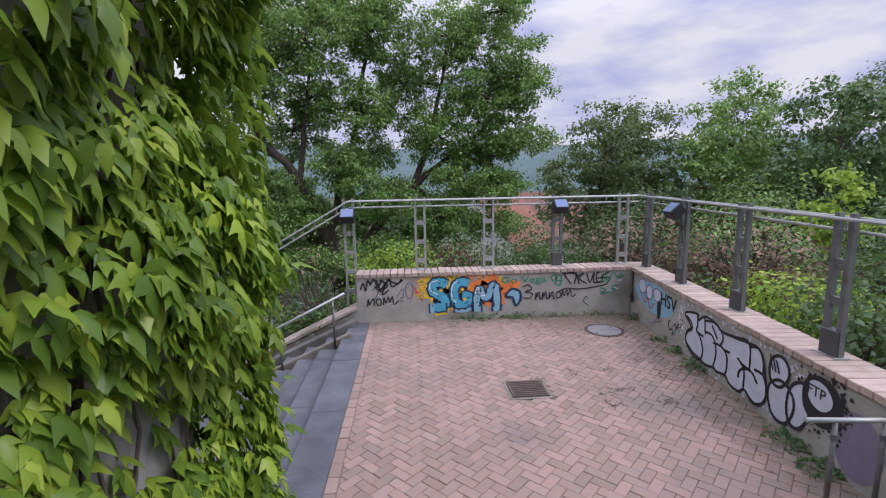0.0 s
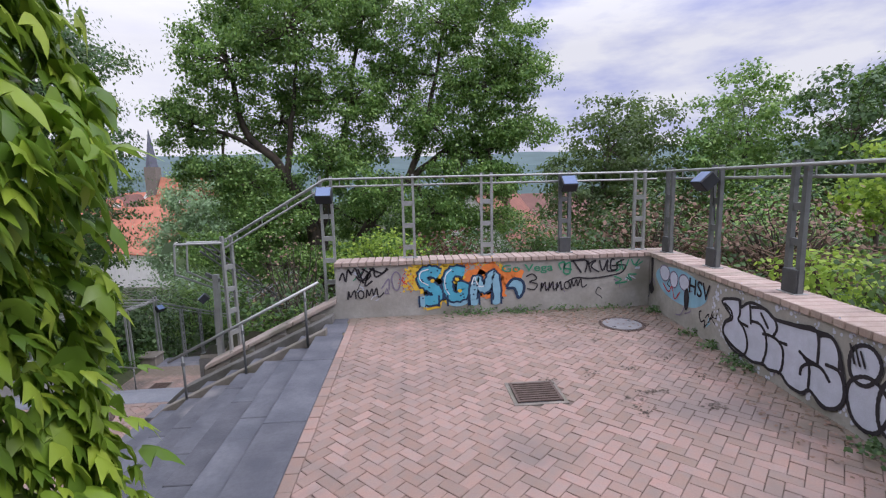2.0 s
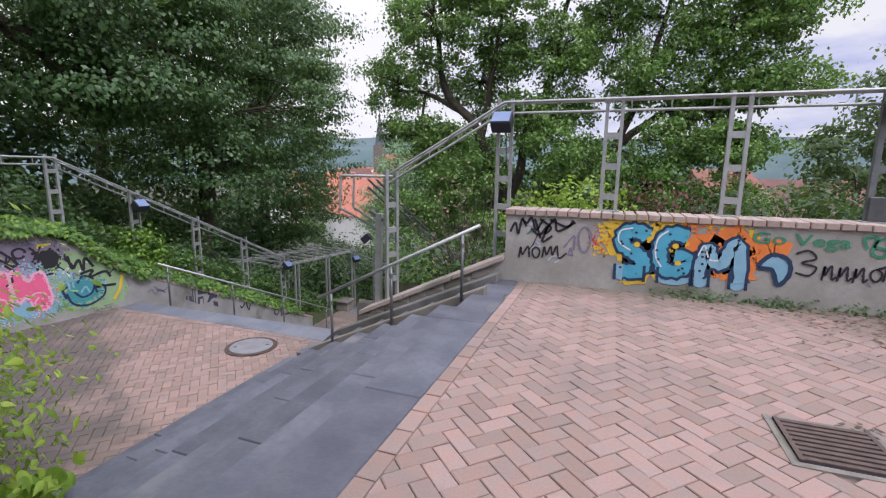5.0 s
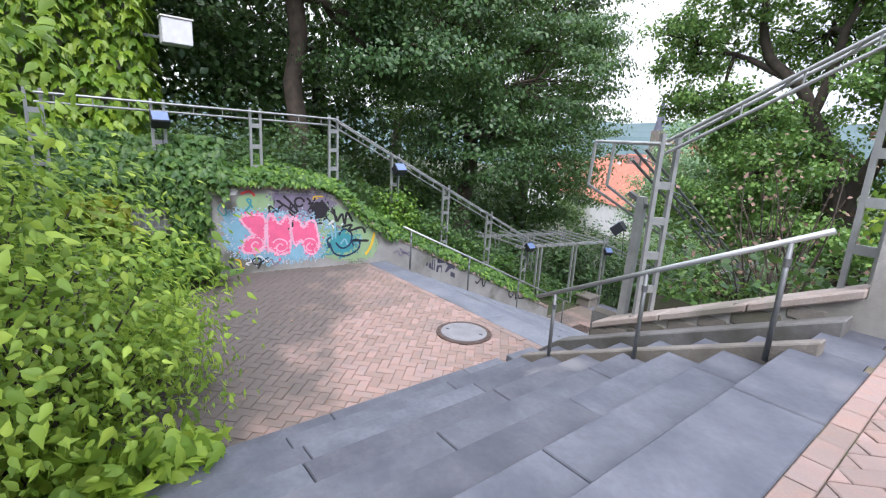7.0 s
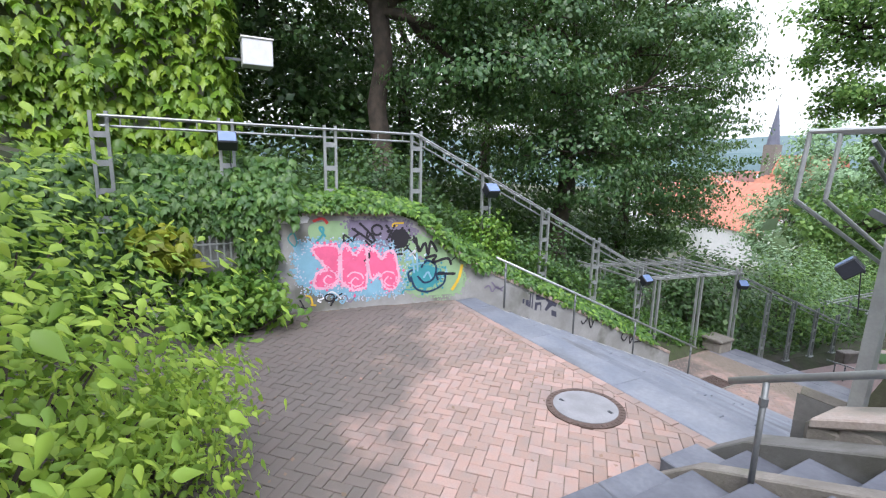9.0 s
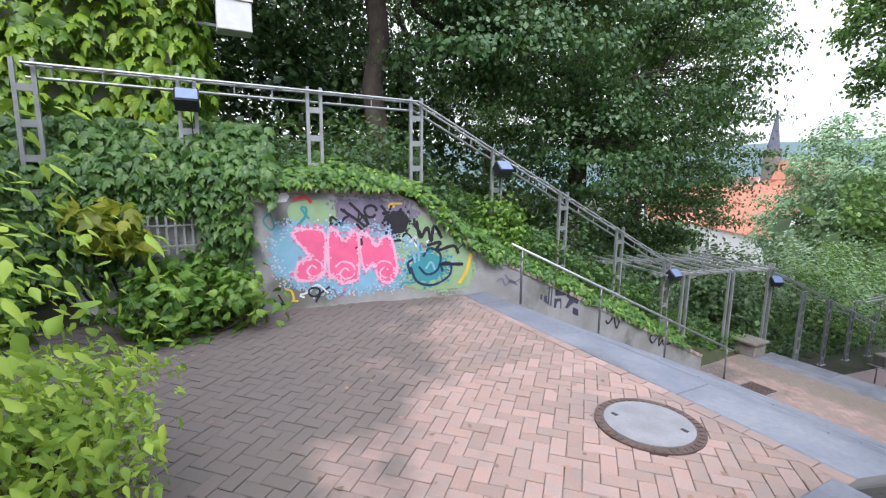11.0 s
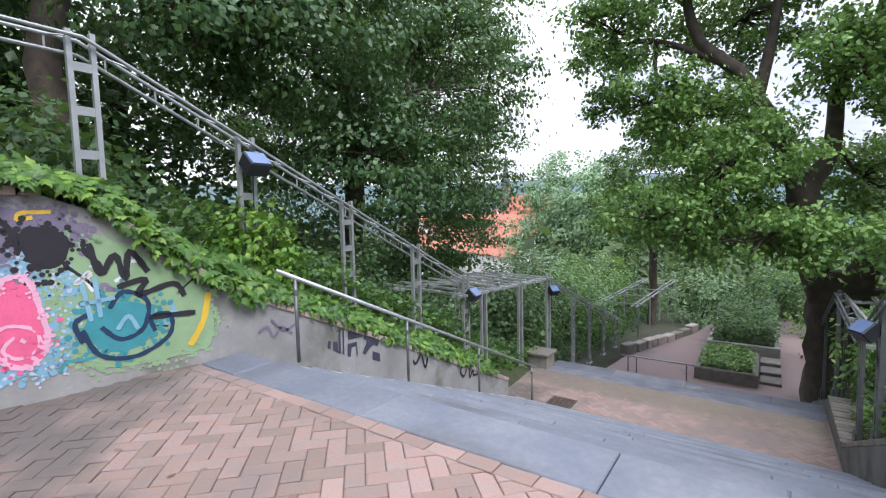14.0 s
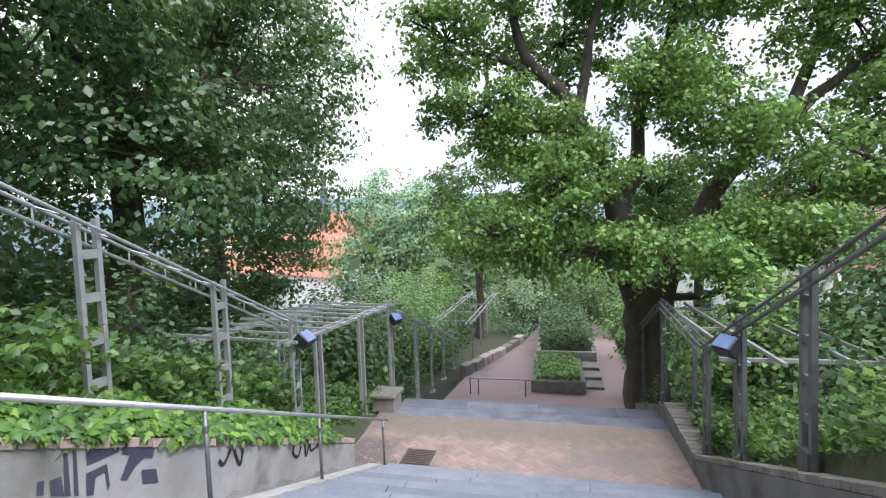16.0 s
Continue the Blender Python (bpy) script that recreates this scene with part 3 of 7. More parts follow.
def manhole(x, y, z, r, label):
    m = thing("manhole_cover", (x, y, z), label, "manhole cover")
    def disc(r0, r1, z0, z1, n=48):
        bm = bmesh.new()
        ring = []
        for rr, zz in ((r1, z0), (r1, z1), (r0, z1)):
            ring.append([bm.verts.new((rr * math.cos(2 * math.pi * k / n), rr * math.sin(2 * math.pi * k / n), zz)) for k in range(n)])
        for a, b in zip(ring, ring[1:]):
            for k in range(n):
                bm.faces.new((a[k], a[(k + 1) % n], b[(k + 1) % n], b[k]))
        bm.faces.new(ring[-1])
        return bm
    part("ring", disc(r * 0.84, r, -0.03, 0.010), M_IRON, m, "dark cast iron ring")
    part("lid", disc(r * 0.80, r * 0.82, 0.0, 0.016), M_LIDCON, m, "pale concrete filled lid")
    for a in (0.6, 0.6 + math.pi):
        c, s = math.cos(a) * r * 0.62, math.sin(a) * r * 0.62
        # lifting hole drawn as a black block, its inner shade as colour
        part("lift_hole", B(c - 0.025, s - 0.015, 0.010, c + 0.025, s + 0.015, 0.019), M_BLACK, m)
    for k in range(40):
        a = 2 * math.pi * k / 40
        bm = B(r * 0.87, -0.011, 0.009, r * 0.97, 0.011, 0.015)
        bmesh.ops.rotate(bm, verts=bm.verts, cent=(0, 0, 0), matrix=Matrix.Rotation(a, 3, "Z"))
        part("stud", bm, M_IRON, m)
    return m


manhole(-5.31, 8.24, ZL + 0.003, 0.375, "round manhole cover with cast iron ring in the pavers")
manhole(2.71, 7.76, -0.006, 0.33, "round grey manhole cover half buried in dirt")

# ---- graffiti ----
MAPS = {"back": lambda u, v, d: (u, BACK - 0.003 - d, v),
        "right": lambda u, v, d: (right_wall_x(u) - 0.003 - d, u, v),
        "pink": lambda u, v, d: (pink_x(u) + 0.003 + d, u, v),
        "west": lambda u, v, d: (-9.047 + d, u, v),
        "east": lambda u, v, d: (-3.933 - d, u, v)}


def smooth_line(pts, closed=False, n=5):
    out = []
    m = len(pts)
    for i in range(m if closed else m - 1):
        p = [pts[(i + k) % m] if closed else pts[min(max(i + k, 0), m - 1)] for k in (-1, 0, 1, 2)]
        for s in range(n):
            t = s / n
            out.append(tuple(0.5 * (2 * b + (c - a) * t + (2 * a - 5 * b + 4 * c - d) * t * t + (3 * b - a - 3 * c + d) * t ** 3) for a, b, c, d in zip(*p)))
    if not closed:
        out.append(pts[-1])
    return out


def stroke(wall, parent, pts, w, material, d=0.006, closed=False, label=""):
    line = smooth_line(pts, closed)
    if closed:
        line.append(line[0])
    verts, faces = [], []
    for i, p in enumerate(line):
        a, b = line[max(i - 1, 0)], line[min(i + 1, len(line) - 1)]
        t = (b[0] - a[0], b[1] - a[1]); L = math.hypot(*t) or 1
        ww = w * (0.8 + 0.35 * abs(math.sin(i * 1.3)))
        nx, ny = -t[1] / L * ww / 2, t[0] / L * ww / 2
        verts += [MAPS[wall](p[0] + nx, p[1] + ny, d), MAPS[wall](p[0] - nx, p[1] - ny, d)]
        if i:
            faces.append((2 * i - 2, 2 * i - 1, 2 * i + 1, 2 * i))
    return raw("spray_line", verts, faces, material, parent, label)


def fill(wall, parent, pts, material, d=0.003, label="", n=5):
    line = smooth_line(pts, True, n)
    return raw("spray_fill", [MAPS[wall](u, v, d) for u, v in line], [tuple(range(len(line)))], material, parent, label)


def oval(u, v, a, b, rot=0.0, n=12, wob=0.06):
    return [(u + math.cos(rot) * a * math.cos(t) * (1 + wob * math.sin(3 * t)) - math.sin(rot) * b * math.sin(t), v + math.sin(rot) * a * math.cos(t) + math.cos(rot) * b * math.sin(t)) for t in (2 * math.pi * k / n for k in range(n))]


def lettering(wall, parent, text, u, v, size, material, flip=False, d=0.007, stretch=1.0):
    cu = bpy.data.curves.new("lettering", "FONT")
    cu.body, cu.size, cu.offset = text, size, size * 0.012
    tmp = new("lettering", cu)
    me = bpy.data.meshes.new_from_object(tmp.evaluated_get(bpy.context.evaluated_depsgraph_get()))
    bpy.data.objects.remove(tmp)
    for vx in me.vertices:
        a, b = vx.co.x * stretch, vx.co.y
        vx.co = MAPS[wall](u - a if flip else u + a, v + b, d)
    me.materials.clear(); me.materials.append(material)
    o = new("lettering", me); o.parent = parent
    return o


def blob_piece(wall, parent, shapes, fillmat, edge, w, d=0.004):
    for i, s in enumerate(shapes):
        fill(wall, parent, s, fillmat, d + i * 0.0006)
        stroke(wall, parent, s, w, edge, d + 0.003 + i * 0.0006, closed=True)


def speckle(wall, parent, pts, material, n, spread, size, seed, d=0.002, label=""):
    """Fine overspray: one mesh of small dabs scattered about a closed line."""
    r = random.Random(seed)
    line = smooth_line(pts, True)
    verts, faces = [], []
    for k in range(n):
        u, v = r.choice(line)
        u, v = u + r.gauss(0, spread), v + r.gauss(0, spread)
        s = size * r.uniform(0.4, 1.2)
        base = len(verts)
        for j in range(6):
            verts.append(MAPS[wall](u + s * math.cos(j * 1.047 + k), v + s * math.sin(j * 1.047 + k), d + (k % 5) * 0.0002))
        faces.append(tuple(range(base, base + 6)))
    return raw("overspray", verts, faces, material, parent, label)


# back wall: the blue piece on its yellow and orange fringe
S_ = [(0.09, 0.66), (-0.03, 0.72), (-0.16, 0.68), (-0.17, 0.55), (-0.04, 0.46), (0.06, 0.37), (0.02, 0.25), (-0.15, 0.24)]
G_ = [(0.5, 0.68), (0.34, 0.71), (0.24, 0.61), (0.23, 0.42), (0.3, 0.29), (0.47, 0.31), (0.5, 0.43), (0.38, 0.46)]
M_ = [(0.63, 0.23), (0.66, 0.45), (0.71, 0.57), (0.77, 0.42), (0.86, 0.41), (0.93, 0.6), (1, 0.6), (1.04, 0.21)]
T_ = [(1.19, 0.4), (1.3, 0.54), (1.45, 0.5), (1.48, 0.35), (1.39, 0.22), (1.32, 0.38)]
for shp, mt, w in ((S_, M_YELL, 0.36), (G_, M_YELL, 0.34), (M_, M_ORANGE, 0.32), (T_[:3], M_ORANGE, 0.28)):
    stroke("back", W, [(u - 0.02, min(v + 0.03, 0.70)) for u, v in shp], w, mt, 0.0012 if mt is M_YELL else 0.0022, label="spray fringe behind a letter")
for i, (shp, mt) in enumerate(((S_, M_BLUE), (G_, M_BLUE), (M_, M_LIGHTBLUE))):
    wide = (0.215, 0.205, 0.175)[i]
    stroke("back", W, shp, wide, M_NAVY, 0.0050 + 0.0012 * i, label="navy letter outline")
    stroke("back", W, shp, wide - 0.065, mt, 0.0056 + 0.0012 * i, label="sky blue letter shape")
for u0, u1 in ((-0.24, 0.08), (0.22, 0.56), (0.58, 0.74), (0.94, 1.10)):
    fill("back", W, [(u0, 0.30), (u1, 0.30), (u1 - 0.01, 0.17), (lerp(u0, u1, 0.5), 0.12), (u0 + 0.01, 0.16)], M_LIGHTBLUE, 0.0040, "blue spray running down", n=3)
    for u in (u0, u1):
        stroke("back", W, [(u, 0.32), (u, 0.22), (u + 0.004, 0.13)], 0.03, M_NAVY, 0.0088)
fill("back", W, T_, M_LIGHTBLUE, 0.004, "sky blue comma shape")
stroke("back", W, T_, 0.045, M_NAVY, 0.007, closed=True)
rg = random.Random(8)
for shp in (S_, G_, M_):
    stroke("back", W, [(u - 0.045, v + 0.03) for u, v in shp[1:5]], 0.016, M_WHITE, 0.0100)
    for k in range(9):
        u, v = rg.choice(shp)
        fill("back", W, oval(u + rg.gauss(0, 0.03), v + rg.gauss(0, 0.05), 0.016, 0.014, n=6), rg.choice((M_NAVY, M_NAVY, M_TURQ)), 0.0105, n=2)
for k in range(14):
    fill("back", W, oval(-0.42 + rg.random() * 0.12, 0.36 + rg.random() * 0.34, 0.013, 0.012, n=6), M_ORANGE, 0.006, n=2)
for u, v in ((-0.02, 0.56), (0.38, 0.57), (0.42, 0.38)):
    fill("back", W, oval(u, v, 0.035, 0.03, n=8), M_YELL, 0.012, n=2)
lettering("back", W, "Go Vega", 1.10, 0.66, 0.17, M_GREEN, stretch=1.45)
stroke("back", W, [(2.10, 0.66), (2.06, 0.76), (2.16, 0.78), (2.14, 0.62), (2.24, 0.60), (2.24, 0.78), (2.14, 0.70), (2.28, 0.66)], 0.026, M_GREEN)
stroke("back", W, [(1.51, 0.57), (1.62, 0.61), (1.69, 0.53), (1.57, 0.48), (1.7, 0.44), (1.65, 0.35), (1.53, 0.37)], 0.022, M_INK)
for k in range(3):      # looping handwriting
    u = 1.76 + k * 0.13
    stroke("back", W, [(u, 0.31), (u + 0.015, 0.46), (u + 0.02, 0.36), (u + 0.07, 0.47), (u + 0.085, 0.33), (u + 0.12, 0.36)], 0.020, M_INK)
stroke("back", W, oval(2.20, 0.40, 0.045, 0.06), 0.020, M_INK, closed=True)
stroke("back", W, [(2.26, 0.34), (2.28, 0.48), (2.31, 0.38), (2.36, 0.49), (2.38, 0.38), (2.43, 0.50), (2.46, 0.36), (2.54, 0.40)], 0.020, M_INK)
stroke("back", W, [(2.20, 0.46), (2.35, 0.52), (2.6, 0.50), (2.9, 0.53), (3.12, 0.58), (3.18, 0.70), (2.95, 0.70)], 0.024, M_INK)
for pts in ([(2.30, 0.80), (2.44, 0.60)], [(2.26, 0.80), (2.52, 0.80), (2.50, 0.60)], [(2.54, 0.80), (2.60, 0.60)], [(2.54, 0.74), (2.68, 0.80), (2.60, 0.70), (2.74, 0.60)], [(2.74, 0.80), (2.80, 0.62), (2.88, 0.80), (2.88, 0.62), (3.02, 0.62)], [(3.00, 0.80), (2.94, 0.80), (2.94, 0.64), (3.04, 0.64), (3.04, 0.74), (3.16, 0.80)]):
    stroke("back", W, pts, 0.026, M_INK)
for pts in ([(3.02, 0.76), (3.10, 0.66), (3.02, 0.60)], [(3.10, 0.80), (3.16, 0.62), (3.24, 0.80)], [(3.28, 0.80), (3.34, 0.70), (3.42, 0.80), (3.36, 0.68), (3.48, 0.76)], [(3.00, 0.52), (3.12, 0.46), (3.02, 0.40), (3.22, 0.42)], [(3.20, 0.50), (3.30, 0.44), (3.24, 0.54), (3.38, 0.54)]):
    stroke("back", W, pts, 0.022, M_GREEN)
for pts in ([(-1.50, 0.62), (-1.44, 0.74), (-1.40, 0.60), (-1.36, 0.78), (-1.30, 0.70)], [(-1.36, 0.80), (-1.30, 0.74), (-1.24, 0.81), (-1.18, 0.66), (-1.10, 0.80)], [(-1.14, 0.80), (-1.0, 0.70), (-1.08, 0.62), (-0.96, 0.81), (-0.92, 0.66), (-0.72, 0.78)], [(-1.24, 0.68), (-1.14, 0.60), (-1.04, 0.72), (-1.10, 0.52), (-0.98, 0.60)], [(-1.20, 0.80), (-1.12, 0.56)], [(-1.02, 0.80), (-0.82, 0.72), (-0.74, 0.80)]):
    stroke("back", W, pts, 0.028, M_INK)
stroke("back", W, [(-1.38, 0.30), (-1.36, 0.44), (-1.34, 0.34), (-1.27, 0.45), (-1.25, 0.31)], 0.022, M_INK)
stroke("back", W, oval(-1.17, 0.38, 0.045, 0.065), 0.022, M_INK, closed=True)
stroke("back", W, [(-1.09, 0.32), (-1.07, 0.46), (-1.04, 0.36), (-0.99, 0.47), (-0.97, 0.36), (-0.92, 0.48), (-0.89, 0.33), (-0.80, 0.40)], 0.022, M_INK)
stroke("back", W, [(-0.84, 0.46), (-0.72, 0.62), (-0.72, 0.44)], 0.02, M_PURPLE)
stroke("back", W, oval(-0.60, 0.58, 0.07, 0.15), 0.022, M_PURPLE, closed=True)
# right wall: silver bubble letters, tags
blob_piece("right", WR, [oval(4.66, 0.60, 0.14, 0.17, 0.3), oval(4.60, 0.30, 0.19, 0.22), oval(4.36, 0.38, 0.15, 0.25, 0.2)], M_SILVER, M_INK, 0.035)
SIL = [(6.61, 0.63), (6.28, 0.72), (6.25, 0.64), (6.08, 0.74), (5.83, 0.73), (5.66, 0.67), (5.15, 0.72), (4.99, 0.72), (4.9, 0.62), (4.83, 0.4), (4.81, 0.24), (4.87, 0.13), (5.02, 0.07), (5.17, 0.15), (5.27, 0.08), (5.44, 0.08), (5.56, 0.15), (5.72, 0.12), (5.82, 0.14), (5.99, 0.1), (6.15, 0.12), (6.35, 0.15), (6.54, 0.24), (6.53, 0.38), (6.42, 0.49)]
fill("right", WR, SIL, M_SILVER, 0.0062, "silver bubble letters", n=3)
stroke("right", WR, SIL, 0.034, M_INK, 0.0095, closed=True)
for pts in ([(6.56, 0.61), (6.42, 0.55), (6.39, 0.46), (6.51, 0.38), (6.55, 0.25), (6.41, 0.13), (6.22, 0.09), (6.11, 0.15), (6.09, 0.28), (6.16, 0.41), (6.27, 0.48)],
            [(6.28, 0.72), (6.25, 0.57), (6.27, 0.48), (6.09, 0.46)],
            [(6.09, 0.73), (6.05, 0.5)],
            [(6.05, 0.54), (5.91, 0.55), (5.81, 0.47), (5.78, 0.31), (5.83, 0.13)],
            [(5.91, 0.68), (5.77, 0.54)],
            [(6.07, 0.69), (5.86, 0.73), (5.7, 0.67), (5.65, 0.58), (5.7, 0.48)],
            [(5.86, 0.46), (5.73, 0.48), (5.61, 0.46), (5.54, 0.38), (5.54, 0.21), (5.59, 0.13)],
            [(5.61, 0.46), (5.49, 0.47)],
            [(5.66, 0.67), (5.41, 0.7), (5.15, 0.72), (5.11, 0.42)],
            [(5.34, 0.47), (5.24, 0.43), (5.11, 0.42)],
            [(5.3, 0.24), (5.29, 0.32), (5.21, 0.39), (5.07, 0.41), (4.96, 0.32)],
            [(5.28, 0.44), (5.2, 0.36), (5.19, 0.16)],
            [(5.13, 0.69), (4.99, 0.72), (4.9, 0.62), (4.88, 0.47)],
            [(5.03, 0.46), (4.89, 0.46), (4.82, 0.36), (4.81, 0.24), (4.87, 0.13), (5, 0.08), (5.16, 0.15)]):
    stroke("right", WR, pts, 0.032, M_INK, 0.0105)
for s in (0, 0.05, 0.1):
    stroke("right", WR, [(4.80 - s, 0.74 - s * 0.3), (4.74 - s, 0.58)], 0.02, M_INK, 0.0135)
fill("right", WR, oval(4.10, 0.55, 0.24, 0.24, 0.4), M_INK, 0.006, "dark sprayed oval")
fill("right", WR, oval(4.12, 0.60, 0.15, 0.13, 0.4), M_SILVER, 0.009, "pale silver oval")
lettering("right", WR, "FTP", 4.27, 0.58, 0.14, M_INK, flip=True, d=0.012)
fill("right", WR, oval(3.7, 0.35, 0.25, 0.30), M_PURPLE, 0.002)
fill("right", WR, oval(7.7, 0.55, 0.75, 0.25), M_LIGHTBLUE, -0.001, "faded blue spray patch")
for c in ((8.15, 0.66, 0.16, 0.12), (7.85, 0.62, 0.12, 0.12), (7.55, 0.64, 0.14, 0.11)):
    fill("right", WR, oval(*c), M_SILVER, 0.002); stroke("right", WR, oval(*c), 0.02, M_PURPLE, 0.005, closed=True)
fill("right", WR, [(8.64, 0.82), (8.56, 0.82), (8.56, 0.45), (8.50, 0.32), (8.60, 0.22), (8.70, 0.34), (8.62, 0.45)], M_INK, 0.004, "black drip of spray paint")
lettering("right", WR, "HSV", 7.42, 0.54, 0.30, M_INK, flip=True, d=0.008)
fill("right", WR, oval(7.46, 0.42, 0.07, 0.16), M_INK, 0.006)
stroke("right", WR, [(8.2, 0.50), (8.0, 0.40), (7.9, 0.50), (7.8, 0.34), (7.65, 0.48)], 0.02, M_RED, 0.006)
stroke("right", WR, [(7.5, 0.3), (7.6, 0.16), (7.75, 0.12)], 0.02, M_PURPLE, 0.006)
# retaining wall: pink piece on a pale blue cloud
fill("pink", WP, [(6.34, -0.26), (6.9, -0.24), (7.5, -0.30), (7.92, -0.36), (7.98, -0.7), (7.9, -1.05), (7.5, -1.12), (7.0, -1.10), (6.5, -0.98), (6.28, -0.7)], M_LIGHTBLUE, 0.0, "pale blue spray cloud")
P1 = [(6.50, -0.32), (6.86, -0.30), (6.90, -0.60), (6.86, -0.86), (6.74, -0.96), (6.52, -0.92), (6.56, -0.72), (6.70, -0.66), (6.66, -0.58)]
P2 = [(6.94, -0.32), (7.04, -0.32), (7.14, -0.46), (7.22, -0.36), (7.32, -0.36), (7.34, -0.72), (7.30, -0.98), (7.12, -1.02), (7.0, -0.92), (6.94, -0.90)]
P3 = [(7.34, -0.38), (7.48, -0.40), (7.58, -0.54), (7.66, -0.42), (7.78, -0.44), (7.84, -0.70), (7.86, -0.92), (7.74, -1.06), (7.60, -0.98), (7.54, -0.80), (7.40, -0.84)]
for shp in (P1, P2, P3):
    fill("pink", WP, shp, M_PINK, 0.003, "bright pink letter")
    stroke("pink", WP, shp, 0.034, M_PALEPINK, 0.006, closed=True)
for u, v in ((6.74, -0.80), (7.16, -0.86), (7.70, -0.88)):
    stroke("pink", WP, [(u - 0.14, v + 0.06), (u - 0.05, v + 0.13), (u + 0.09, v + 0.08), (u + 0.11, v - 0.05), (u, v - 0.11), (u - 0.08, v - 0.04), (u - 0.02, v + 0.04), (u + 0.04, v)], 0.024, M_PALEPINK, 0.0062)
fill("pink", WP, [(7.9, -0.30), (8.2, -0.16), (8.6, -0.40), (8.95, -0.72), (8.98, -1.15), (8.6, -1.22), (8.1, -1.15), (7.95, -0.8)], M_PALEGREEN, 0.001, "pale green spray ground")
fill("pink", WP, oval(8.32, -0.88, 0.24, 0.20), M_TURQ, 0.004, "turquoise swirl")
for pts in ([(8.06, -0.86), (8.16, -1.08), (8.40, -1.14), (8.64, -1.02), (8.66, -0.84), (8.52, -0.84), (8.54, -0.96)], [(8.24, -0.72), (8.34, -0.60), (8.50, -0.70), (8.46, -0.92), (8.30, -0.98), (8.18, -0.86)], [(8.06, -0.96), (8.02, -0.80), (8.12, -0.74)]):
    stroke("pink", WP, pts, 0.034, M_NAVY, 0.008)
for pts in ([(8.14, -0.20), (8.20, -0.44), (8.30, -0.30), (8.36, -0.50), (8.40, -0.28), (8.52, -0.46)], [(8.30, -0.56), (8.50, -0.52), (8.44, -0.64), (8.70, -0.58), (8.78, -0.70)], [(8.50, -0.84), (8.86, -0.86)]):
    stroke("pink", WP, pts, 0.045, M_INK, 0.008)
for pts in ([(8.08, -0.50), (8.12, -0.80)], [(8.16, -0.46), (8.18, -0.78)], [(8.06, -0.66), (8.28, -0.64)], [(8.28, -0.90), (8.36, -0.80), (8.42, -0.92)]):
    stroke("pink", WP, pts, 0.03, M_LIGHTBLUE, 0.010)
stroke("pink", WP, [(8.98, -0.70), (8.92, -0.95), (8.80, -1.15)], 0.05, M_YELL, 0.006)
fill("pink", WP, [(7.08, 0.08), (7.6, 0.08), (7.95, 0.02), (8.1, -0.16), (7.95, -0.26), (7.4, -0.24), (7.1, -0.20)], M_PURPLE, 0.001, "grey violet spray ground")
fill("pink", WP, [(7.80, -0.06), (8.02, -0.14), (7.98, -0.34), (7.84, -0.36), (7.76, -0.20)], M_INK, 0.004)
for pts in ([(7.10, -0.02), (7.30, -0.16), (7.42, -0.26)], [(7.22, 0.06), (7.36, -0.08), (7.48, -0.24)], oval(7.50, -0.06, 0.08, 0.08), [(7.64, 0.02), (7.72, -0.10), (7.68, -0.2)]):
    stroke("pink", WP, pts, 0.035, M_INK, 0.006)
fill("pink", WP, [(6.5, 0.06), (7.0, 0.08), (7.06, -0.16), (6.7, -0.22), (6.48, -0.16)], M_PALEGREEN, 0.001)
fill("pink", WP, [(6.06, 0.24), (6.42, 0.22), (6.44, 0.08), (6.04, 0.08)], M_WHITE, 0.002, "white painted panel", n=2)
stroke("pink", WP, [(6.52, 0.10), (6.66, 0.14), (6.74, 0.06)], 0.04, M_RED, 0.006)
stroke("pink", WP, oval(6.74, -1.12, 0.07, 0.06), 0.025, M_INK, 0.006, closed=True)
stroke("pink", WP, [(7.0, -1.10), (7.05, -1.22), (7.14, -1.14)], 0.02, M_PURPLE, 0.006)
CL = [(6.34, -0.26), (6.9, -0.24), (7.5, -0.30), (7.92, -0.36), (7.98, -0.7), (7.9, -1.05), (7.5, -1.12), (7.0, -1.10), (6.5, -0.98), (6.28, -0.7)]
speckle("pink", WP, CL, M_LIGHTBLUE, 1100, 0.04, 0.020, 1, 0.0015, "pale blue overspray")
speckle("pink", WP, CL, M_SILVER, 420, 0.06, 0.014, 2, 0.002)
for i, shp in enumerate((P1, P2, P3)):
    speckle("pink", WP, shp, M_PALEPINK, 160, 0.02, 0.016, 3 + i, 0.0075)
    speckle("pink", WP, [(u * 0.8 + 0.2 * sum(p[0] for p in shp) / len(shp), v) for u, v in shp], M_PINK, 60, 0.04, 0.02, 9 + i, 0.007)
GRN = [(7.95, -0.32), (8.2, -0.20), (8.6, -0.42), (8.93, -0.74), (8.96, -1.12), (8.6, -1.20), (8.1, -1.13), (7.97, -0.8)]
speckle("pink", WP, GRN, M_PALEGREEN, 600, 0.05, 0.020, 15, 0.002, "pale green overspray")
speckle("pink", WP, oval(8.32, -0.88, 0.28, 0.24), M_TURQ, 120, 0.05, 0.022, 16, 0.005)
speckle("pink", WP, [(7.08, 0.06), (7.6, 0.06), (7.95, 0.0), (8.05, -0.16), (7.4, -0.24)], M_PURPLE, 420, 0.05, 0.02, 17, 0.002)
speckle("pink", WP, [(7.78, -0.02), (8.0, -0.14), (7.98, -0.34), (7.84, -0.40), (7.74, -0.2)], M_INK, 90, 0.05, 0.022, 18, 0.005)
rp = random.Random(21)
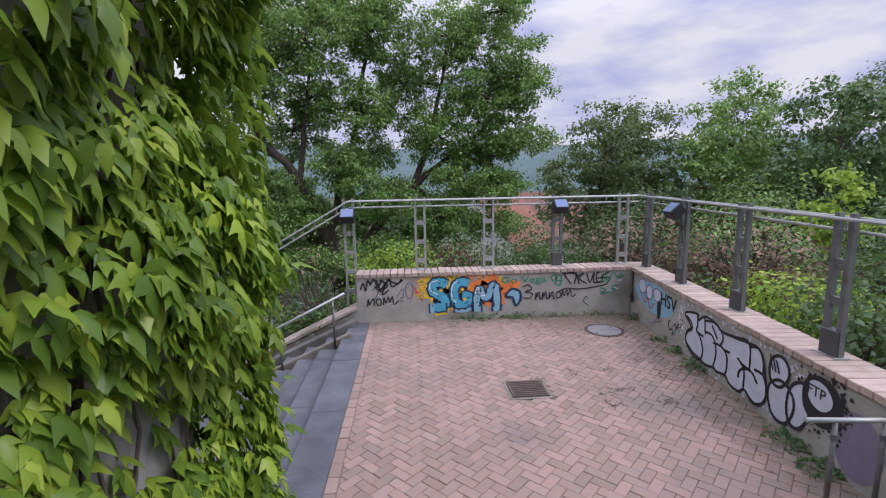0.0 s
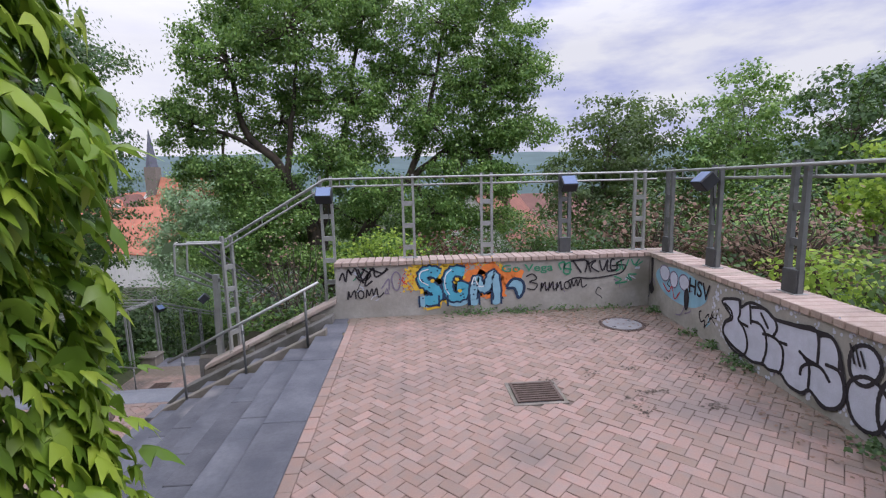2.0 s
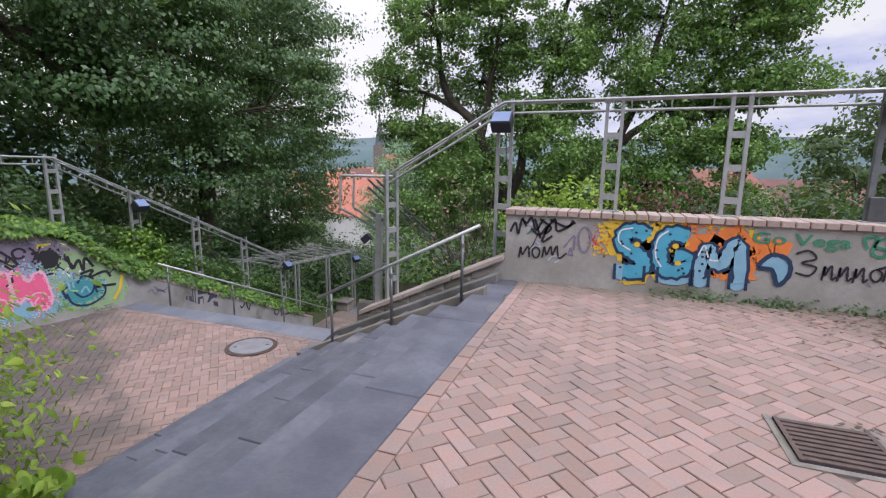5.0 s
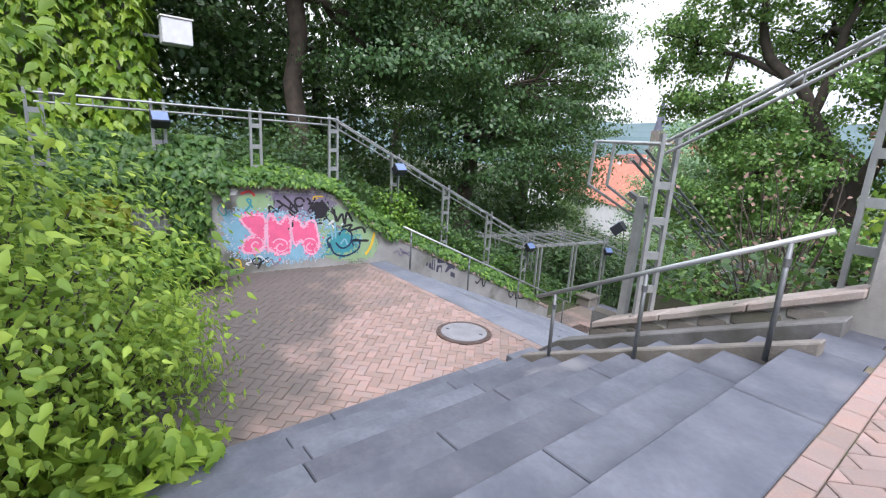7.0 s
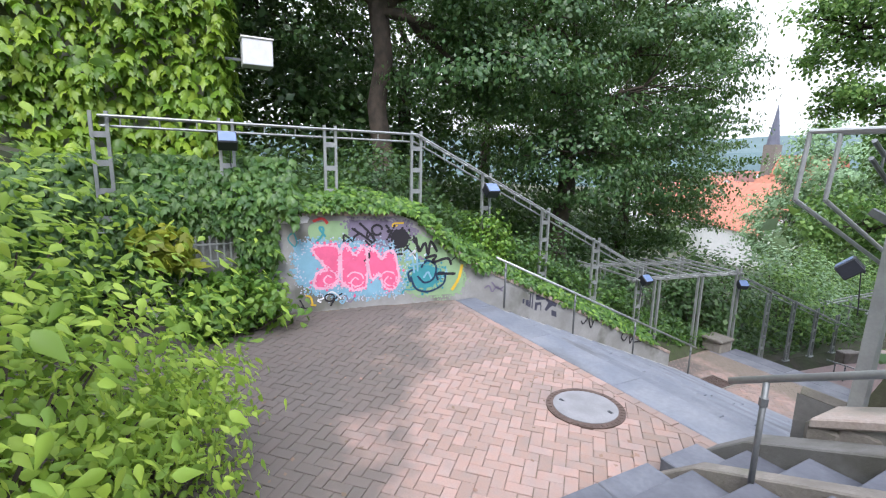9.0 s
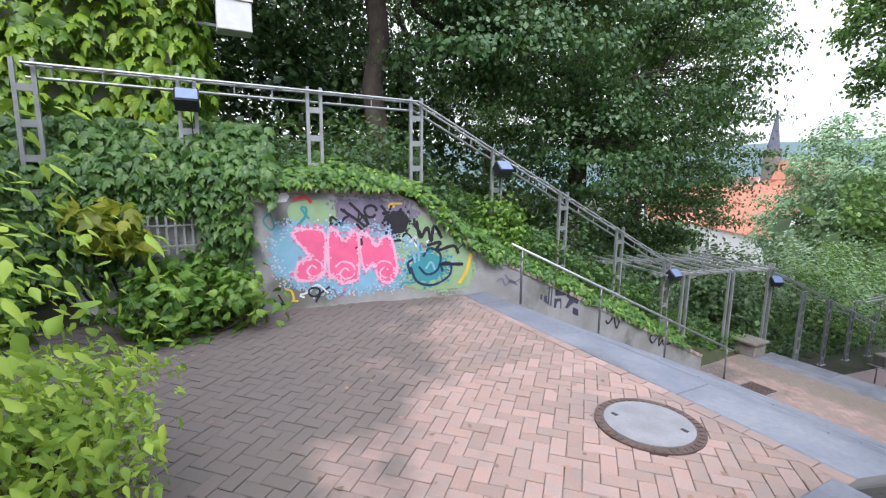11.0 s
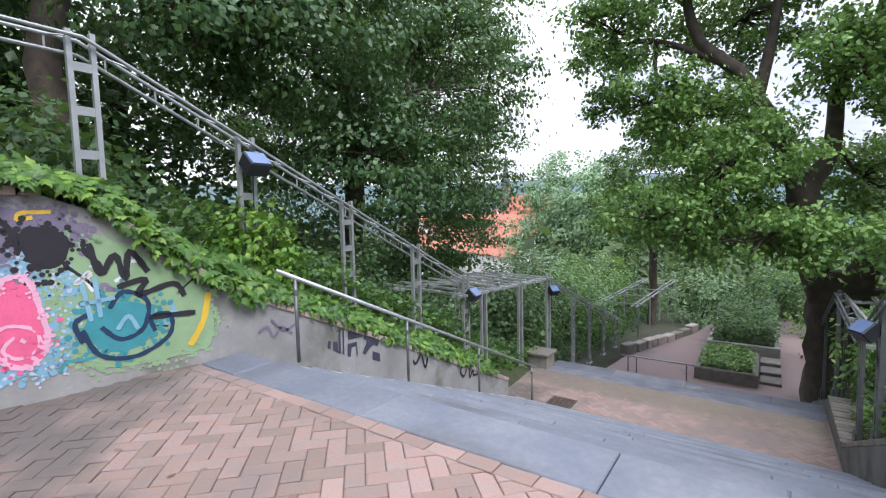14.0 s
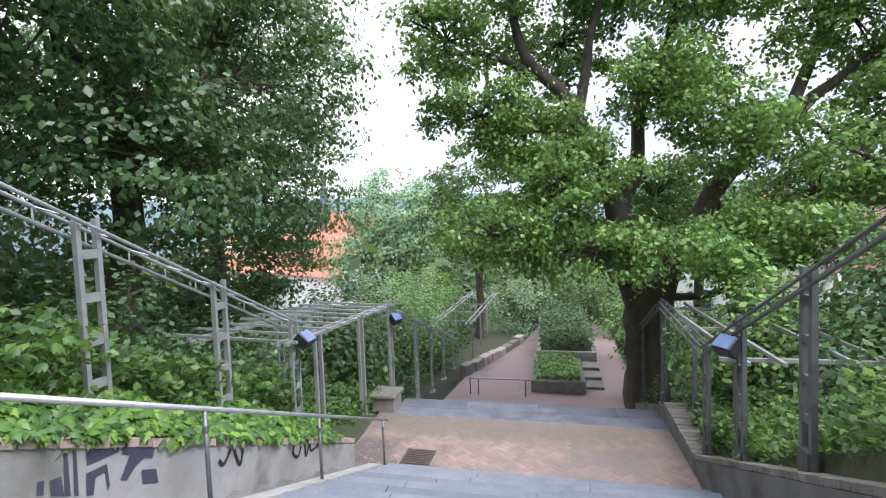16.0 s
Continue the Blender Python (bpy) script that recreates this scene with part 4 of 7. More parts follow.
for k in range(26):     # old tags under and around the pieces
    u, v = rp.uniform(6.1, 8.85), rp.uniform(-1.15, 0.05)
    if 6.35 < u < 7.95 and v < -0.28:
        v = rp.choice((-1.16, -1.20, -0.22)) + rp.uniform(-0.03, 0.03)
    lim = curve_at(u, prof) - 0.12
    v = min(v, lim)
    pts = [(u, v)]
    for j in range(4):
        pts.append((pts[-1][0] + rp.uniform(-0.10, 0.14), min(lim, max(-1.26, pts[-1][1] + rp.uniform(-0.14, 0.12)))))
    stroke("pink", WP, pts, rp.uniform(0.014, 0.034), rp.choice((M_INK, M_INK, M_PURPLE, M_TURQ, M_WHITE, M_LIGHTBLUE, M_YELL)), 0.0035)
speckle("back", W, [(-0.36, 0.62), (-0.28, 0.80), (0.9, 0.80), (1.12, 0.66), (1.10, 0.45), (-0.34, 0.45)], M_YELL, 240, 0.035, 0.018, 30, 0.001, "yellow overspray")
speckle("back", W, [(0.48, 0.78), (0.9, 0.76), (1.14, 0.60), (1.10, 0.44)], M_ORANGE, 180, 0.04, 0.018, 31, 0.0025, "orange overspray")
speckle("back", W, [(-0.5, 0.5), (-0.42, 0.6), (-0.48, 0.7)], M_RED, 40, 0.05, 0.012, 32, 0.001)
speckle("right", WR, [(6.7, 0.72), (5.4, 0.8), (4.5, 0.72), (4.3, 0.3), (5.2, 0.12), (6.4, 0.14)], M_SILVER, 300, 0.04, 0.02, 33, 0.001, "silver overspray")
speckle("right", WR, oval(4.10, 0.55, 0.28, 0.28), M_INK, 120, 0.05, 0.02, 34, 0.004)
for k in range(16):
    u, v = rp.uniform(3.7, 8.6), rp.uniform(0.2, 0.7)
    pts = [(u, v)]
    for j in range(4):
        pts.append((pts[-1][0] + rp.uniform(-0.10, 0.14), min(0.8, max(0.08, pts[-1][1] + rp.uniform(-0.14, 0.12)))))
    stroke("right", WR, pts, rp.uniform(0.012, 0.022), rp.choice((M_INK, M_PURPLE, M_LIGHTBLUE, M_NAVY)), 0.0015)
for k in range(12):
    u, v = rp.choice((rp.uniform(-1.5, -0.5), rp.uniform(1.5, 3.5))), rp.uniform(0.25, 0.7)
    pts = [(u, v)]
    for j in range(4):
        pts.append((pts[-1][0] + rp.uniform(-0.08, 0.12), min(0.8, max(0.15, pts[-1][1] + rp.uniform(-0.10, 0.10)))))
    stroke("back", W, pts, rp.uniform(0.010, 0.018), rp.choice((M_INK, M_PURPLE, M_SILVER, M_GREEN)), 0.003)
# west flight wall: small tags
for pts in ([(9.45, -1.18), (9.55, -1.14), (9.62, -1.26), (9.72, -1.18), (9.85, -1.28)], [(9.6, -1.08), (9.75, -1.22), (9.9, -1.18)]):
    stroke("west", WL, pts, 0.025, M_PURPLE)
for pts in ([(10.5, -1.3), (10.52, -1.31), (10.52, -1.68), (10.48, -1.66)],
            [(10.4, -1.51), (10.47, -1.52), (10.48, -1.66), (10.4, -1.61)],
            [(10.33, -1.48), (10.37, -1.49), (10.36, -1.58), (10.32, -1.56)],
            [(10.56, -1.3), (10.58, -1.31), (10.57, -1.71), (10.54, -1.69)],
            [(10.64, -1.38), (10.89, -1.51), (10.88, -1.56), (10.64, -1.54)],
            [(10.63, -1.59), (10.78, -1.6), (10.79, -1.76), (10.77, -1.79), (10.76, -1.65), (10.69, -1.65), (10.67, -1.76), (10.62, -1.74)],
            [(10.91, -1.51), (11.2, -1.65), (11.15, -1.75), (11.08, -1.71), (11, -1.74), (10.92, -1.8), (10.87, -1.77), (10.96, -1.63), (10.9, -1.59)],
            [(11.05, -1.79), (11.18, -1.85), (11.19, -1.97), (11.05, -1.9)]):
    raw("spray_fill", [MAPS["west"](u, v, 0.004) for u, v in pts], [tuple(range(len(pts)))], M_SLATEPAINT, WL, "faded dark block letter")
for pts in ([(11.87, -2.14), (11.93, -2.21), (12.04, -2.11)], [(12.08, -2.02), (12.1, -2.19), (12.16, -2.33), (12.22, -2.19)], [(13.17, -2.59), (13.11, -2.69), (13.21, -2.79), (13.3, -2.7)], [(13.39, -2.71), (13.4, -2.88), (13.5, -2.76), (13.53, -2.87), (13.76, -2.89)]):
    stroke("west", WL, pts, 0.035, M_INK)
fill("pink", WP, [(3.5, -0.55), (4.75, -0.62), (4.8, -1.25), (3.5, -1.25)], M_WHITE, 0.0, "whitewashed strip of wall", n=2)
for pts in ([(3.7, -0.7), (3.9, -1.0), (4.0, -0.75), (4.15, -1.05)], oval(4.35, -0.9, 0.12, 0.14), [(4.5, -0.7), (4.6, -1.0), (4.7, -0.8)]):
    stroke("pink", WP, pts, 0.035, M_INK, 0.005)
for pts in ([(10.2, -1.5), (10.5, -1.6), (10.4, -1.9), (10.8, -1.8)], [(11.0, -1.9), (11.3, -2.1), (11.1, -2.3)]):
    stroke("east", WE, pts, 0.05, M_INK)

# ---- lattice posts and rails ----
def lattice_post(m, height, label, group, lamp=False, heavy=False):
    """Two flat uprights joined by rungs on a foot plate."""
    post = thing("lattice_post", m, label, "post", group)
    gap, w = (0.10, 0.055) if heavy else (0.13, 0.04)
    for s in (-1, 1):
        part("upright", bar(bmesh.new(), (s * gap / 2 + s * w / 2, 0, 0), (s * gap / 2 + s * w / 2, 0, height), w, 0.05), M_STEEL if not heavy else M_DARKSTEEL, post)
    z = 0.14
    while z < height - 0.2:
        part("rung", B(-gap / 2, -0.02, z, gap / 2, 0.02, z + 0.075), M_DARKSTEEL if heavy else M_STEEL, post)
        z += 0.36
    if heavy:
        part("foot_box", B(-gap / 2 - w * 0.8, -0.05, 0.012, gap / 2 + w * 0.8, 0.05, 0.26, bevel=0.006), M_IRONGREY, post, "dark sheet metal foot box")
    part("foot_plate", B(-0.13, -0.07, -0.005, 0.13, 0.07, 0.012), M_STEEL, post)
    return post


def floodlight(m):
    f = thing("floodlight", m, "small black floodlight with a sky-tinted pane, clamped to a post", "floodlight", "floodlights on the posts")
    bm = bmesh.new()
    box(bm, -0.125, -0.16, -0.085, 0.125, 0.06, 0.085, bevel=0.012)
    bmesh.ops.rotate(bm, verts=bm.verts, cent=(0, 0, 0), matrix=Matrix.Rotation(radians(42), 3, "X"))
    body = part("housing", bm, M_BLACK, f)
    bm = B(-0.11, -0.145, 0.086, 0.11, 0.045, 0.091)
    bmesh.ops.rotate(bm, verts=bm.verts, cent=(0, 0, 0), matrix=Matrix.Rotation(radians(42), 3, "X"))
    part("pane", bm, M_LAMPGLASS, body, "glass pane with the sky's reflection painted in blue")
    part("bracket", bar(bmesh.new(), (0, 0.0, -0.03), (0, 0.10, -0.06), 0.03), M_BLACK, f)
    part("cable", bar(bmesh.new(), (0.03, 0.06, -0.05), (0.04, 0.10, -0.55), 0.012, round_=6), M_BLACK, f)
    return f


def truss_rail(name, pts, label, step=0.42, drop=0.12, metal=M_STEEL):
    """Three slim tubes that run over the post heads, tied by stubs."""
    r = thing(name, (0, 0, 0), label, "railing", "rails over the posts")
    for p, q in zip(pts, pts[1:]):
        p, q = Vector(p), Vector(q)
        d = (q - p)
        side = Vector((-d.y, d.x, 0)).normalized() * 0.07
        down = Vector((0, 0, -drop))
        for off in (side, -side, side + down):
            part("tube", bar(bmesh.new(), p + off, q + off, 0.034, round_=8), metal, r)
        n = max(1, int(d.length / step))
        for k in range(n):
            a = p + d * ((k + 0.5) / n)
            part("stub", bar(bmesh.new(), a + side, a + side + down, 0.018, round_=5), metal, r)
            part("tie", bar(bmesh.new(), a + side, a - side + d * (0.5 / n), 0.016, round_=5), metal, r)
    return r


GP = "lattice posts of the stair railing"
TOP = 2.27
back_posts = [(-0.37, False), (0.92, False), (2.24, True), (3.53, False)]
for x, lamp in back_posts:
    lattice_post(pose(x, BACK + 0.28, 0.905), TOP - 0.905, "galvanised lattice post standing on the parapet wall", GP, heavy=lamp)
lattice_post(pose(-1.68, BACK + 0.28, -0.35), TOP + 0.35, "tall galvanised lattice post at the head of the steps", GP)
ry = [8.60, 7.28, 5.81, 4.33, 2.86]
for i, y in enumerate(ry):
    lattice_post(pose(right_wall_x(y) + 0.24, y, 0.905, 0, 0, 88), TOP - 0.905, "dark steel lattice post standing on the parapet wall", GP, heavy=True)
rail_top = TOP - 0.05
truss_rail("truss_rail", [(-1.68, BACK + 0.28, rail_top), (3.86, BACK + 0.28, rail_top), (right_wall_x(2.0) + 0.24, 2.0, rail_top)], "galvanised tube rail running above the parapet posts")
truss_rail("truss_rail", [(-1.68, BACK + 0.28, rail_top), (-3.30, BACK + 0.28, 1.30)], "galvanised tube rail sloping down beside the steps")
for x in (-3.28,):
    lattice_post(pose(x, BACK + 0.24, -0.75, 0, 0, 60), 2.12, "weathered lattice post at the foot of the sloping rail", GP)
WPX = -9.65
wtops = [(3.95, 1.57), (5.41, 1.56), (6.88, 1.55), (8.352, 1.54), (9.80, 0.85), (11.26, 0.16), (12.755, -0.54), (14.266, -1.29)]
for i, (y, zt) in enumerate(wtops):
    lattice_post(pose(WPX, y, zt - 1.55, 0, 0, 90), 1.55, "galvanised lattice post rising from the ivy", GP)
truss_rail("truss_rail", [(WPX, wtops[0][0], wtops[0][1] - 0.06), (WPX, 8.352, 1.48), (WPX, 14.266, -1.35)], "galvanised tube rail following the hillside down")
for y, zt in ((5.41, 1.56), (9.80, 0.85), (14.266, -1.29)):
    floodlight(pose(WPX + 0.14, y, zt - 0.28, 0, 0, 90))
floodlight(pose(-1.68, BACK + 0.14, TOP - 0.27))
floodlight(pose(2.24, BACK + 0.14, TOP - 0.18))
floodlight(pose(right_wall_x(7.28) + 0.10, 7.28, TOP - 0.18, 0, 0, -92))
EPX = -3.74
etops = [(12.87, -0.50, 1.90), (14.35, -1.225, 1.90), (15.61, -1.90, 1.74), (18.30, -1.69, 2.18), (20.40, -2.66, 1.95), (22.30, -3.50, 1.50)]
for y, zt, h in etops:
    lattice_post(pose(EPX, y, zt - h, 0, 0, 90), h, "dark steel lattice post beside the lower flight", GP, heavy=True)
truss_rail("truss_rail", [(EPX, 9.2, 1.22), (EPX, 15.61, -1.95), (EPX, 18.30, -1.74), (EPX, 22.30, -3.55)], "dark tube rail sloping beside the long flight", metal=M_DARKSTEEL)
floodlight(pose(EPX - 0.12, 14.35, -1.56, 0, 0, -60))


def handrail(name, pts, label, height=0.86):
    """A tube handrail on slim posts; pts are the feet."""
    h = thing(name, (0, 0, 0), label, "handrail")
    a, b = Vector(pts[0]), Vector(pts[-1])
    d = (b - a).normalized()
    up = Vector((0, 0, height))
    part("rail", bar(bmesh.new(), a + up - d * 0.22, b + up + d * 0.22, 0.042, round_=10), M_STEEL, h, smooth=True)
    for p in pts:
        part("post", bar(bmesh.new(), p, Vector(p) + up, 0.036, round_=8), M_DARKSTEEL, h, smooth=True)
        part("collar", bar(bmesh.new(), Vector(p) + up * 0.80, Vector(p) + up * 0.86, 0.05, round_=8), M_DARKSTEEL, h)
    return h


handrail("handrail", [(-3.59, 7.83, -0.99), (-2.74, 7.83, -0.56), (-1.855, 7.83, -0.13)], "slim tube handrail on posts beside the middle steps", height=0.82)
handrail("handrail", [(-8.585, 9.57, -1.434), (-8.585, 11.21, -2.19), (-8.585, 12.95, -2.98), (-8.585, 14.93, -3.85)], "slim tube handrail along the long flight", height=0.82)

# corner frame where the rail turns down the long flight
CF = thing("rail_corner_frame", (0, 0, 0), "bent double tube frame where the rail turns downhill", "railing")
for dy in (0.0, 0.22):
    a, b, c, d = (-3.30, BACK + 0.10 + dy, 1.27), (-4.02 + dy * 0.4, BACK + 0.10 + dy, 1.27), (-4.05 + dy * 0.4, BACK + 0.10 + dy, 0.80), (-3.85 + dy * 0.3, 11.4, -0.30)
    for p, q in ((a, b), (b, c), (c, d)):
        part("tube", bar(bmesh.new(), p, q, 0.034, round_=8), M_STEEL, CF)
LP = thing("lamp_post", (-3.60, BACK + 0.40, -0.9), "thick weathered post with a small blue floodlight", "post")
part("pole", bar(bmesh.new(), (0, 0, 0), (0.04, 0, 1.62), 0.085, 0.085), M_STEEL, LP)
part("knuckle", bar(bmesh.new(), (-0.12, 0, 1.64), (0.10, 0, 1.52), 0.05), M_DARKSTEEL, LP)
floodlight(pose(-3.74, BACK + 0.36, 0.36, 0, 0, -70) @ Matrix.Scale(0.62, 4))

# flat lattice pergola on the west side
PG = thing("pergola", (0, 0, 0), "flat steel lattice pergola on slim double posts", "pergola")
for y, zb in ((14.9, -3.3), (16.6, -3.5), (18.3, -4.2)):
    for x in (-9.62, -11.4):
        for s in (-0.09, 0.09):
            part("upright", bar(bmesh.new(), (x, y + s, zb - 0.6), (x, y + s, -1.70), 0.05), M_STEEL, PG)
for x in (-9.62, -9.78, -11.2, -11.4):
    part("beam", bar(bmesh.new(), (x, 14.0, -1.62), (x, 18.5, -1.86), 0.05), M_STEEL, PG)
for k in range(9):
    y = 14.1 + k * 0.53
    part("slat", bar(bmesh.new(), (-9.5, y, -1.60 - 0.053 * (y - 14)), (-11.6, y, -1.52 - 0.053 * (y - 14)), 0.04), M_STEEL, PG)
floodlight(pose(-9.5, 18.3, -2.1, 0, 0, 60))
truss_rail("truss_rail", [(-9.5, 18.4, -1.95), (-9.3, 24.5, -4.2)], "dark tube rail descending past the lower flight")
for i in range(4):
    y = 19.6 + i * 1.5
    lattice_post(pose(-9.4, y, curve_at(y, [(18, -4.6), (26, -5.3)]), 0, 0, 90), 2.2 - 0.28 * i, "slim lattice post beside the lower flight", GP)
PG2 = thing("pergola", (0, 0, 0), "low steel pergola frame along the lower path", "pergola")
for i in range(5):
    y = 26 + i * 2.2
    for x in (-9.0, -10.6):
        part("upright", bar(bmesh.new(), (x, y, -5.4), (x, y, -3.9 - 0.05 * i), 0.06), M_STEEL, PG2)
    part("slat", bar(bmesh.new(), (-8.8, y, -3.85 - 0.05 * i), (-10.8, y, -3.85 - 0.05 * i), 0.05), M_STEEL, PG2)
for x in (-9.0, -9.2, -10.4, -10.6):
    part("beam", bar(bmesh.new(), (x, 25.6, -3.88), (x, 35.2, -4.1), 0.05), M_STEEL, PG2)
PG3 = thing("pergola", (0, 0, 0), "steel pergola frame in the garden under the oak", "pergola")
for y in (14.9, 16.7, 18.5):
    for x in (-3.6, -2.0):
        part("upright", bar(bmesh.new(), (x, y, -4.6), (x, y, -1.95), 0.06), M_DARKSTEEL, PG3)
    part("slat", bar(bmesh.new(), (-3.8, y, -1.92), (-1.6, y, -1.92), 0.05), M_STEEL, PG3)
for x in (-3.6, -3.2, -2.4, -2.0):
    part("beam", bar(bmesh.new(), (x, 14.5, -1.86), (x, 18.8, -1.86), 0.045), M_STEEL, PG3)
PL = thing("stone_plinth", (-9.42, 17.35, ZM - 0.02), "squat brown stone plinth at the landing's corner", "plinth")
part("shaft", B(-0.25, -0.25, 0, 0.25, 0.25, 0.30, bevel=0.015), M_STONE, PL)
part("cap", B(-0.30, -0.30, 0.30, 0.30, 0.30, 0.38, bevel=0.02), M_STONE, PL)
handrail("handrail", [(2.62, 3.40, 0.0), (2.98, 3.36, 0.0)], "short pale tube handrail at the foot of the top steps", height=0.80)
handrail("handrail", [(-8.4, 21.8, ZP), (-8.15, 21.8, ZP), (-6.75, 21.8, ZP)], "dark low rail across the end of the lower flight", height=0.50)
PN = thing("planter", (0, 0, 0), "two-step raised stone planter with grasses and low plants", "planter")
part("lower_kerb", B(-6.6, 22.2, ZP - 0.1, -5.0, 24.7, ZP + 0.36, bevel=0.03), M_STONE, PN)
part("lower_soil", B(-6.45, 22.35, ZP + 0.3, -5.15, 24.6, ZP + 0.375), M_SOIL, PN)
part("upper_kerb", B(-6.5, 24.72, ZP - 0.1, -4.45, 31.0, ZP + 0.56, bevel=0.02), M_CONC, PN)
part("upper_soil", B(-6.35, 24.87, ZP + 0.4, -4.6, 30.9, ZP + 0.575), M_SOIL, PN)
for k in range(3):
    part("side_step", B(-4.98, 22.6 + k * 0.65, ZP - 0.1, -4.45, 23.25 + k * 0.65, ZP + 0.08 + k * 0.10, bevel=0.015), M_STONE, PN)
PT = thing("paving_top", (0, 0, 0), "worn pinkish paving of landing and path", "paving", kind="structure")
part("landing_top", B(-9.42, 14.86, ZM - 0.03, -3.94, 17.05, ZM - 0.004), M_PATH, PT)
part("edge_slab", B(-9.42, 17.055, ZM - 0.03, -3.94, 17.455, ZM - 0.002, bevel=0.006), M_SLATE, PT)
part("path_top", prism(PATH_EDGE, "z", ZP - 0.025, ZP), M_PATH, PT)
PB = thing("path_border", (0, 0, 0), "rough pale stone blocks edging the lower path", "border", kind="structure")
rb = random.Random(44)
for p, q in zip(PATH_EDGE[5:], PATH_EDGE[6:]):
    n = int(math.dist(p, q) / 0.62)
    for k in range(n):
        a = (lerp(p[0], q[0], (k + 0.5) / n), lerp(p[1], q[1], (k + 0.5) / n))
        h = rb.uniform(0.22, 0.46)
        o = part("stone_block", B(-0.29, -0.16, -0.15, 0.29, 0.16, h, bevel=0.03), rb.choice((M_STONE, M_STONE, M_COPE)), PB)
        o.matrix_basis = pose(a[0] - 0.12, a[1], ZP, 0, 0, math.degrees(math.atan2(q[1] - p[1], q[0] - p[0])) + rb.uniform(-5, 5))

# grille in the ivy wall, white cabinet on the far house
GR = thing("window_grille", (pink_x(5.15) + 0.10, 5.15, -0.30), "small steel bar grille half hidden by ivy", "grille")
for k in range(6):
    part("bar", bar(bmesh.new(), (0, -0.22 + k * 0.088, -0.22), (0, -0.22 + k * 0.088, 0.24), 0.022), M_STEEL, GR)
for z in (-0.12, 0.12):
    part("cross_bar", bar(bmesh.new(), (0.012, -0.26, z), (0.012, 0.26, z), 0.02), M_STEEL, GR)
WX = thing("wall_cabinet", (-12.3, 6.17, 3.0), "plain white metal cabinet fixed beside the creeper", "cabinet")
part("body", B(-0.2, -0.27, -0.24, 0.2, 0.27, 0.24, bevel=0.015), M_WHITE, WX)
part("hood", B(-0.22, -0.29, 0.24, 0.22, 0.29, 0.27), M_PLASTER, WX)
part("bracket", bar(bmesh.new(), (-0.2, 0, -0.1), (-0.2, -0.75, -0.1), 0.05), M_DARKSTEEL, WX)
HW = thing("wall_house_far", (0, 0, 0), "house wall wrapped in yellow-green creeper", "wall", kind="structure")
part("wall_body", B(-17.0, -6.0, -0.5, -12.7, 5.5, 8.5), M_CONC, HW)

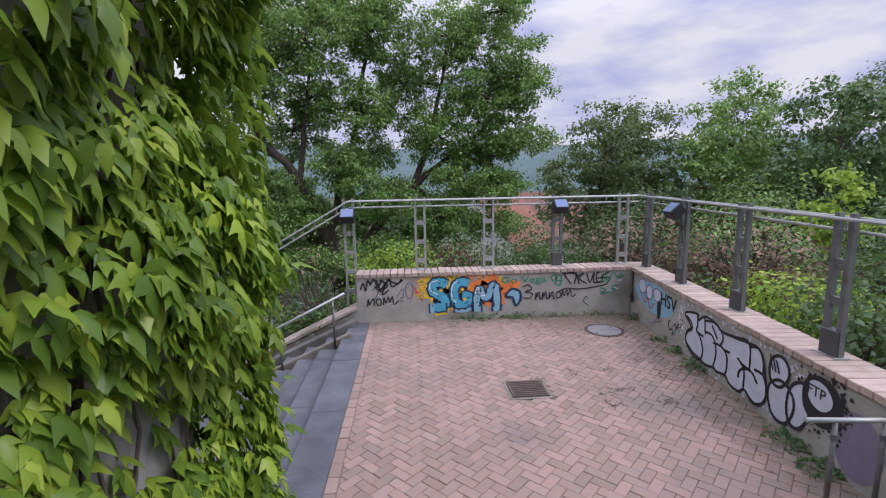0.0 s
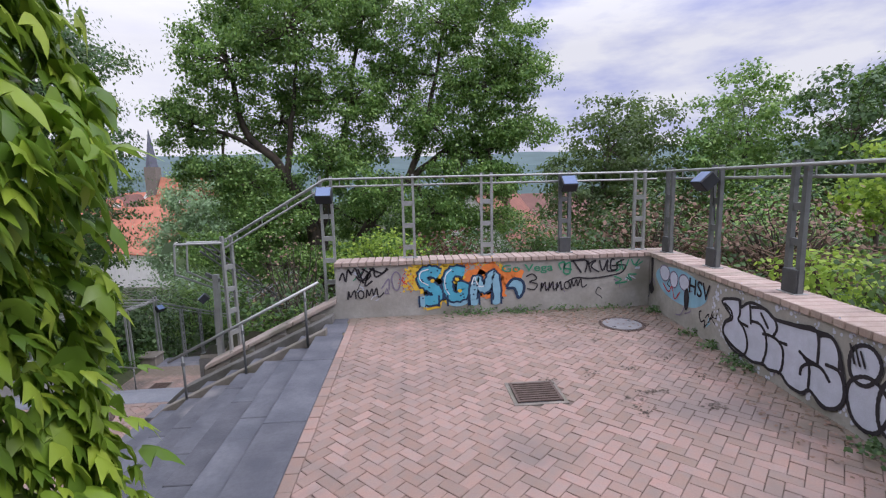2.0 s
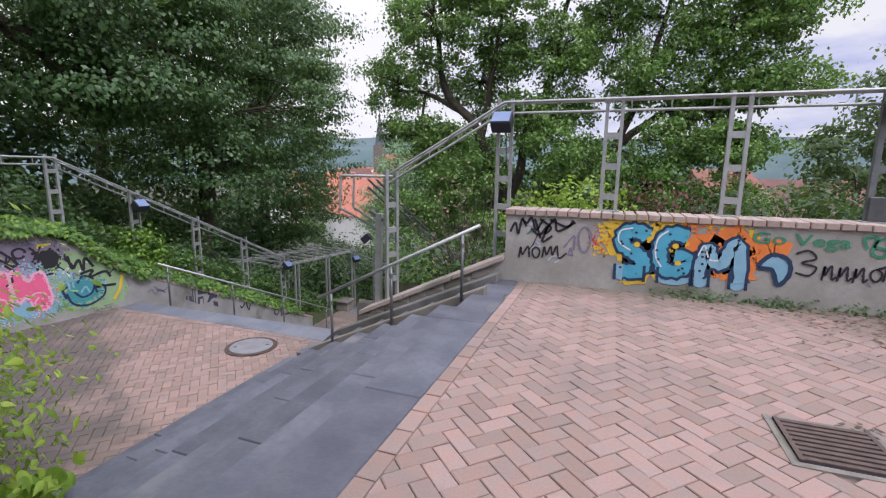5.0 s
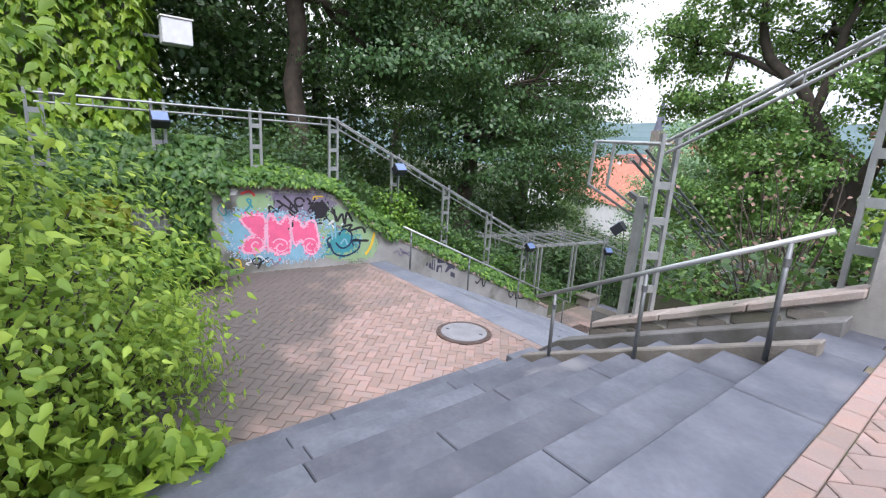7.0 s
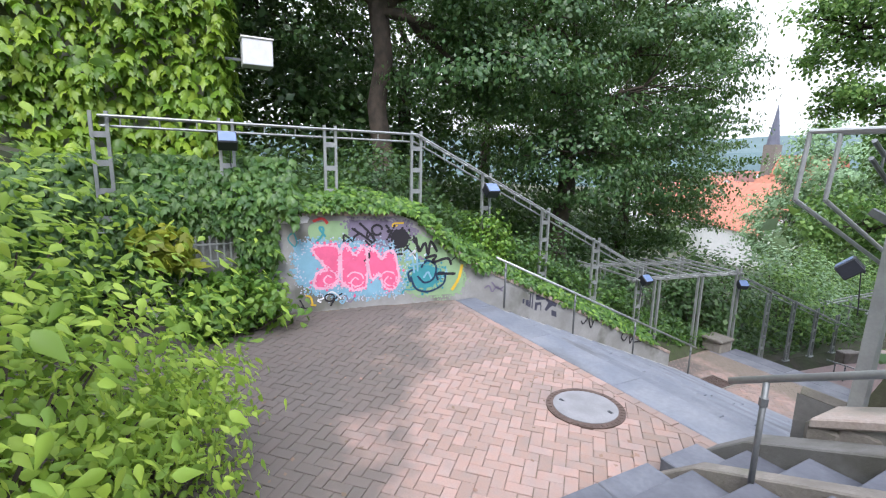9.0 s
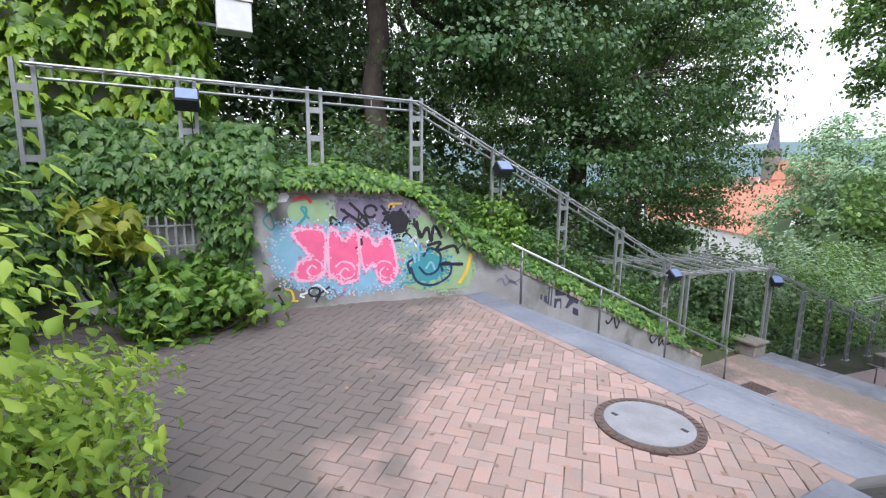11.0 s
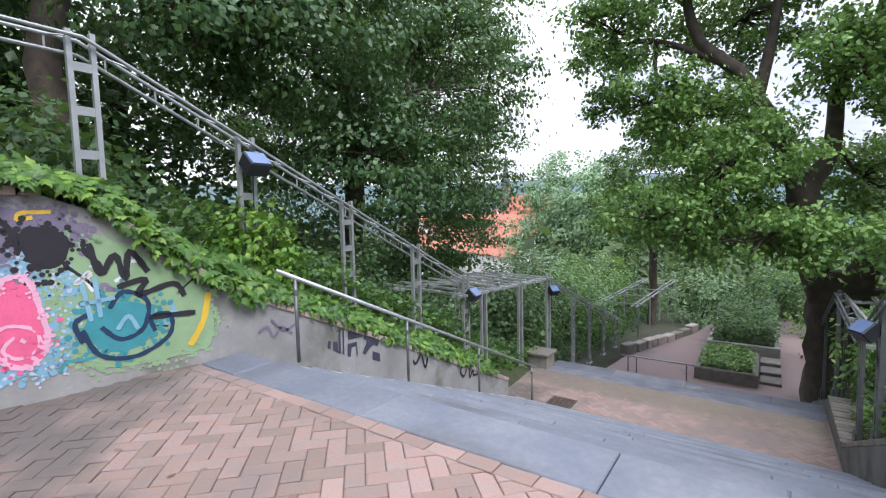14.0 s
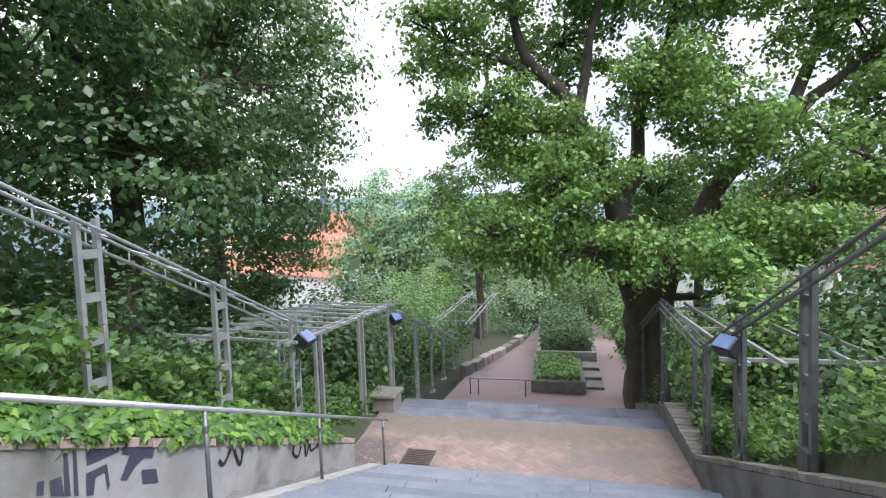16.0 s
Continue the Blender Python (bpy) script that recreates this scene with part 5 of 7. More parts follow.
# ---- plants ----
def leaf_mesh(name, pos, nrm, size, material, parent=None, label="", lobed=False, rng=None, droop=0.3, oval_blade=False, creeper=False):
    """Leaves as folded blades: one at each place, facing about nrm, tip hanging."""
    rng = rng or np.random.default_rng(1)
    pos, nrm = np.asarray(pos, float), np.asarray(nrm, float)
    n = len(pos)
    nrm = nrm + rng.normal(0, 0.45, (n, 3))
    nrm /= np.linalg.norm(nrm, axis=1)[:, None] + 1e-9
    tip = rng.normal(0, 1, (n, 3)) * (1 - droop) + np.array([0, 0, -1.6]) * droop
    tip -= nrm * (tip * nrm).sum(1)[:, None]
    tip /= np.linalg.norm(tip, axis=1)[:, None] + 1e-9
    side = np.cross(nrm, tip)
    s = np.asarray(size, float) * rng.uniform(0.65, 1.3, n)
    if creeper:
        shape = [(0, -0.04, 0), (0.20, -0.08, -0.05), (0.38, 0.10, -0.10), (0.66, 0.52, -0.26), (0.44, 0.46, -0.12), (0.26, 0.50, -0.05), (0.33, 0.74, -0.12), (0.20, 1.04, -0.16), (0, 1.52, -0.36),
                 (-0.20, 1.04, -0.16), (-0.33, 0.74, -0.12), (-0.26, 0.50, -0.05), (-0.44, 0.46, -0.12), (-0.66, 0.52, -0.26), (-0.38, 0.10, -0.10), (-0.20, -0.08, -0.05), (0, 0.42, 0.09)]
        tri = [(16, i, (i + 1) % 16) for i in range(16)]
    elif lobed:
        shape = [(0, -0.10, 0), (0.34, 0.02, -0.08), (0.58, 0.50, -0.22), (0.34, 0.46, -0.06), (0.36, 0.78, -0.14), (0.18, 0.84, -0.06), (0, 1.35, -0.30),
                 (-0.18, 0.84, -0.06), (-0.36, 0.78, -0.14), (-0.34, 0.46, -0.06), (-0.58, 0.50, -0.22), (-0.34, 0.02, -0.08), (0, 0.40, 0.08)]
        tri = [(12, i, (i + 1) % 12) for i in range(12)]
    elif oval_blade:
        shape = [(0, 0, 0), (0.24, 0.20, -0.06), (0.32, 0.46, -0.10), (0.17, 0.86, -0.12), (0, 1.30, -0.22), (-0.17, 0.86, -0.12), (-0.32, 0.46, -0.10), (-0.24, 0.20, -0.06), (0, 0.5, 0.04)]
        tri = [(8, i, (i + 1) % 8) for i in range(8)]
    else:
        shape = [(0, 0, 0), (0.36, 0.45, -0.12), (0, 1.0, -0.10), (-0.36, 0.45, -0.12)]
        tri = [(0, 1, 2), (0, 2, 3)]
    k = len(shape)
    v = np.empty((n, k, 3))
    for i, (a, b, c) in enumerate(shape):
        v[:, i] = pos + (side * a + tip * b + nrm * c) * s[:, None]
    f = (np.arange(n)[:, None, None] * k + np.array(tri)[None]).reshape(-1, 3)
    me = bpy.data.meshes.new(name)
    me.vertices.add(n * k); me.vertices.foreach_set("co", v.ravel())
    me.loops.add(f.size); me.loops.foreach_set("vertex_index", f.ravel().astype(np.int32))
    me.polygons.add(len(f)); me.polygons.foreach_set("loop_start", np.arange(0, f.size, 3, dtype=np.int32))
    me.update(calc_edges=True)
    me.materials.append(material)
    ob = new(name, me)
    if parent is not None:
        ob.parent = parent
    if label:
        ob["label"] = label
    return ob


def limb(bm, pts, radii, sides=9):
    """A tapered, bent limb through pts."""
    rings = []
    for i, p in enumerate(pts):
        p = Vector(p)
        d = (Vector(pts[min(i + 1, len(pts) - 1)]) - Vector(pts[max(i - 1, 0)])).normalized()
        a = d.cross(Vector((0.3, 1, 0.1))).normalized(); b = d.cross(a).normalized()
        rings.append([bm.verts.new(p + (a * math.cos(2 * math.pi * k / sides) + b * math.sin(2 * math.pi * k / sides)) * radii[i] * (1 + 0.13 * math.sin(3 * k + i))) for k in range(sides)])
    for r, q in zip(rings, rings[1:]):
        for k in range(sides):
            bm.faces.new((r[k], r[(k + 1) % sides], q[(k + 1) % sides], q[k]))
    bm.faces.new(rings[-1])


def bent(p, q, rnd, n=5, wob=0.08):
    p, q = Vector(p), Vector(q)
    L = (q - p).length
    return [p.lerp(q, i / n) + Vector((rnd.uniform(-1, 1), rnd.uniform(-1, 1), rnd.uniform(-0.5, 1))) * (wob * L * (0 < i < n)) for i in range(n + 1)]


def tree(base, height, lobes, leaves, leaf, material, label, trunk_r=0.35, fork=0.35, seed=1, name="tree", lean=(0, 0), clump=0.55, group="", flat=0.5, spray=60):
    """lobes: (dx, dy, dz, rx, ry, rz) of the crown's masses, from the base. Each mass has its own limb and twigs hung with clumps of leaves."""
    rnd, rng = random.Random(seed), np.random.default_rng(seed)
    t = thing(name, base, label, "tree", group)
    bm = bmesh.new()
    f = Vector((lean[0], lean[1], height * fork))
    trunk = bent((0, 0, -0.3), f, rnd, 4, 0.03)
    limb(bm, trunk, [trunk_r * 1.35, trunk_r * 1.05, trunk_r * 0.95, trunk_r * 0.9, trunk_r * 0.95], 12)
    pos, nrm = [], []
    vol = [l[3] * l[4] * l[5] for l in lobes]
    for l, w in zip(lobes, vol):
        c, r = Vector(l[:3]), Vector(l[3:])
        path = bent(f - Vector((0, 0, 0.2)), c, rnd, 5, 0.10)
        r0 = trunk_r * rnd.uniform(0.38, 0.6)
        limb(bm, path, [r0, r0 * 0.85, r0 * 0.7, r0 * 0.55, r0 * 0.4, r0 * 0.25], 8)
        n_cl = max(6, int(leaves * w / sum(vol) / spray))
        for k in range(n_cl):
            d = Vector((rnd.gauss(0, 1), rnd.gauss(0, 1), rnd.gauss(0, 1))).normalized()
            tip = c + Vector((d.x * r.x, d.y * r.y, d.z * r.z)) * (0.35 + 0.65 * rnd.random() ** 0.45)
            if k % 4 == 0:
                limb(bm, bent(path[rnd.choice((3, 4, 5))], tip, rnd, 3, 0.10), [r0 * 0.25, r0 * 0.16, r0 * 0.09, 0.012], 5)
            cs = clump * rnd.uniform(0.6, 1.25)
            m = spray
            p = rng.normal(0, 1, (m, 3)) * np.array([cs, cs, cs * flat]) * 0.62 + np.array(tip)
            pos.append(p)
            out = p - np.array(tip) + np.array([d.x, d.y, d.z + 0.7]) * cs * 0.8
            nrm.append(out)
    part("trunk", bm, M_BARK, t, smooth=True)
    leaf_mesh("crown", np.concatenate(pos), np.concatenate(nrm), leaf, material, t, rng=rng)
    return t



def oak():
    """The old oak: a short trunk that forks into bent limbs, each crown mass hung from the nearest limb."""
    rnd, rng = random.Random(3), np.random.default_rng(3)
    base = Vector((-3.6, 20.9, -5.25))
    t = thing("tree", base, "large old oak with a forked gnarled trunk and open crown", "tree")
    limbs = [
        ([(-3.6, 20.9, -5.4), (-3.62, 20.9, -4.2), (-3.62, 20.85, -3.1), (-3.58, 20.8, -2.3), (-3.52, 20.8, -1.6)], 0.46, 0.47),
        ([(-3.75, 20.8, -2.3), (-4.05, 20.7, -1.2), (-4.38, 20.6, 0.3), (-4.6, 20.5, 1.2), (-5.2, 20.4, 2.55), (-5.9, 20.2, 3.5), (-6.6, 20.0, 4.4), (-6.75, 19.8, 5.9), (-6.9, 19.6, 7.4)], 0.34, 0.06),
        ([(-5.2, 20.4, 2.5), (-4.9, 20.3, 4.0), (-4.6, 20.0, 5.6), (-4.2, 19.8, 7.6)], 0.15, 0.04),
        ([(-5.9, 20.2, 3.45), (-7.3, 20.0, 4.2), (-8.4, 19.8, 4.3), (-9.3, 19.6, 4.8)], 0.10, 0.03),
        ([(-3.9, 20.8, -0.9), (-4.1, 20.85, 0.3), (-3.75, 20.9, 1.4), (-3.55, 21.0, 2.9), (-2.8, 21.2, 4.6), (-2.4, 21.2, 7.0), (-1.8, 21.2, 9.2)], 0.26, 0.05),
        ([(-3.3, 20.8, -2.3), (-2.9, 20.8, -1.2), (-2.3, 20.8, 0.1), (-1.4, 20.8, 1.3), (-0.4, 20.8, 2.2), (0.5, 20.8, 2.9), (2.2, 20.6, 4.2), (3.8, 20.4, 6.0)], 0.33, 0.05),
        ([(-0.4, 20.8, 2.2), (0.4, 21.0, 4.2), (0.9, 21.2, 6.5), (1.3, 21.0, 8.8)], 0.16, 0.04),
        ([(-3.2, 20.8, -2.0), (-2.2, 20.5, -1.95), (-1.4, 20.2, -1.4), (-0.5, 19.8, -1.0)], 0.11, 0.03),
        ([(-4.0, 20.7, -1.2), (-5.2, 20.0, -0.5), (-6.6, 19.4, -0.1), (-7.6, 19.1, 0.0)], 0.10, 0.03),
        ([(1.2, 20.7, 3.4), (2.4, 20.4, 3.3), (3.8, 20.3, 3.6)], 0.08, 0.03)]
    bm = bmesh.new()
    knots = []
    for pts, r0, r1 in limbs:
        line = [Vector(p) - base for p in smooth_line(pts, False, 3)]
        n = len(line) - 1
        line = [p + Vector((rnd.uniform(-1, 1), rnd.uniform(-1, 1), rnd.uniform(-1, 1))) * 0.05 * (0 < i < n) for i, p in enumerate(line)]
        limb(bm, line, [lerp(r0, r1, (i / n) ** 0.8) for i in range(n + 1)], 10)
        knots += line[n // 3:]
    lobes = [(-8.3, 19.6, 4.5, 1.3, 1.5, 1.0), (-7.5, 19.6, 2.6, 1.4, 1.3, 0.7), (-6.7, 19.2, 6.6, 1.7, 1.6, 1.5), (-4.6, 19.6, 7.8, 1.8, 1.7, 1.7), (-5.7, 19.2, 0.9, 1.6, 1.3, 1.2), (-7.2, 19.0, -0.3, 1.3, 1.2, 0.8),
             (-4.9, 18.9, -0.7, 1.6, 1.2, 0.7), (-2.6, 19.0, -0.7, 1.8, 1.3, 0.6), (-0.8, 19.2, -0.4, 1.4, 1.2, 0.7), (-3.4, 19.8, 2.9, 1.3, 1.2, 1.0), (-1.8, 19.6, 1.9, 1.4, 1.3, 1.0), (-2.6, 20.5, 5.4, 1.7, 1.6, 1.2),
             (-1.7, 20.8, 8.9, 1.8, 1.7, 1.6), (0.6, 20.4, 4.4, 1.6, 1.5, 1.2), (1.4, 20.6, 8.2, 1.5, 1.6, 1.6), (2.6, 20.4, 5.9, 1.8, 1.6, 1.4), (4.1, 20.2, 6.8, 1.4, 1.5, 1.6), (4.0, 20.4, 4.2, 1.5, 1.5, 1.0),
             (1.6, 20.0, 2.4, 1.6, 1.4, 0.9), (3.2, 20.2, 2.2, 1.3, 1.3, 0.8), (-3.7, 21.5, 10.2, 2.1, 1.8, 1.4), (-6.3, 20.5, 9.0, 1.7, 1.8, 1.4), (3.4, 20.5, 9.3, 1.4, 1.5, 1.3), (-5.6, 21.6, 4.8, 1.6, 1.3, 1.3), (-0.6, 21.6, 6.6, 1.5, 1.3, 1.4),
             (-5.6, 22.4, 1.6, 1.6, 1.0, 1.1), (-3.0, 22.6, 0.6, 1.6, 1.0, 0.9), (0.8, 22.0, 0.5, 1.6, 1.0, 0.9), (3.2, 21.6, 0.5, 1.6, 1.1, 0.8), (-5.2, 22.0, -0.5, 1.5, 1.0, 0.8), (-1.2, 22.2, -0.6, 1.6, 1.0, 0.8), (-4.6, 21.0, 6.0, 1.0, 1.0, 0.7), (2.4, 21.4, 3.6, 1.2, 1.0, 0.8), (-2.4, 21.8, 3.6, 1.2, 0.9, 0.8), (0.6, 19.6, 1.0, 1.3, 1.0, 0.8), (-6.4, 19.6, 2.2, 1.1, 1.0, 0.7)]
    pos, nrm = [], []
    for l in lobes:
        c, r = Vector(l[:3]) - base, Vector(l[3:])
        near = min(knots, key=lambda k: (k - c).length)
        limb(bm, bent(near, c, rnd, 3, 0.10), [0.07, 0.055, 0.04, 0.025], 6)
        for k in range(int(15 * r.x * r.y * r.z) + 22):
            d = Vector((rnd.gauss(0, 1), rnd.gauss(0, 1), rnd.gauss(0, 1))).normalized()
            tip = c + Vector((d.x * r.x, d.y * r.y, d.z * r.z)) * (0.30 + 0.80 * rnd.random() ** 0.6)
            if k % 3 == 0:
                limb(bm, bent(c, tip, rnd, 3, 0.12), [0.035, 0.025, 0.016, 0.008], 4)
            cs = rnd.uniform(0.20, 0.42)
            m = int(330 * cs)
            p = rng.normal(0, 1, (m, 3)) * np.array([cs, cs, cs * 0.62]) * 0.66 + np.array(tip)
            pos.append(p)
            nrm.append(p - np.array(tip) + np.array([d.x * 0.4, d.y * 0.4, 1.0]) * cs * 0.9)
    part("trunk", bm, M_BARK, t, smooth=True)
    leaf_mesh("crown", np.concatenate(pos), np.concatenate(nrm), 0.118, M_OAK, t, rng=rng)


oak()
GM = "dark maples on the slope"
for i, (base, h, lobes, n) in enumerate([
        ((-15.0, 9.6, 0.0), 13, [(0, 0, 9, 3.6, 3.4, 3.2), (1.8, 3.0, 6.0, 2.8, 3.0, 2.6), (-1, -3.5, 8, 3, 3, 3), (2.2, 0.5, 6.8, 2.2, 2.4, 2.0), (1.4, 2.0, 3.6, 2.2, 2.4, 1.2), (2.2, 3.4, 3.2, 1.8, 2.2, 1.0)], 27000),
        ((-14.9, 16.5, -2.6), 14, [(0, 0, 10, 3.6, 3.6, 3.4), (1.8, 1.4, 6.2, 3.0, 3.0, 2.6), (1.2, -2.6, 7.5, 2.8, 2.8, 2.8), (1.8, 3.2, 9, 2.6, 2.8, 2.6), (0.9, 0, 3.6, 2.8, 3.0, 1.8), (1.4, 3.0, 3.4, 2.2, 2.4, 1.5), (2.0, -1.2, 4.0, 1.9, 2.4, 1.2)], 33000),
        ((-18.6, 24, -5), 16, [(0, 0, 11.5, 4.2, 4.2, 3.8), (2.2, 0, 7.0, 3.2, 3.2, 3.0), (0, -3, 9, 3.6, 3.6, 3), (1.6, 0, 4, 3, 3, 2)], 28000),
        ((-20.0, 12.5, -1.0), 14, [(0, 0, 9.5, 4, 4, 4), (0, -3, 6, 3.5, 3.5, 3), (1, 3, 5, 3.5, 3.5, 3)], 22000),
        ((-19.5, 5.0, 0.6), 13, [(0, 0, 8, 4, 4, 4), (1, 2, 5, 3.5, 3.5, 3), (0, -3, 7, 3.5, 3.5, 3)], 18000),
        ((-24.0, 19.0, -3.0), 14, [(0, 0, 9.5, 4.5, 4.5, 4), (0, 3, 6, 4, 4, 3.5)], 14000)]):
    tree(base, h, lobes, int(n * 1.75), 0.135, M_MAPLE, "dense dark maple rising from the hillside", trunk_r=0.28, fork=0.4, seed=5 + i, group=GM, clump=0.78, flat=0.26, spray=130)
tree((-19.0, 46, -8.0), 14, [(0, 0, 8.5, 3.6, 3.5, 4.5), (3, 0, 5, 3, 3, 3.5), (-3, 0, 5, 3, 3, 3.5)], 20000, 0.26, M_PALE, "pale feathery willow beyond the lower path", trunk_r=0.3, seed=31, clump=0.8)
tree((-15.2, 43, -8.0), 12.5, [(0, 0, 7.5, 2.8, 3, 4.2), (2, 0, 4.5, 2.6, 2.6, 3.2), (-2, 0, 4.5, 2.6, 2.6, 3.2)], 16000, 0.24, M_PALE, "pale feathery willow beside its taller neighbour", trunk_r=0.25, seed=32, clump=0.8)
for i, (x, y, h, mt) in enumerate([(11.4, 28, 13.4, M_FARLEAF), (14.4, 30, 13.8, M_FARLEAF), (18.6, 27, 14.8, M_OAK), (20.5, 22, 13.0, M_MAPLE), (25, 24, 14.0, M_MAPLE), (30, 20, 14, M_OAK), (24, 34, 15, M_FARLEAF), (36, 16, 14, M_MAPLE)]):
    tree((x, y, slope_z(y) - 0.3), h, [(0, 0, h * 0.72, 2.6, 2.6, h * 0.24), (2.0, -0.5, h * 0.5, 2.4, 2.2, h * 0.2), (-2.0, 0, h * 0.52, 2.2, 2.4, h * 0.2), (0, -1, h * 0.32, 3.2, 2.2, h * 0.16)],
         14000, 0.22, mt, "leafy broad tree standing in the gardens below", trunk_r=0.25, seed=20 + i, clump=0.6, group="trees in the gardens below")
for i, (x, y, h) in enumerate([(-9.4, 31.0, 11.0), (0.3, 30.0, 9.4)] ):
    tree((x, y, slope_z(y) - 0.3), h, [(0, 0, h * 0.74, 2.2, 2.0, h * 0.22), (1.4, -0.4, h * 0.52, 1.8, 1.8, h * 0.18), (-1.4, 0, h * 0.54, 1.8, 1.8, h * 0.18)], 9000, 0.19, M_MAPLE, "dark leafy tree behind the old oak", trunk_r=0.2, seed=70 + i, clump=0.55, group="trees behind the oak", spray=90)
# young tree beyond the right parapet
tree((7.7, 8.8, 0.1), 2.9, [(0, 0, 2.0, 0.40, 0.40, 0.55), (0.25, -0.2, 1.3, 0.45, 0.45, 0.3), (-0.25, 0.1, 1.4, 0.4, 0.4, 0.3)], 1300, 0.11, M_BUSH, "young light green sapling beyond the parapet", trunk_r=0.035, seed=40, clump=0.22)


def shrub(center, radii, n, leaf, material, label, seed, lobed=False, name="shrub", clumps=26, droop=0.35, oval_blade=False):
    """Bent stems from one root, each ending in clumps of leaves, fuller outside than within."""
    rnd, rng = random.Random(seed), np.random.default_rng(seed)
    c, r = Vector(center), Vector(radii)
    root = Vector((c.x, c.y, c.z - r.z))
    s = thing(name, root, label, "shrub")
    bm = bmesh.new()
    pos, nrm = [], []
    for k in range(clumps):
        d = Vector((rnd.gauss(0, 1), rnd.gauss(0, 1), rnd.gauss(0, 1))).normalized()
        tip = c - root + Vector((d.x * r.x, d.y * r.y, d.z * r.z)) * (0.45 + 0.55 * rnd.random() ** 0.5)
        limb(bm, bent((rnd.uniform(-0.1, 0.1), rnd.uniform(-0.1, 0.1), -0.1), tip, rnd, 3, 0.08), [0.018, 0.013, 0.009, 0.004], 5)
        m = n // clumps
        cs = 0.30 * (r.x + r.y + r.z) / 3 * rnd.uniform(0.8, 1.3) + 0.08
        p = np.clip(rng.normal(0, 1, (m, 3)), -1.5, 1.5) * cs * np.array([1, 1, 0.75]) * 0.75 + np.array(tip)
        p[:, 2] = np.maximum(p[:, 2], 0.03)
        pos.append(p); nrm.append((p - np.array(tip)) + np.array([d.x, d.y, d.z + 1.5]) * cs)
    part("branchwork", bm, M_BARK, s)
    leaf_mesh("foliage", np.concatenate(pos), np.concatenate(nrm), leaf, material, s, lobed=lobed, rng=rng, droop=droop, oval_blade=oval_blade)
    return s


shrub((-4.9, 3.75, -0.1), (1.7, 1.0, 1.25), 15000, 0.052, M_BUSH, "tall fresh green shrub crowding the lower platform", 50, clumps=80, oval_blade=True)
shrub((-3.9, 3.35, 0.9), (0.85, 0.6, 1.9), 9000, 0.055, M_BUSH, "tall yellow-green shrub against the house", 51, clumps=70, oval_blade=True)
shrub((-5.9, 4.45, -0.85), (0.8, 0.6, 0.5), 4600, 0.05, M_BUSH, "low leafy shrub on the platform's edge", 52, clumps=34, oval_blade=True)
shrub((-4.1, 4.35, -1.0), (0.5, 0.4, 0.34), 650, 0.12, M_BUSH, "broad-leaved creeper tuft on the platform's edge", 53, lobed=True, clumps=20)
shrub((-8.95, 5.35, -0.97), (0.5, 0.8, 0.36), 1300, 0.10, M_VINE, "bushy maple seedlings at the foot of the wall", 54, lobed=True, clumps=40)
shrub((-9.2, 3.2, -0.8), (0.5, 0.6, 0.5), 700, 0.12, M_VINE, "bushy maple seedlings beside the ivy wall", 55, lobed=True, clumps=36)
shrub((-9.2, 4.55, -0.15), (0.25, 0.30, 0.22), 120, 0.17, M_YELLOW, "yellowing maple shoot in front of the ivy", 56, lobed=True, clumps=10)
for i, (x, y, z, r, mt) in enumerate([(-11.2, 8.2, 0.6, 0.7, M_HERB), (-11.0, 12.4, -1.3, 0.8, M_HERB), (-10.8, 14.0, -2.4, 0.8, M_HERB), (-12.2, 16.0, -2.6, 1.2, M_MAPLE), (-11.0, 18.5, -3.2, 1.0, M_HERB), (-12.0, 21, -3.4, 1.5, M_MAPLE),
                                      (-11.5, 24.5, -4.0, 1.6, M_OAK), (-13, 28, -4.2, 2.0, M_PALE), (-12, 33, -5.0, 1.8, M_OAK), (-2.6, 13.4, -2.4, 1.0, M_MAPLE), (-1.6, 15.5, -2.6, 1.3, M_MAPLE), (-2.2, 11.2, -1.2, 0.9, M_HERB),
                                      (0.6, 14.5, -1.2, 1.6, M_OAK), (3.6, 15, -1.2, 1.6, M_HERB), (6.5, 13.5, -0.8, 1.5, M_HERB), (-1.6, 18, -3.4, 1.3, M_HERB), (-14, 36, -4.5, 2.2, M_OAK), (-2.0, 26, -4.8, 1.3, M_HERB), (-2.2, 30, -5, 1.6, M_OAK), (-8.5, 44, -5.4, 2.6, M_OAK), (-5, 33.5, -4.6, 1.5, M_HERB), (-7.6, 33, -4.6, 1.6, M_PALE), (-3.2, 34, -4.2, 2.0, M_OAK), (-3, 46, -5.2, 2.8, M_FARLEAF), (-11.6, 40, -5, 2.2, M_PALE)]):
    shrub((x, y, z), (r * 1.1, r * 1.1, r), int(1500 * r + 600), 0.10 if y < 18 else 0.15, mt, "leafy shrub filling the sloping garden bed", 60 + i, clumps=int(14 + 14 * r))
for i, (x, y, z, r) in enumerate([(-2.4, 17.4, -2.3, 1.2), (-0.4, 16.2, -1.6, 1.4), (1.4, 17.5, -1.4, 1.8), (-1.4, 12.2, -1.0, 0.8), (4.5, 18.5, -1.2, 1.8), (8.0, 17.0, -0.4, 2.2), (11.0, 15.0, 0.0, 2.2), (13.0, 11.0, 0.6, 2.0)]):
    shrub((x, y, z), (r, r, r), int(2600 * r), 0.12, (M_OAK, M_MAPLE, M_HERB)[i % 3], "dense tall shrub below the terrace wall", 130 + i, clumps=int(26 * r))
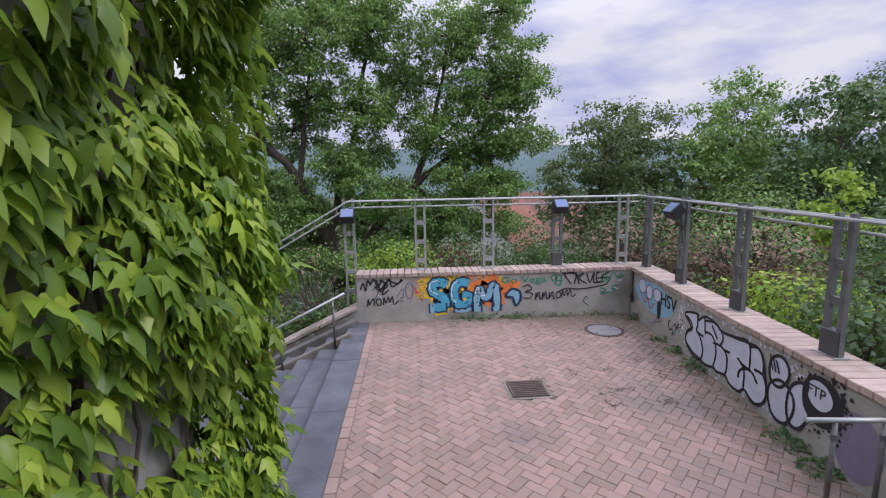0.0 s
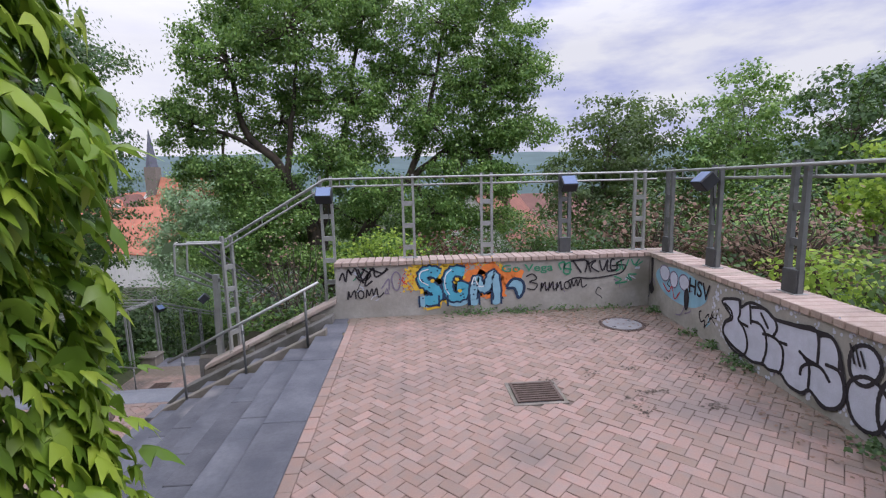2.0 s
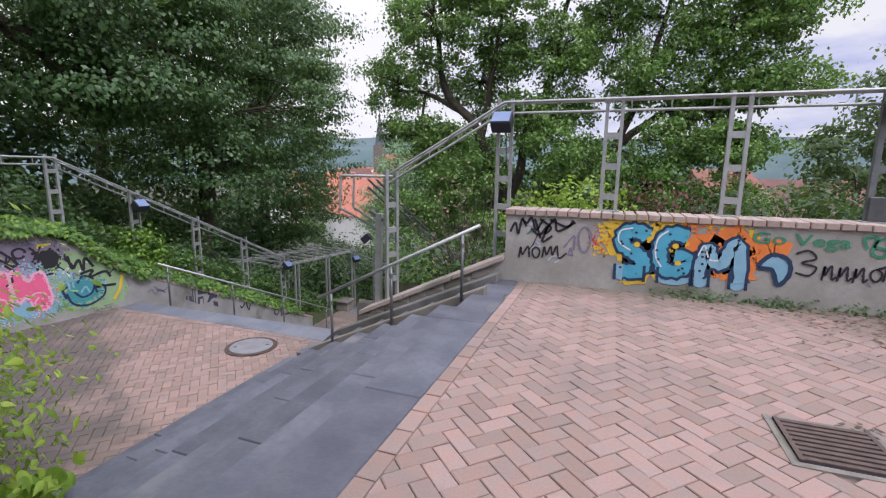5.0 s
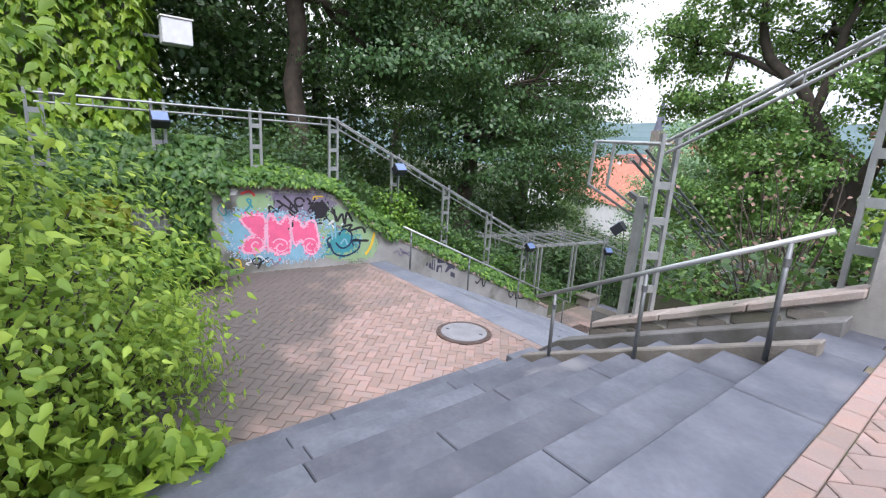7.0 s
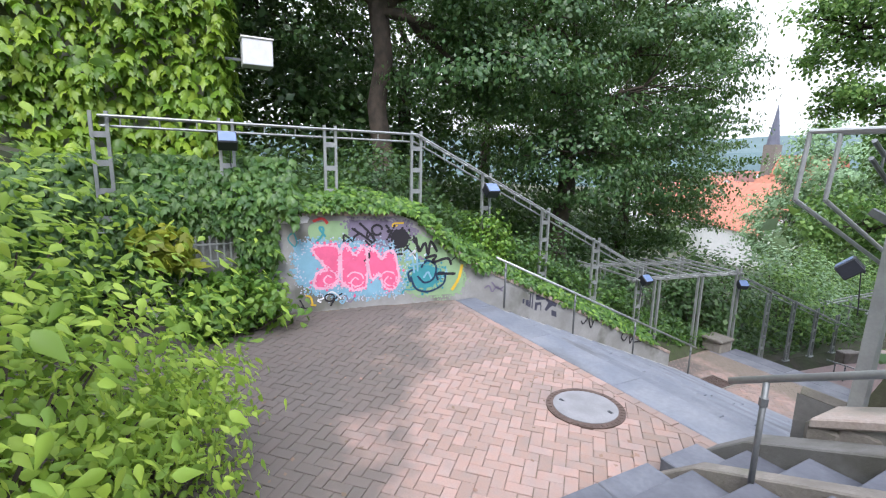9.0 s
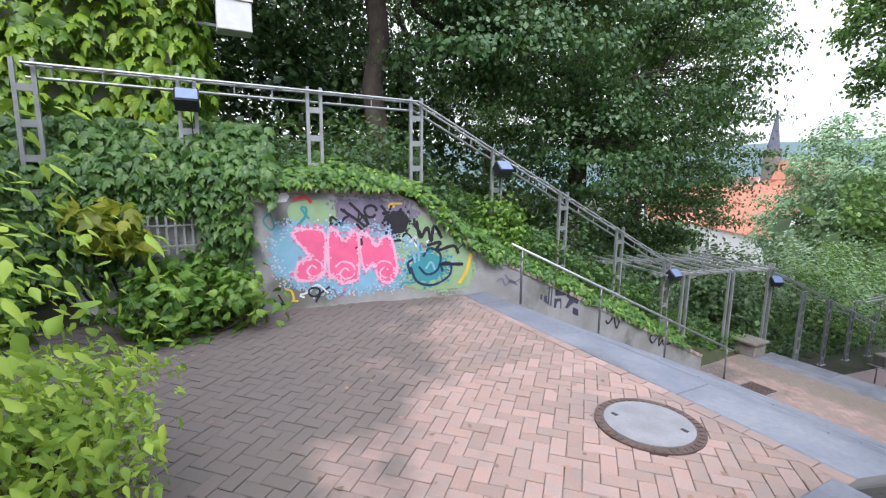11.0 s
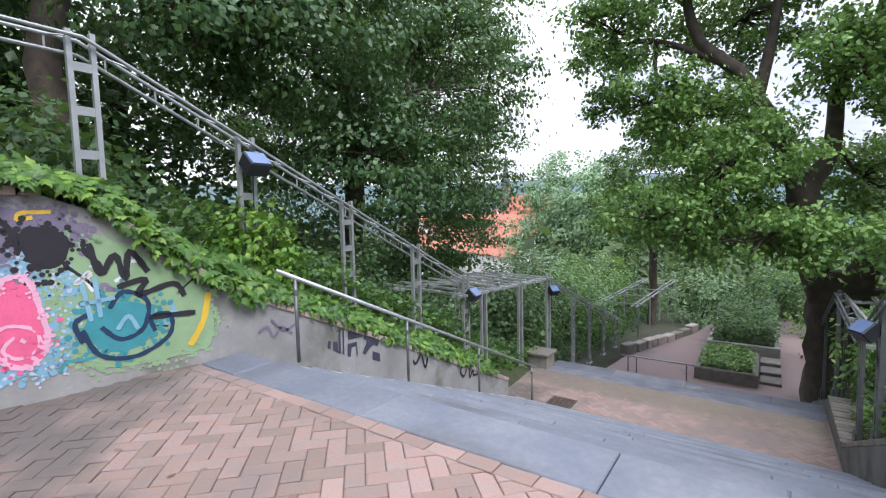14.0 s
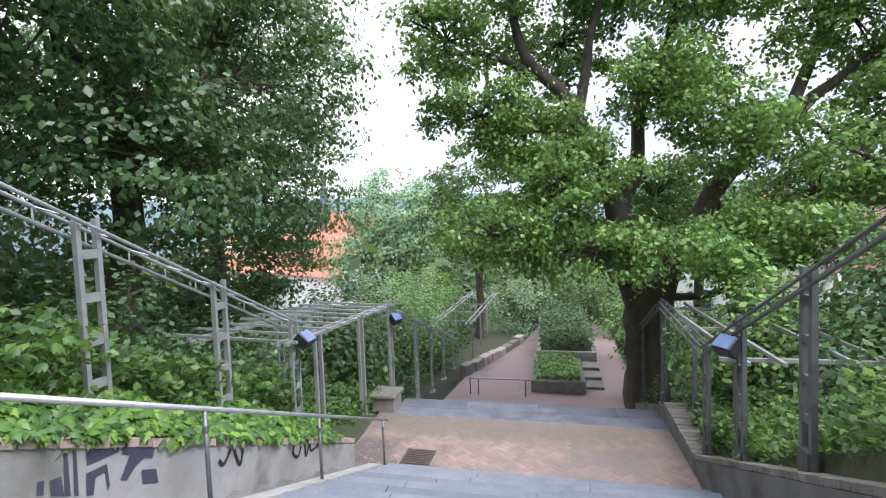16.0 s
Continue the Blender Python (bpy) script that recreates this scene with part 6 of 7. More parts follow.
shrub((0.3, 9.75, 0.75), (0.75, 0.25, 0.45), 900, 0.07, M_REDLEAF, "dark red barberry shrub behind the parapet", 90)
shrub((-2.6, 10.4, 0.2), (0.9, 0.7, 1.1), 500, 0.06, M_DRY, "bare twiggy bush behind the rail", 91, clumps=60)
shrub((4.3, 10.0, 1.1), (1.2, 0.5, 0.7), 900, 0.09, M_DRY, "withered brown shrub beyond the wall corner", 92, clumps=70)
shrub((5.6, 8.3, 1.1), (1.1, 1.0, 0.75), 1000, 0.08, M_DRY, "withered brown shrub on the bank", 93, clumps=60)
shrub((1.6, 9.9, 0.8), (0.9, 0.35, 0.35), 1100, 0.08, M_HERB, "weedy green growth behind the parapet", 94)
shrub((-0.9, 9.9, 0.7), (0.8, 0.4, 0.5), 1300, 0.08, M_BUSH, "weedy green growth behind the parapet", 95)
shrub((2.9, 9.9, 0.7), (0.8, 0.4, 0.4), 1100, 0.08, M_HERB, "weedy green growth behind the parapet", 96)
for i, (x, y) in enumerate([(4.9, 6.6), (4.6, 5.2), (5.4, 4.2), (4.5, 3.6), (6.6, 5.6), (7.6, 7.2), (8.5, 5.0), (6.0, 9.4)]):
    shrub((x, y, 0.75 + 0.05 * (i % 3)), (0.75, 0.75, 0.42), 1300, 0.085, (M_BUSH, M_HERB)[i % 2], "dense green undergrowth on the bank", 100 + i)


def brush_pile(x, y, z, rx, ry, h, n, seed):
    """Cut branches thrown on a heap: long thin sticks lying across one another."""
    rnd = random.Random(seed)
    t = thing("brush_pile", (x, y, z), "heap of dry brown cut branches on the bank", "brush pile", "heaps of cut branches")
    bm = bmesh.new()
    for k in range(n):
        a, b = rnd.uniform(0, 2 * math.pi), rnd.random() ** 0.5
        p = Vector((rx * b * math.cos(a), ry * b * math.sin(a), rnd.uniform(0.02, h * (1.1 - b))))
        turn, lift, L = rnd.uniform(0, 2 * math.pi), rnd.uniform(-0.15, 0.55), rnd.uniform(0.4, 1.1)
        q = p + Vector((math.cos(turn) * math.cos(lift), math.sin(turn) * math.cos(lift), math.sin(lift))) * L
        q.z = max(q.z, 0.02)
        limb(bm, bent(p, q, rnd, 3, 0.06), [0.014, 0.011, 0.008, 0.004], 4)
    part("branchwork", bm, M_DRY, t)


for i, (x, y, z, rx, ry, h, n) in enumerate([(4.9, 9.7, 0.25, 1.0, 0.6, 1.15, 260), (6.2, 9.0, 0.25, 1.1, 0.7, 1.1, 280), (5.2, 7.9, 0.30, 0.7, 0.7, 0.85, 180), (7.4, 8.0, 0.25, 0.8, 0.7, 0.9, 160)]):
    brush_pile(x, y, z, rx, ry, h, n, 300 + i)


def cover(name, pts_fn, n, leaf, material, label, seed, lobed=False, droop=0.3, creeper=False):
    """A sheet of leaves laid over a surface; pts_fn(rng, n) gives places and facings."""
    rng = np.random.default_rng(seed)
    pos, nrm = pts_fn(rng, n)
    ob = leaf_mesh(name, pos, nrm, leaf, material, rng=rng, lobed=lobed, droop=droop, creeper=creeper)
    tagged(ob, label, "creeper" if lobed or creeper else "plants", kind="stuff")
    return ob


def slope_cover(x0, y0, x1, y1, h, offset=0.0):
    def fn(rng, n):
        x, y = rng.uniform(x0, x1, n), rng.uniform(y0, y1, n)
        g = np.array([ground_z(a, b) for a, b in zip(x, y)])
        lump = np.array([0.5 + noise.noise((a * 1.1, b * 1.1, 7)) for a, b in zip(x, y)])
        z = g + offset + rng.random(n) ** 0.7 * h * (0.35 + lump)
        return np.stack([x, y, z], 1), np.tile([0.0, 0.0, 1.0], (n, 1)) + rng.normal(0, 0.4, (n, 3))
    return fn


cover("undergrowth", slope_cover(-18, 5.5, -9.7, 21, 0.75), 26000, 0.11, M_HERB, "dense weeds and seedlings covering the slope", 1)
cover("undergrowth", slope_cover(-14, 21, -9.7, 45, 0.8), 9000, 0.17, M_HERB, "dense weeds covering the lower slope", 2)
cover("undergrowth", slope_cover(-3.7, 9.2, 12, 22, 0.9), 26000, 0.12, M_HERB, "dense weeds behind the parapet wall", 3)
cover("undergrowth", slope_cover(-3.78, 9.7, -2.3, 17, 0.7, -0.1), 9000, 0.085, M_OAK, "bright weeds crowding the steel posts", 6)
cover("undergrowth", slope_cover(-11.2, 9.2, -9.5, 17.5, 0.7), 6500, 0.09, M_IVYDARK, "bright weeds behind the sloping wall", 7)
cover("undergrowth", slope_cover(3.9, 1, 14, 9.6, 0.6), 16000, 0.09, M_HERB, "dense weeds on the bank beside the parapet", 4)
cover("undergrowth", slope_cover(-3.2, 22, 30, 45, 1.4), 14000, 0.25, M_HERB, "dense garden plants below the terrace", 5)


def box_leaves(x0, y0, z0, x1, y1, z1, face):
    def fn(rng, n):
        p = np.stack([rng.uniform(x0, x1, n), rng.uniform(y0, y1, n), rng.uniform(z0, z1, n)], 1)
        return p, np.tile(np.array(face, float), (n, 1))
    return fn


def wavy_wall(x, y0, y1, z0, z1, depth, face, gaps=0.0):
    """Leaves hung on an upright face at x, in swelling masses."""
    def fn(rng, n):
        y, z = rng.uniform(y0, y1, n), rng.uniform(z0, z1, n)
        s = np.array([noise.noise((a * 1.3, b * 0.9, 2)) for a, b in zip(y, z)])
        keep = s > -0.5 + gaps
        y, z, s = y[keep], z[keep], s[keep]
        out = rng.random(len(y)) ** 0.5 * depth * (0.45 + np.clip(s + 0.35, 0, 1))
        p = np.stack([x + face * out, y, z], 1)
        return p, np.tile([face * 1.0, 0.0, 0.55], (len(y), 1))
    return fn


def swags(x, y0, y1, z0, z1, depth):
    """Leaves hung like roof shingles on swelling swags, with shaded hollows under each swag."""
    def fn(rng, n):
        y, z = rng.uniform(y0, y1, n), rng.uniform(z0, z1, n)
        big = np.array([noise.noise((a * 0.9, b * 1.5, 2)) for a, b in zip(y, z)])
        fine = np.array([noise.noise((a * 2.4, b * 4.0, 6)) for a, b in zip(y, z)])
        keep = (big + 0.55 * fine > -0.29) | (rng.random(n) < 0.12)
        y, z, big, fine = y[keep], z[keep], big[keep], fine[keep]
        out = depth * np.clip(0.25 + 0.8 * (big + 0.2) + 0.45 * fine, 0.04, 1.0) * rng.uniform(0.75, 1.0, len(y))
        turn = np.clip((y - (y1 - 0.45)) / 0.45, 0, 1)
        p = np.stack([x + out * (1 - 0.25 * turn), y, z], 1)
        return p, np.stack([1.0 - 0.6 * turn, 0.15 + 0.9 * turn, np.full(len(y), 0.55)], 1)
    return fn


cover("creeper", swags(-1.60, -1.0, 3.02, -0.2, 5.3, 0.56), 16500, 0.076, M_CREEPER, "bright Virginia creeper hanging in layers on the wall", 11, droop=0.85, creeper=True)
cover("creeper", box_leaves(-1.75, 2.50, -0.6, -1.28, 3.0, 5.2, (0.7, 0.7, 0.7)), 2100, 0.080, M_CREEPER, "bright Virginia creeper turning the wall's corner", 12, droop=0.85, creeper=True)
cover("creeper", box_leaves(-6.5, 2.58, -1.2, -1.6, 3.0, 5.3, (0, 1, 0.8)), 6000, 0.11, M_IVY, "yellow-green creeper over the house's end wall", 13, lobed=True, droop=0.75)
cover("creeper", wavy_wall(-12.68, -4.0, 5.6, 0.0, 8.4, 0.45, 1, -0.45), 9500, 0.19, M_IVY, "yellow-green creeper over the far house", 14, lobed=True, droop=0.7)
cover("creeper", box_leaves(-16, 5.5, 0.2, -12.4, 5.85, 8.4, (0, 1, 0.5)), 1800, 0.20, M_IVY, "yellow-green creeper round the far house's corner", 15, lobed=True, droop=0.7)


def ivy_mound(rng, n):
    y = rng.uniform(2.6, 6.3, n)
    z = rng.uniform(-0.95, 1.05, n)
    edge = (y < 6.0) | (z > 0.3 - (y - 6.0) * 0.9)
    hole = (abs(y - 5.15) < 0.30) & (abs(z + 0.28) < 0.26)
    low = (z < -0.5) & (rng.random(n) < 0.75)
    k = edge & ~hole & ~low
    y, z = y[k], z[k]
    s = np.array([noise.noise((a * 1.5, b * 1.5, 4)) for a, b in zip(y, z)])
    x = -9.05 - 0.13 * (9.05 - y) + 0.02 + rng.random(len(y)) * 0.16 * (1 + s) - np.clip(z - 0.45, 0, 1) * 0.7
    return np.stack([x, y, z], 1), np.tile([1.0, 0, 0.6], (len(y), 1))


cover("ivy", ivy_mound, 5200, 0.105, M_IVYDARK, "thick dark ivy draped over the retaining wall", 16, lobed=True, droop=0.6)


def ivy_head(rng, n):
    y = rng.uniform(5.5, 14.3, n)
    top = np.array([curve_at(v, prof + [(9.4, -0.83), (14.85, -3.40)]) for v in y])
    back = rng.random(n)
    lump = np.array([0.5 + noise.noise((v * 1.2, 3, 9)) for v in y])
    x = np.where(y < 9.05, -9.05 - 0.13 * (9.05 - y), -9.05) + np.where(y < 9.4, 0.10, 0.03) - back * 0.95
    hang = np.where(back < 0.16, rng.random(n) * np.where(y > 9.4, 0.09, 0.30) * lump, 0)
    hang = np.where((y > 6.2) & (y < 8.0), hang * 0.15, hang)
    z = top + 0.09 + 0.38 * np.sqrt(back) * (0.5 + lump) * rng.random(n) ** 0.5 - hang
    return np.stack([x, y, z], 1), np.tile([0.7, 0, 0.9], (n, 1))


cover("ivy", ivy_head, 6500, 0.082, M_IVYDARK, "dark ivy mixed into the wall head creeper", 27, lobed=True, droop=0.5)
cover("ivy", ivy_head, 4200, 0.085, M_VINE, "leafy creeper spilling over the sloping wall head", 17, lobed=True, droop=0.5)
shrub((-9.62, 9.85, -0.45), (0.28, 0.36, 0.58), 1300, 0.065, M_VINE, "creeper climbing in a column round a rail post", 18, lobed=True, clumps=34, droop=0.5)
shrub((-9.6, 10.7, -1.05), (0.3, 0.4, 0.35), 500, 0.07, M_IVYDARK, "ivy tuft hanging over the sloping wall", 19, lobed=True, clumps=20, droop=0.5)
cover("weeds", lambda r, n: (np.stack([np.clip(r.choice([0.5, 0.8, 1.3, 1.5, 2.2, 2.9], n) + r.normal(0, 0.16, n), -1.2, 3.4), 8.68 - r.random(n) ** 2 * 0.2, r.random(n) ** 2 * 0.10], 1), np.tile([0, -0.4, 1.0], (n, 1))), 520, 0.045, M_HERB, "small weeds along the foot of the parapet", 19)


def right_weeds(rng, n):
    y = rng.uniform(3.6, 8.4, n)
    keep = np.array([noise.noise((v * 2.2, 0, 5)) for v in y]) > 0.02
    y = y[keep]
    x = np.array([right_wall_x(v) for v in y]) - 0.01 - rng.random(len(y)) ** 2 * 0.24
    return np.stack([x, y, rng.random(len(y)) * 0.09], 1), np.tile([-0.4, 0, 1.0], (len(y), 1))


cover("weeds", right_weeds, 1500, 0.05, M_HERB, "grass and weeds along the parapet's foot", 20)
cover("leaf_litter", lambda r, n: (np.stack([r.normal(2.3, 0.75, n), np.clip(r.normal(8.2, 0.35, n), 7.2, 8.62), r.uniform(0.004, 0.02, n)], 1), np.tile([0, 0, 4.0], (n, 1))), 420, 0.05, M_DRY, "dry leaf litter round the manhole cover", 21, droop=0.0)
cover("leaf_litter", lambda r, n: (np.stack([r.uniform(-9, -4.5, n), r.uniform(4.5, 8.7, n), np.full(n, ZL + 0.008)], 1), np.tile([0, 0, 6.0], (n, 1))), 120, 0.05, M_DRY, "scattered dry leaves on the lower platform", 22, droop=0.0)
cover("leaf_litter", lambda r, n: ((lambda y: np.stack([3.17 + 0.092 * (y - 3.9) - 0.05 - r.random(n) ** 1.6 * 0.55, y, r.uniform(0.004, 0.02, n)], 1))(r.uniform(3.6, 8.5, n)), np.tile([0, 0, 4.0], (n, 1))), 420, 0.04, M_DRY, "dry leaves and crumbs along the parapet's foot", 26, droop=0.0)
cover("leaf_debris", lambda r, n: (np.stack([np.repeat(r.uniform(0.9, 3.0, n // 14), 14) + r.normal(0, 0.05, n // 14 * 14), np.repeat(r.uniform(5.2, 8.0, n // 14), 14) + r.normal(0, 0.04, n // 14 * 14), r.uniform(0.004, 0.02, n // 14 * 14)], 1), np.tile([0, 0, 3.0], (n // 14 * 14, 1))), 168, 0.035, M_BARK, "dark clumps of rotting leaves on the terrace", 24, droop=0.0)
cover("planting", box_leaves(-6.5, 22.3, ZP + 0.36, -5.1, 24.6, ZP + 0.62, (0, 0, 1)), 1500, 0.11, M_OAK, "low green planting in the planter", 23)


cover("planting", box_leaves(-6.4, 24.8, ZP + 0.57, -4.5, 31.0, ZP + 1.25, (0, 0, 1)), 4200, 0.14, M_HERB, "tall grassy planting in the raised planter", 25)


def thicket(rng, n):
    c = rng.uniform([-26, -3, 0], [-17.0, 26, 1], (n // 70, 3))
    p = np.repeat(c, 70, 0)
    p[:, 2] = np.array([slope_z(v) for v in p[:, 1]]) + np.repeat(rng.uniform(0.2, 1.0, n // 70), 70) * np.where(p[:, 1] < 14, 6.8, 3.6)
    p = p + rng.normal(0, 0.7, p.shape)
    return p, np.tile([0.7, 0, 0.7], (len(p), 1)) + rng.normal(0, 0.3, p.shape)


cover("thicket", thicket, 56000, 0.24, M_MAPLE, "dark woodland thicket closing the hillside", 30)


def creeper_stems():
    rnd = random.Random(77)
    t = thing("creeper_stem", (0, 0, 0), "bare woody creeper stems clinging to the wall", "creeper")
    for k in range(16):
        y, z = rnd.uniform(0.4, 2.6), rnd.uniform(0.2, 1.2)
        pts = [(-1.59, y, z)]
        while pts[-1][2] < 4.7:
            p = pts[-1]
            pts.append((-1.60 + rnd.uniform(0.0, 0.05), p[1] + rnd.uniform(-0.22, 0.26), p[2] + rnd.uniform(0.3, 0.6)))
        bm = bmesh.new()
        limb(bm, pts, [0.011 - 0.007 * i / len(pts) for i in range(len(pts))], 5)
        part("stem", bm, M_BARK, t)


creeper_stems()

# ---- town and distance ----
def house(x, y, z, w, d, h, roof_h, turn, wall_mat, roof_mat, label, floors=2):
    """A gabled house with window panes and a chimney."""
    t = thing("house", pose(x, y, z, 0, 0, turn), label, "house", "houses of the town")
    part("wall", prism([(-w / 2, -3), (w / 2, -3), (w / 2, h), (0, h + roof_h), (-w / 2, h)], "y", -d / 2, d / 2), wall_mat, t)
    for s in (-1, 1):
        bm = bmesh.new()
        n = 1
        for k in range(n):
            a, b = k / n, (k + 1) / n
            x0, x1 = s * (w / 2 + 0.4) * (1 - a), s * (w / 2 + 0.4) * (1 - b)
            z0, z1 = h - 0.35 + (roof_h + 0.45) * a, h - 0.35 + (roof_h + 0.45) * b
            v = [bm.verts.new(p) for p in ((x0, -d / 2 - 0.3, z0 + 0.10), (x0, d / 2 + 0.3, z0 + 0.10), (x1, d / 2 + 0.3, z1 + 0.04), (x1, -d / 2 - 0.3, z1 + 0.04))]
            u = [bm.verts.new(q.co - Vector((0, 0, 0.12))) for q in v]
            bm.faces.new(v); bm.faces.new(u[::-1])
            for i in range(4):
                bm.faces.new((v[i], u[i], u[(i + 1) % 4], v[(i + 1) % 4]))
        bmesh.ops.recalc_face_normals(bm, faces=bm.faces)
        part("roof", bm, roof_mat, t)
    part("chimney", B(w * 0.12, -0.4, h + roof_h * 0.5, w * 0.12 + 0.6, 0.3, h + roof_h + 0.7), M_ROOFDARK, t)
    for f in range(floors):
        for k in range(3):
            u = (k - 1) * w * 0.28
            win = part("window", B(u - 0.55, -d / 2 - 0.04, 0.7 + f * 2.7, u + 0.55, -d / 2 + 0.05, 2.1 + f * 2.7), M_WHITE, t)
            part("pane", B(u - 0.45, -d / 2 - 0.06, 0.8 + f * 2.7, u + 0.45, -d / 2 - 0.03, 2.0 + f * 2.7), M_GLASSDARK, win)
    return t


house(6.6, 40, -9.0, 7.0, 9, 6.2, 4.2, -32, M_PLASTER, M_ROOFMID, "white house with a steep red tiled roof")
house(14.5, 46, -9.5, 9, 10, 6.0, 4.2, 85, M_PLASTER, M_ROOFDARK, "white house with a brown tiled roof")
house(-37, 72, -12.2, 11, 17, 6, 5.5, 60, M_PLASTER, M_ROOF, "house with a bright red tiled roof among trees")
rt = random.Random(12)
for k in range(34):
    y = rt.uniform(85, 230)
    x = -y * rt.uniform(0.30, 0.80)
    house(x, y, slope_z(y) + 1.0 + 0.045 * (y - 85), rt.uniform(8, 12), rt.uniform(10, 16), rt.uniform(5, 7.5), rt.uniform(3.5, 5.5), rt.uniform(0, 180), M_PLASTER, M_ROOF if rt.random() < 0.8 else M_ROOFDARK, "small town house with a red tiled roof")
for k in range(9):
    y = rt.uniform(75, 160)
    x = y * rt.uniform(0.12, 0.42)
    house(x, y, slope_z(y) - 1.0 + 0.03 * (y - 75), rt.uniform(8, 12), rt.uniform(10, 14), rt.uniform(5, 7), rt.uniform(3.5, 5), rt.uniform(0, 180), M_PLASTER, M_ROOF if rt.random() < 0.7 else M_ROOFDARK, "small town house with a red tiled roof")
CH = thing("church_tower", (-104.3, 200, -8), "distant church tower with a slim pointed spire", "church")
part("tower", B(-2.2, -2.2, -6, 2.2, 2.2, 19), M_STONE, CH)
bm = bmesh.new()
bmesh.ops.create_cone(bm, cap_ends=True, segments=8, radius1=2.3, radius2=0.1, depth=15)
bmesh.ops.translate(bm, verts=bm.verts, vec=(0, 0, 26.5))
part("spire", bm, M_SPIRE, CH)
part("nave", prism([(-5, -6), (5, -6), (5, 8), (0, 15), (-5, 8)], "x", 3, 24), M_ROOF, CH)


def far_trees(seed, n, near, far, spread, label):
    rng = np.random.default_rng(seed)
    c = []
    for k in range(n):
        y = rng.uniform(near, far); x = y * rng.uniform(*spread)
        r = rng.uniform(2.2, 4.2)
        m = 150
        d = rng.normal(0, 1, (m, 3)); d /= np.linalg.norm(d, axis=1)[:, None]
        c.append(np.array([x, y, slope_z(y) + 0.035 * (y - near) + r * 0.6]) + d * np.array([r, r, r * 1.1]) * rng.random((m, 1)) ** 0.3)
    p = np.concatenate(c)
    ob = leaf_mesh("far_woods", p, np.tile([0, -0.6, 0.8], (len(p), 1)), 1.3, M_FARLEAF, rng=rng)
    tagged(ob, label, "trees", kind="stuff")


far_trees(3, 190, 60, 240, (-0.85, 0.75), "tree crowns between the roofs of the town")
far_trees(4, 60, 38, 62, (-0.42, 0.9), "tree crowns in the gardens below")


def hills():
    verts, faces = [], []
    n = 160
    for k in range(n + 1):
        a = 2 * math.pi * k / n
        top = 58 + 26 * noise.noise((math.cos(a) * 2.2, math.sin(a) * 2.2, 0)) + 7 * noise.noise((math.cos(a) * 14, math.sin(a) * 14, 2)) + 2.5 * noise.noise((a * 60, 0, 2))
        for r, z in ((620, -30), (760, top * 0.45), (950, top), (1300, -60)):
            verts.append((math.cos(a) * r, math.sin(a) * r, z))
    for k in range(n):
        for j in range(3):
            i = k * 4 + j
            faces.append((i, i + 1, i + 5, i + 4))
    tagged(raw("backdrop", verts, faces, M_HILL), "wooded hills along the horizon, haze painted into their colour", "hills", kind="structure")


hills()

# ---- herringbone pavers ----
def clip_poly(poly, x0, y0, x1, y1):
    for axis, lim, sign in ((0, x0, 1), (0, x1, -1), (1, y0, 1), (1, y1, -1)):
        out = []
        for i, p in enumerate(poly):
            q = poly[(i + 1) % len(poly)]
            pin, qin = (p[axis] - lim) * sign >= 0, (q[axis] - lim) * sign >= 0
            if pin:
                out.append(p)
            if pin != qin:
                t = (lim - p[axis]) / (q[axis] - p[axis])
                out.append((lerp(p[0], q[0], t), lerp(p[1], q[1], t)))
        poly = out
        if len(poly) < 3:
            return []
    return poly


def paver_mesh(poly, z, rnd, verts, faces, joint=0.0026, depth=0.016):
    cx, cy = sum(p[0] for p in poly) / len(poly), sum(p[1] for p in poly) / len(poly)
    base, n = len(verts), len(poly)
    tilt = (rnd.uniform(-0.02, 0.02), rnd.uniform(-0.02, 0.02), rnd.uniform(-0.003, 0.002))
    for inset, dz in ((joint, -depth), (joint, -0.004), (joint + 0.006, 0.0)):
        for x, y in poly:
            L = math.hypot(x - cx, y - cy) or 1
            k = max(0.0, 1 - inset * 1.5 / L)
            px, py = cx + (x - cx) * k, cy + (y - cy) * k
            verts.append((px, py, z + dz + tilt[2] + tilt[0] * (px - cx) + tilt[1] * (py - cy)))
    for r in range(2):
        for i in range(n):
            j = (i + 1) % n
            faces.append((base + r * n + i, base + r * n + j, base + (r + 1) * n + j, base + (r + 1) * n + i))
    faces.append(tuple(base + 2 * n + i for i in range(n)))


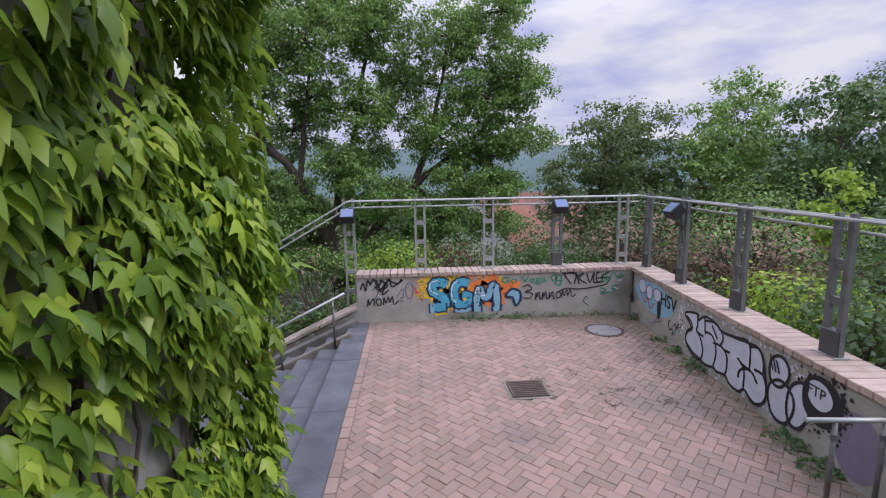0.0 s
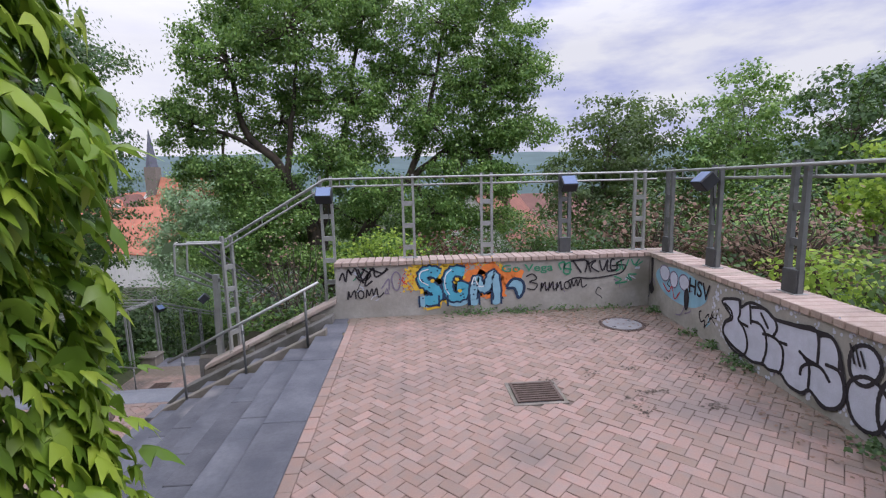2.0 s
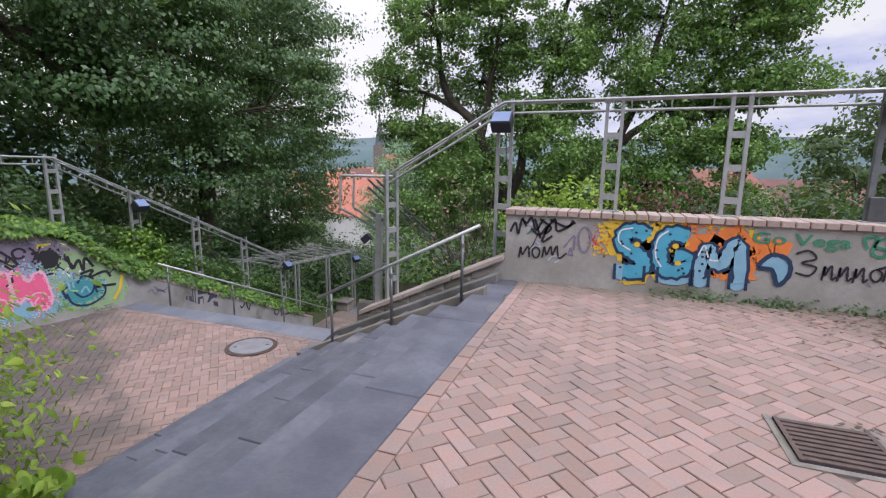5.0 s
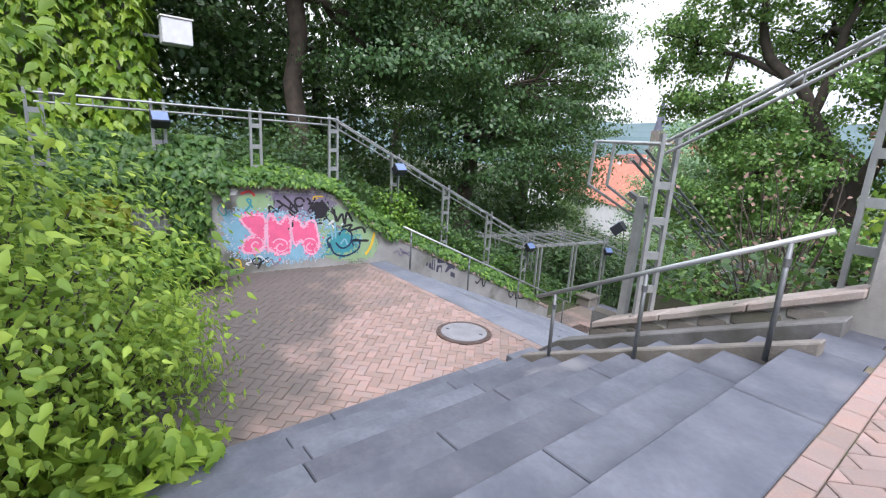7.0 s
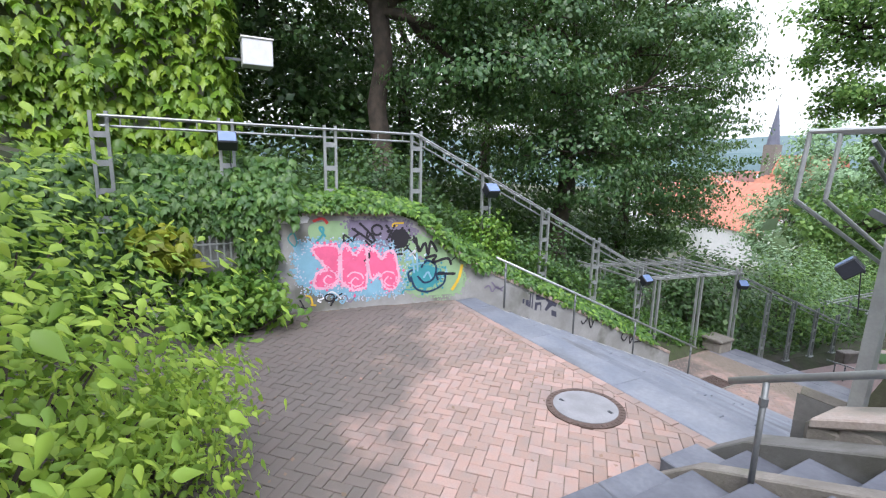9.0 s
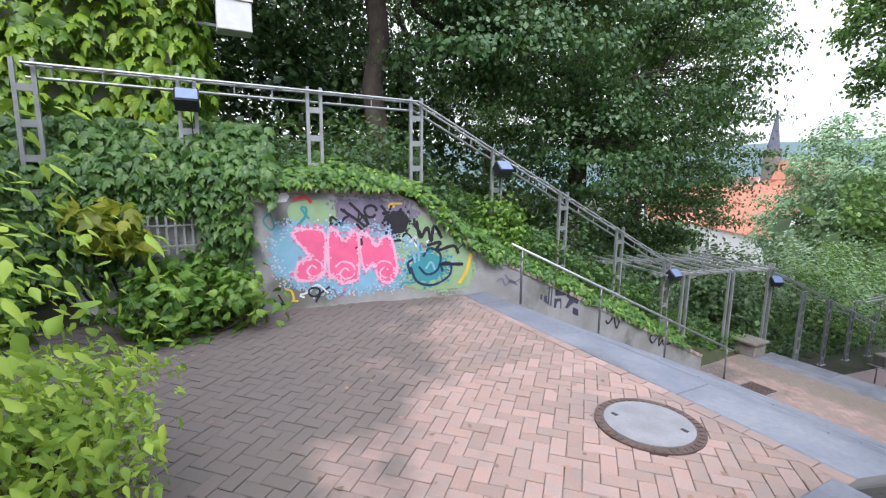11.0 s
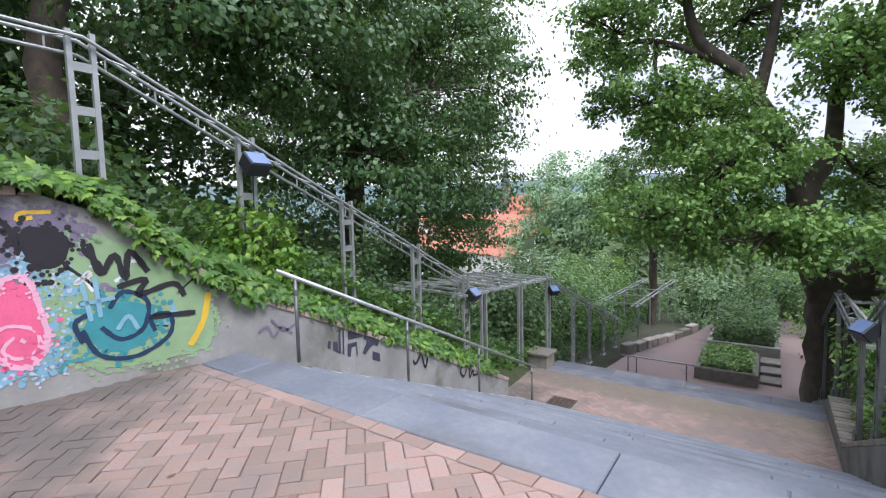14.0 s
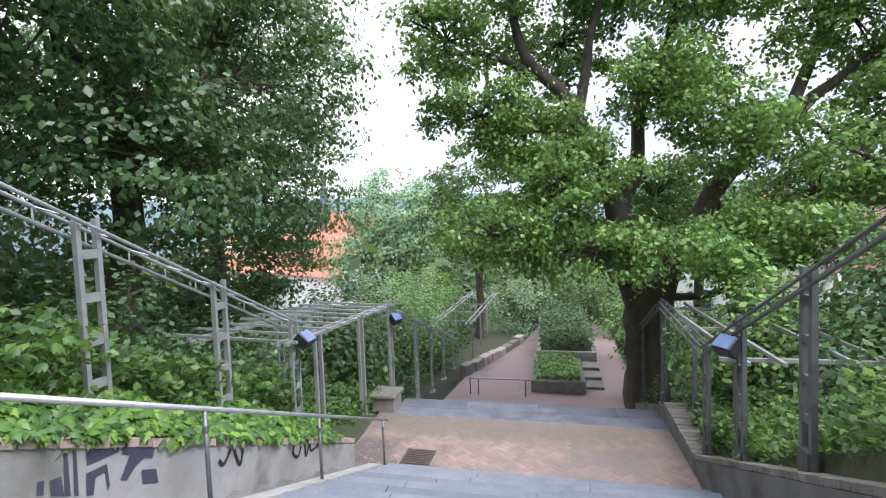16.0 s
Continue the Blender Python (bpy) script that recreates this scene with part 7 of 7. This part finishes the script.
def lay_herringbone(parent, x0, y0, x1, y1, z, near, holes, seed, unit=0.104):
    rnd = random.Random(seed)
    c = math.cos(math.pi / 4)
    verts, faces, singles = [], [], 0
    span = int((abs(x1 - x0) + abs(y1 - y0)) / unit) + 6
    for a in range(-span, span):
        for b in range(-span, span):
            d = (a - b) % 4
            if d == 0:
                cell = [(a, b), (a + 2, b), (a + 2, b + 1), (a, b + 1)]
            elif d == 3:
                cell = [(a, b), (a + 1, b), (a + 1, b + 2), (a, b + 2)]
            else:
                continue
            poly = [((u * c - v * c) * unit + (x0 + x1) / 2, (u * c + v * c) * unit + (y0 + y1) / 2) for u, v in cell]
            if max(p[0] for p in poly) < x0 or min(p[0] for p in poly) > x1 or max(p[1] for p in poly) < y0 or min(p[1] for p in poly) > y1:
                continue
            poly = clip_poly(poly, x0, y0, x1, y1)
            if len(poly) < 3:
                continue
            cx, cy = sum(p[0] for p in poly) / len(poly), sum(p[1] for p in poly) / len(poly)
            if any(h(cx, cy) for h in holes):
                continue
            if near[0] < cx < near[2] and near[1] < cy < near[3] and singles < 300:
                vs, fs = [], []
                paver_mesh(poly, z, rnd, vs, fs)
                raw("brick", vs, fs, M_BRICK, parent)
                singles += 1
            else:
                paver_mesh(poly, z, rnd, verts, faces)
    tagged(raw("bricks_beyond", verts, faces, M_BRICK, parent), kind="stuff")


def border_row(parent, x0, y0, x1, y1, z, seed, along):
    rnd = random.Random(seed)
    n = int(((x1 - x0) if along == "x" else (y1 - y0)) / 0.21)
    for k in range(n):
        if along == "x":
            a, b = lerp(x0, x1, k / n), lerp(x0, x1, (k + 1) / n)
            poly = [(a, y0), (b, y0), (b, y1), (a, y1)]
        else:
            a, b = lerp(y0, y1, k / n), lerp(y0, y1, (k + 1) / n)
            poly = [(x0, a), (x1, a), (x1, b), (x0, b)]
        vs, fs = [], []
        paver_mesh(poly, z, rnd, vs, fs)
        raw("brick", vs, fs, M_BRICK, parent)


def in_circle(x, y, r):
    return lambda a, b: (a - x) ** 2 + (b - y) ** 2 < r * r


def in_box(x0, y0, x1, y1):
    return lambda a, b: x0 < a < x1 and y0 < b < y1


lay_herringbone(floor_upper, EDGE + 0.115, 2.9, 3.6, BACK, 0.0, (EDGE, 3.6, 0.3, 7.0), [in_circle(2.71, 7.76, 0.24), in_box(0.64, 5.53, 1.08, 5.95), lambda a, b: a > right_wall_x(b) + 0.05], 5)
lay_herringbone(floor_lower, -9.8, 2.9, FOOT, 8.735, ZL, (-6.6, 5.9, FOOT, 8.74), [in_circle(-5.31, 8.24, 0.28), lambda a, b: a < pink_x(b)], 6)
border_row(floor_upper, EDGE + 0.004, 2.95, EDGE + 0.113, BACK, 0.0, 7, "y")
border_row(floor_lower, -9.0, 8.737, FOOT, 8.848, ZL, 8, "x")
lay_herringbone(floor_landing, -9.40, 14.88, -3.96, 17.03, ZM, (-9.4, 14.8, -3.9, 16.3), [in_box(-8.40, 15.17, -7.94, 15.63)], 9)
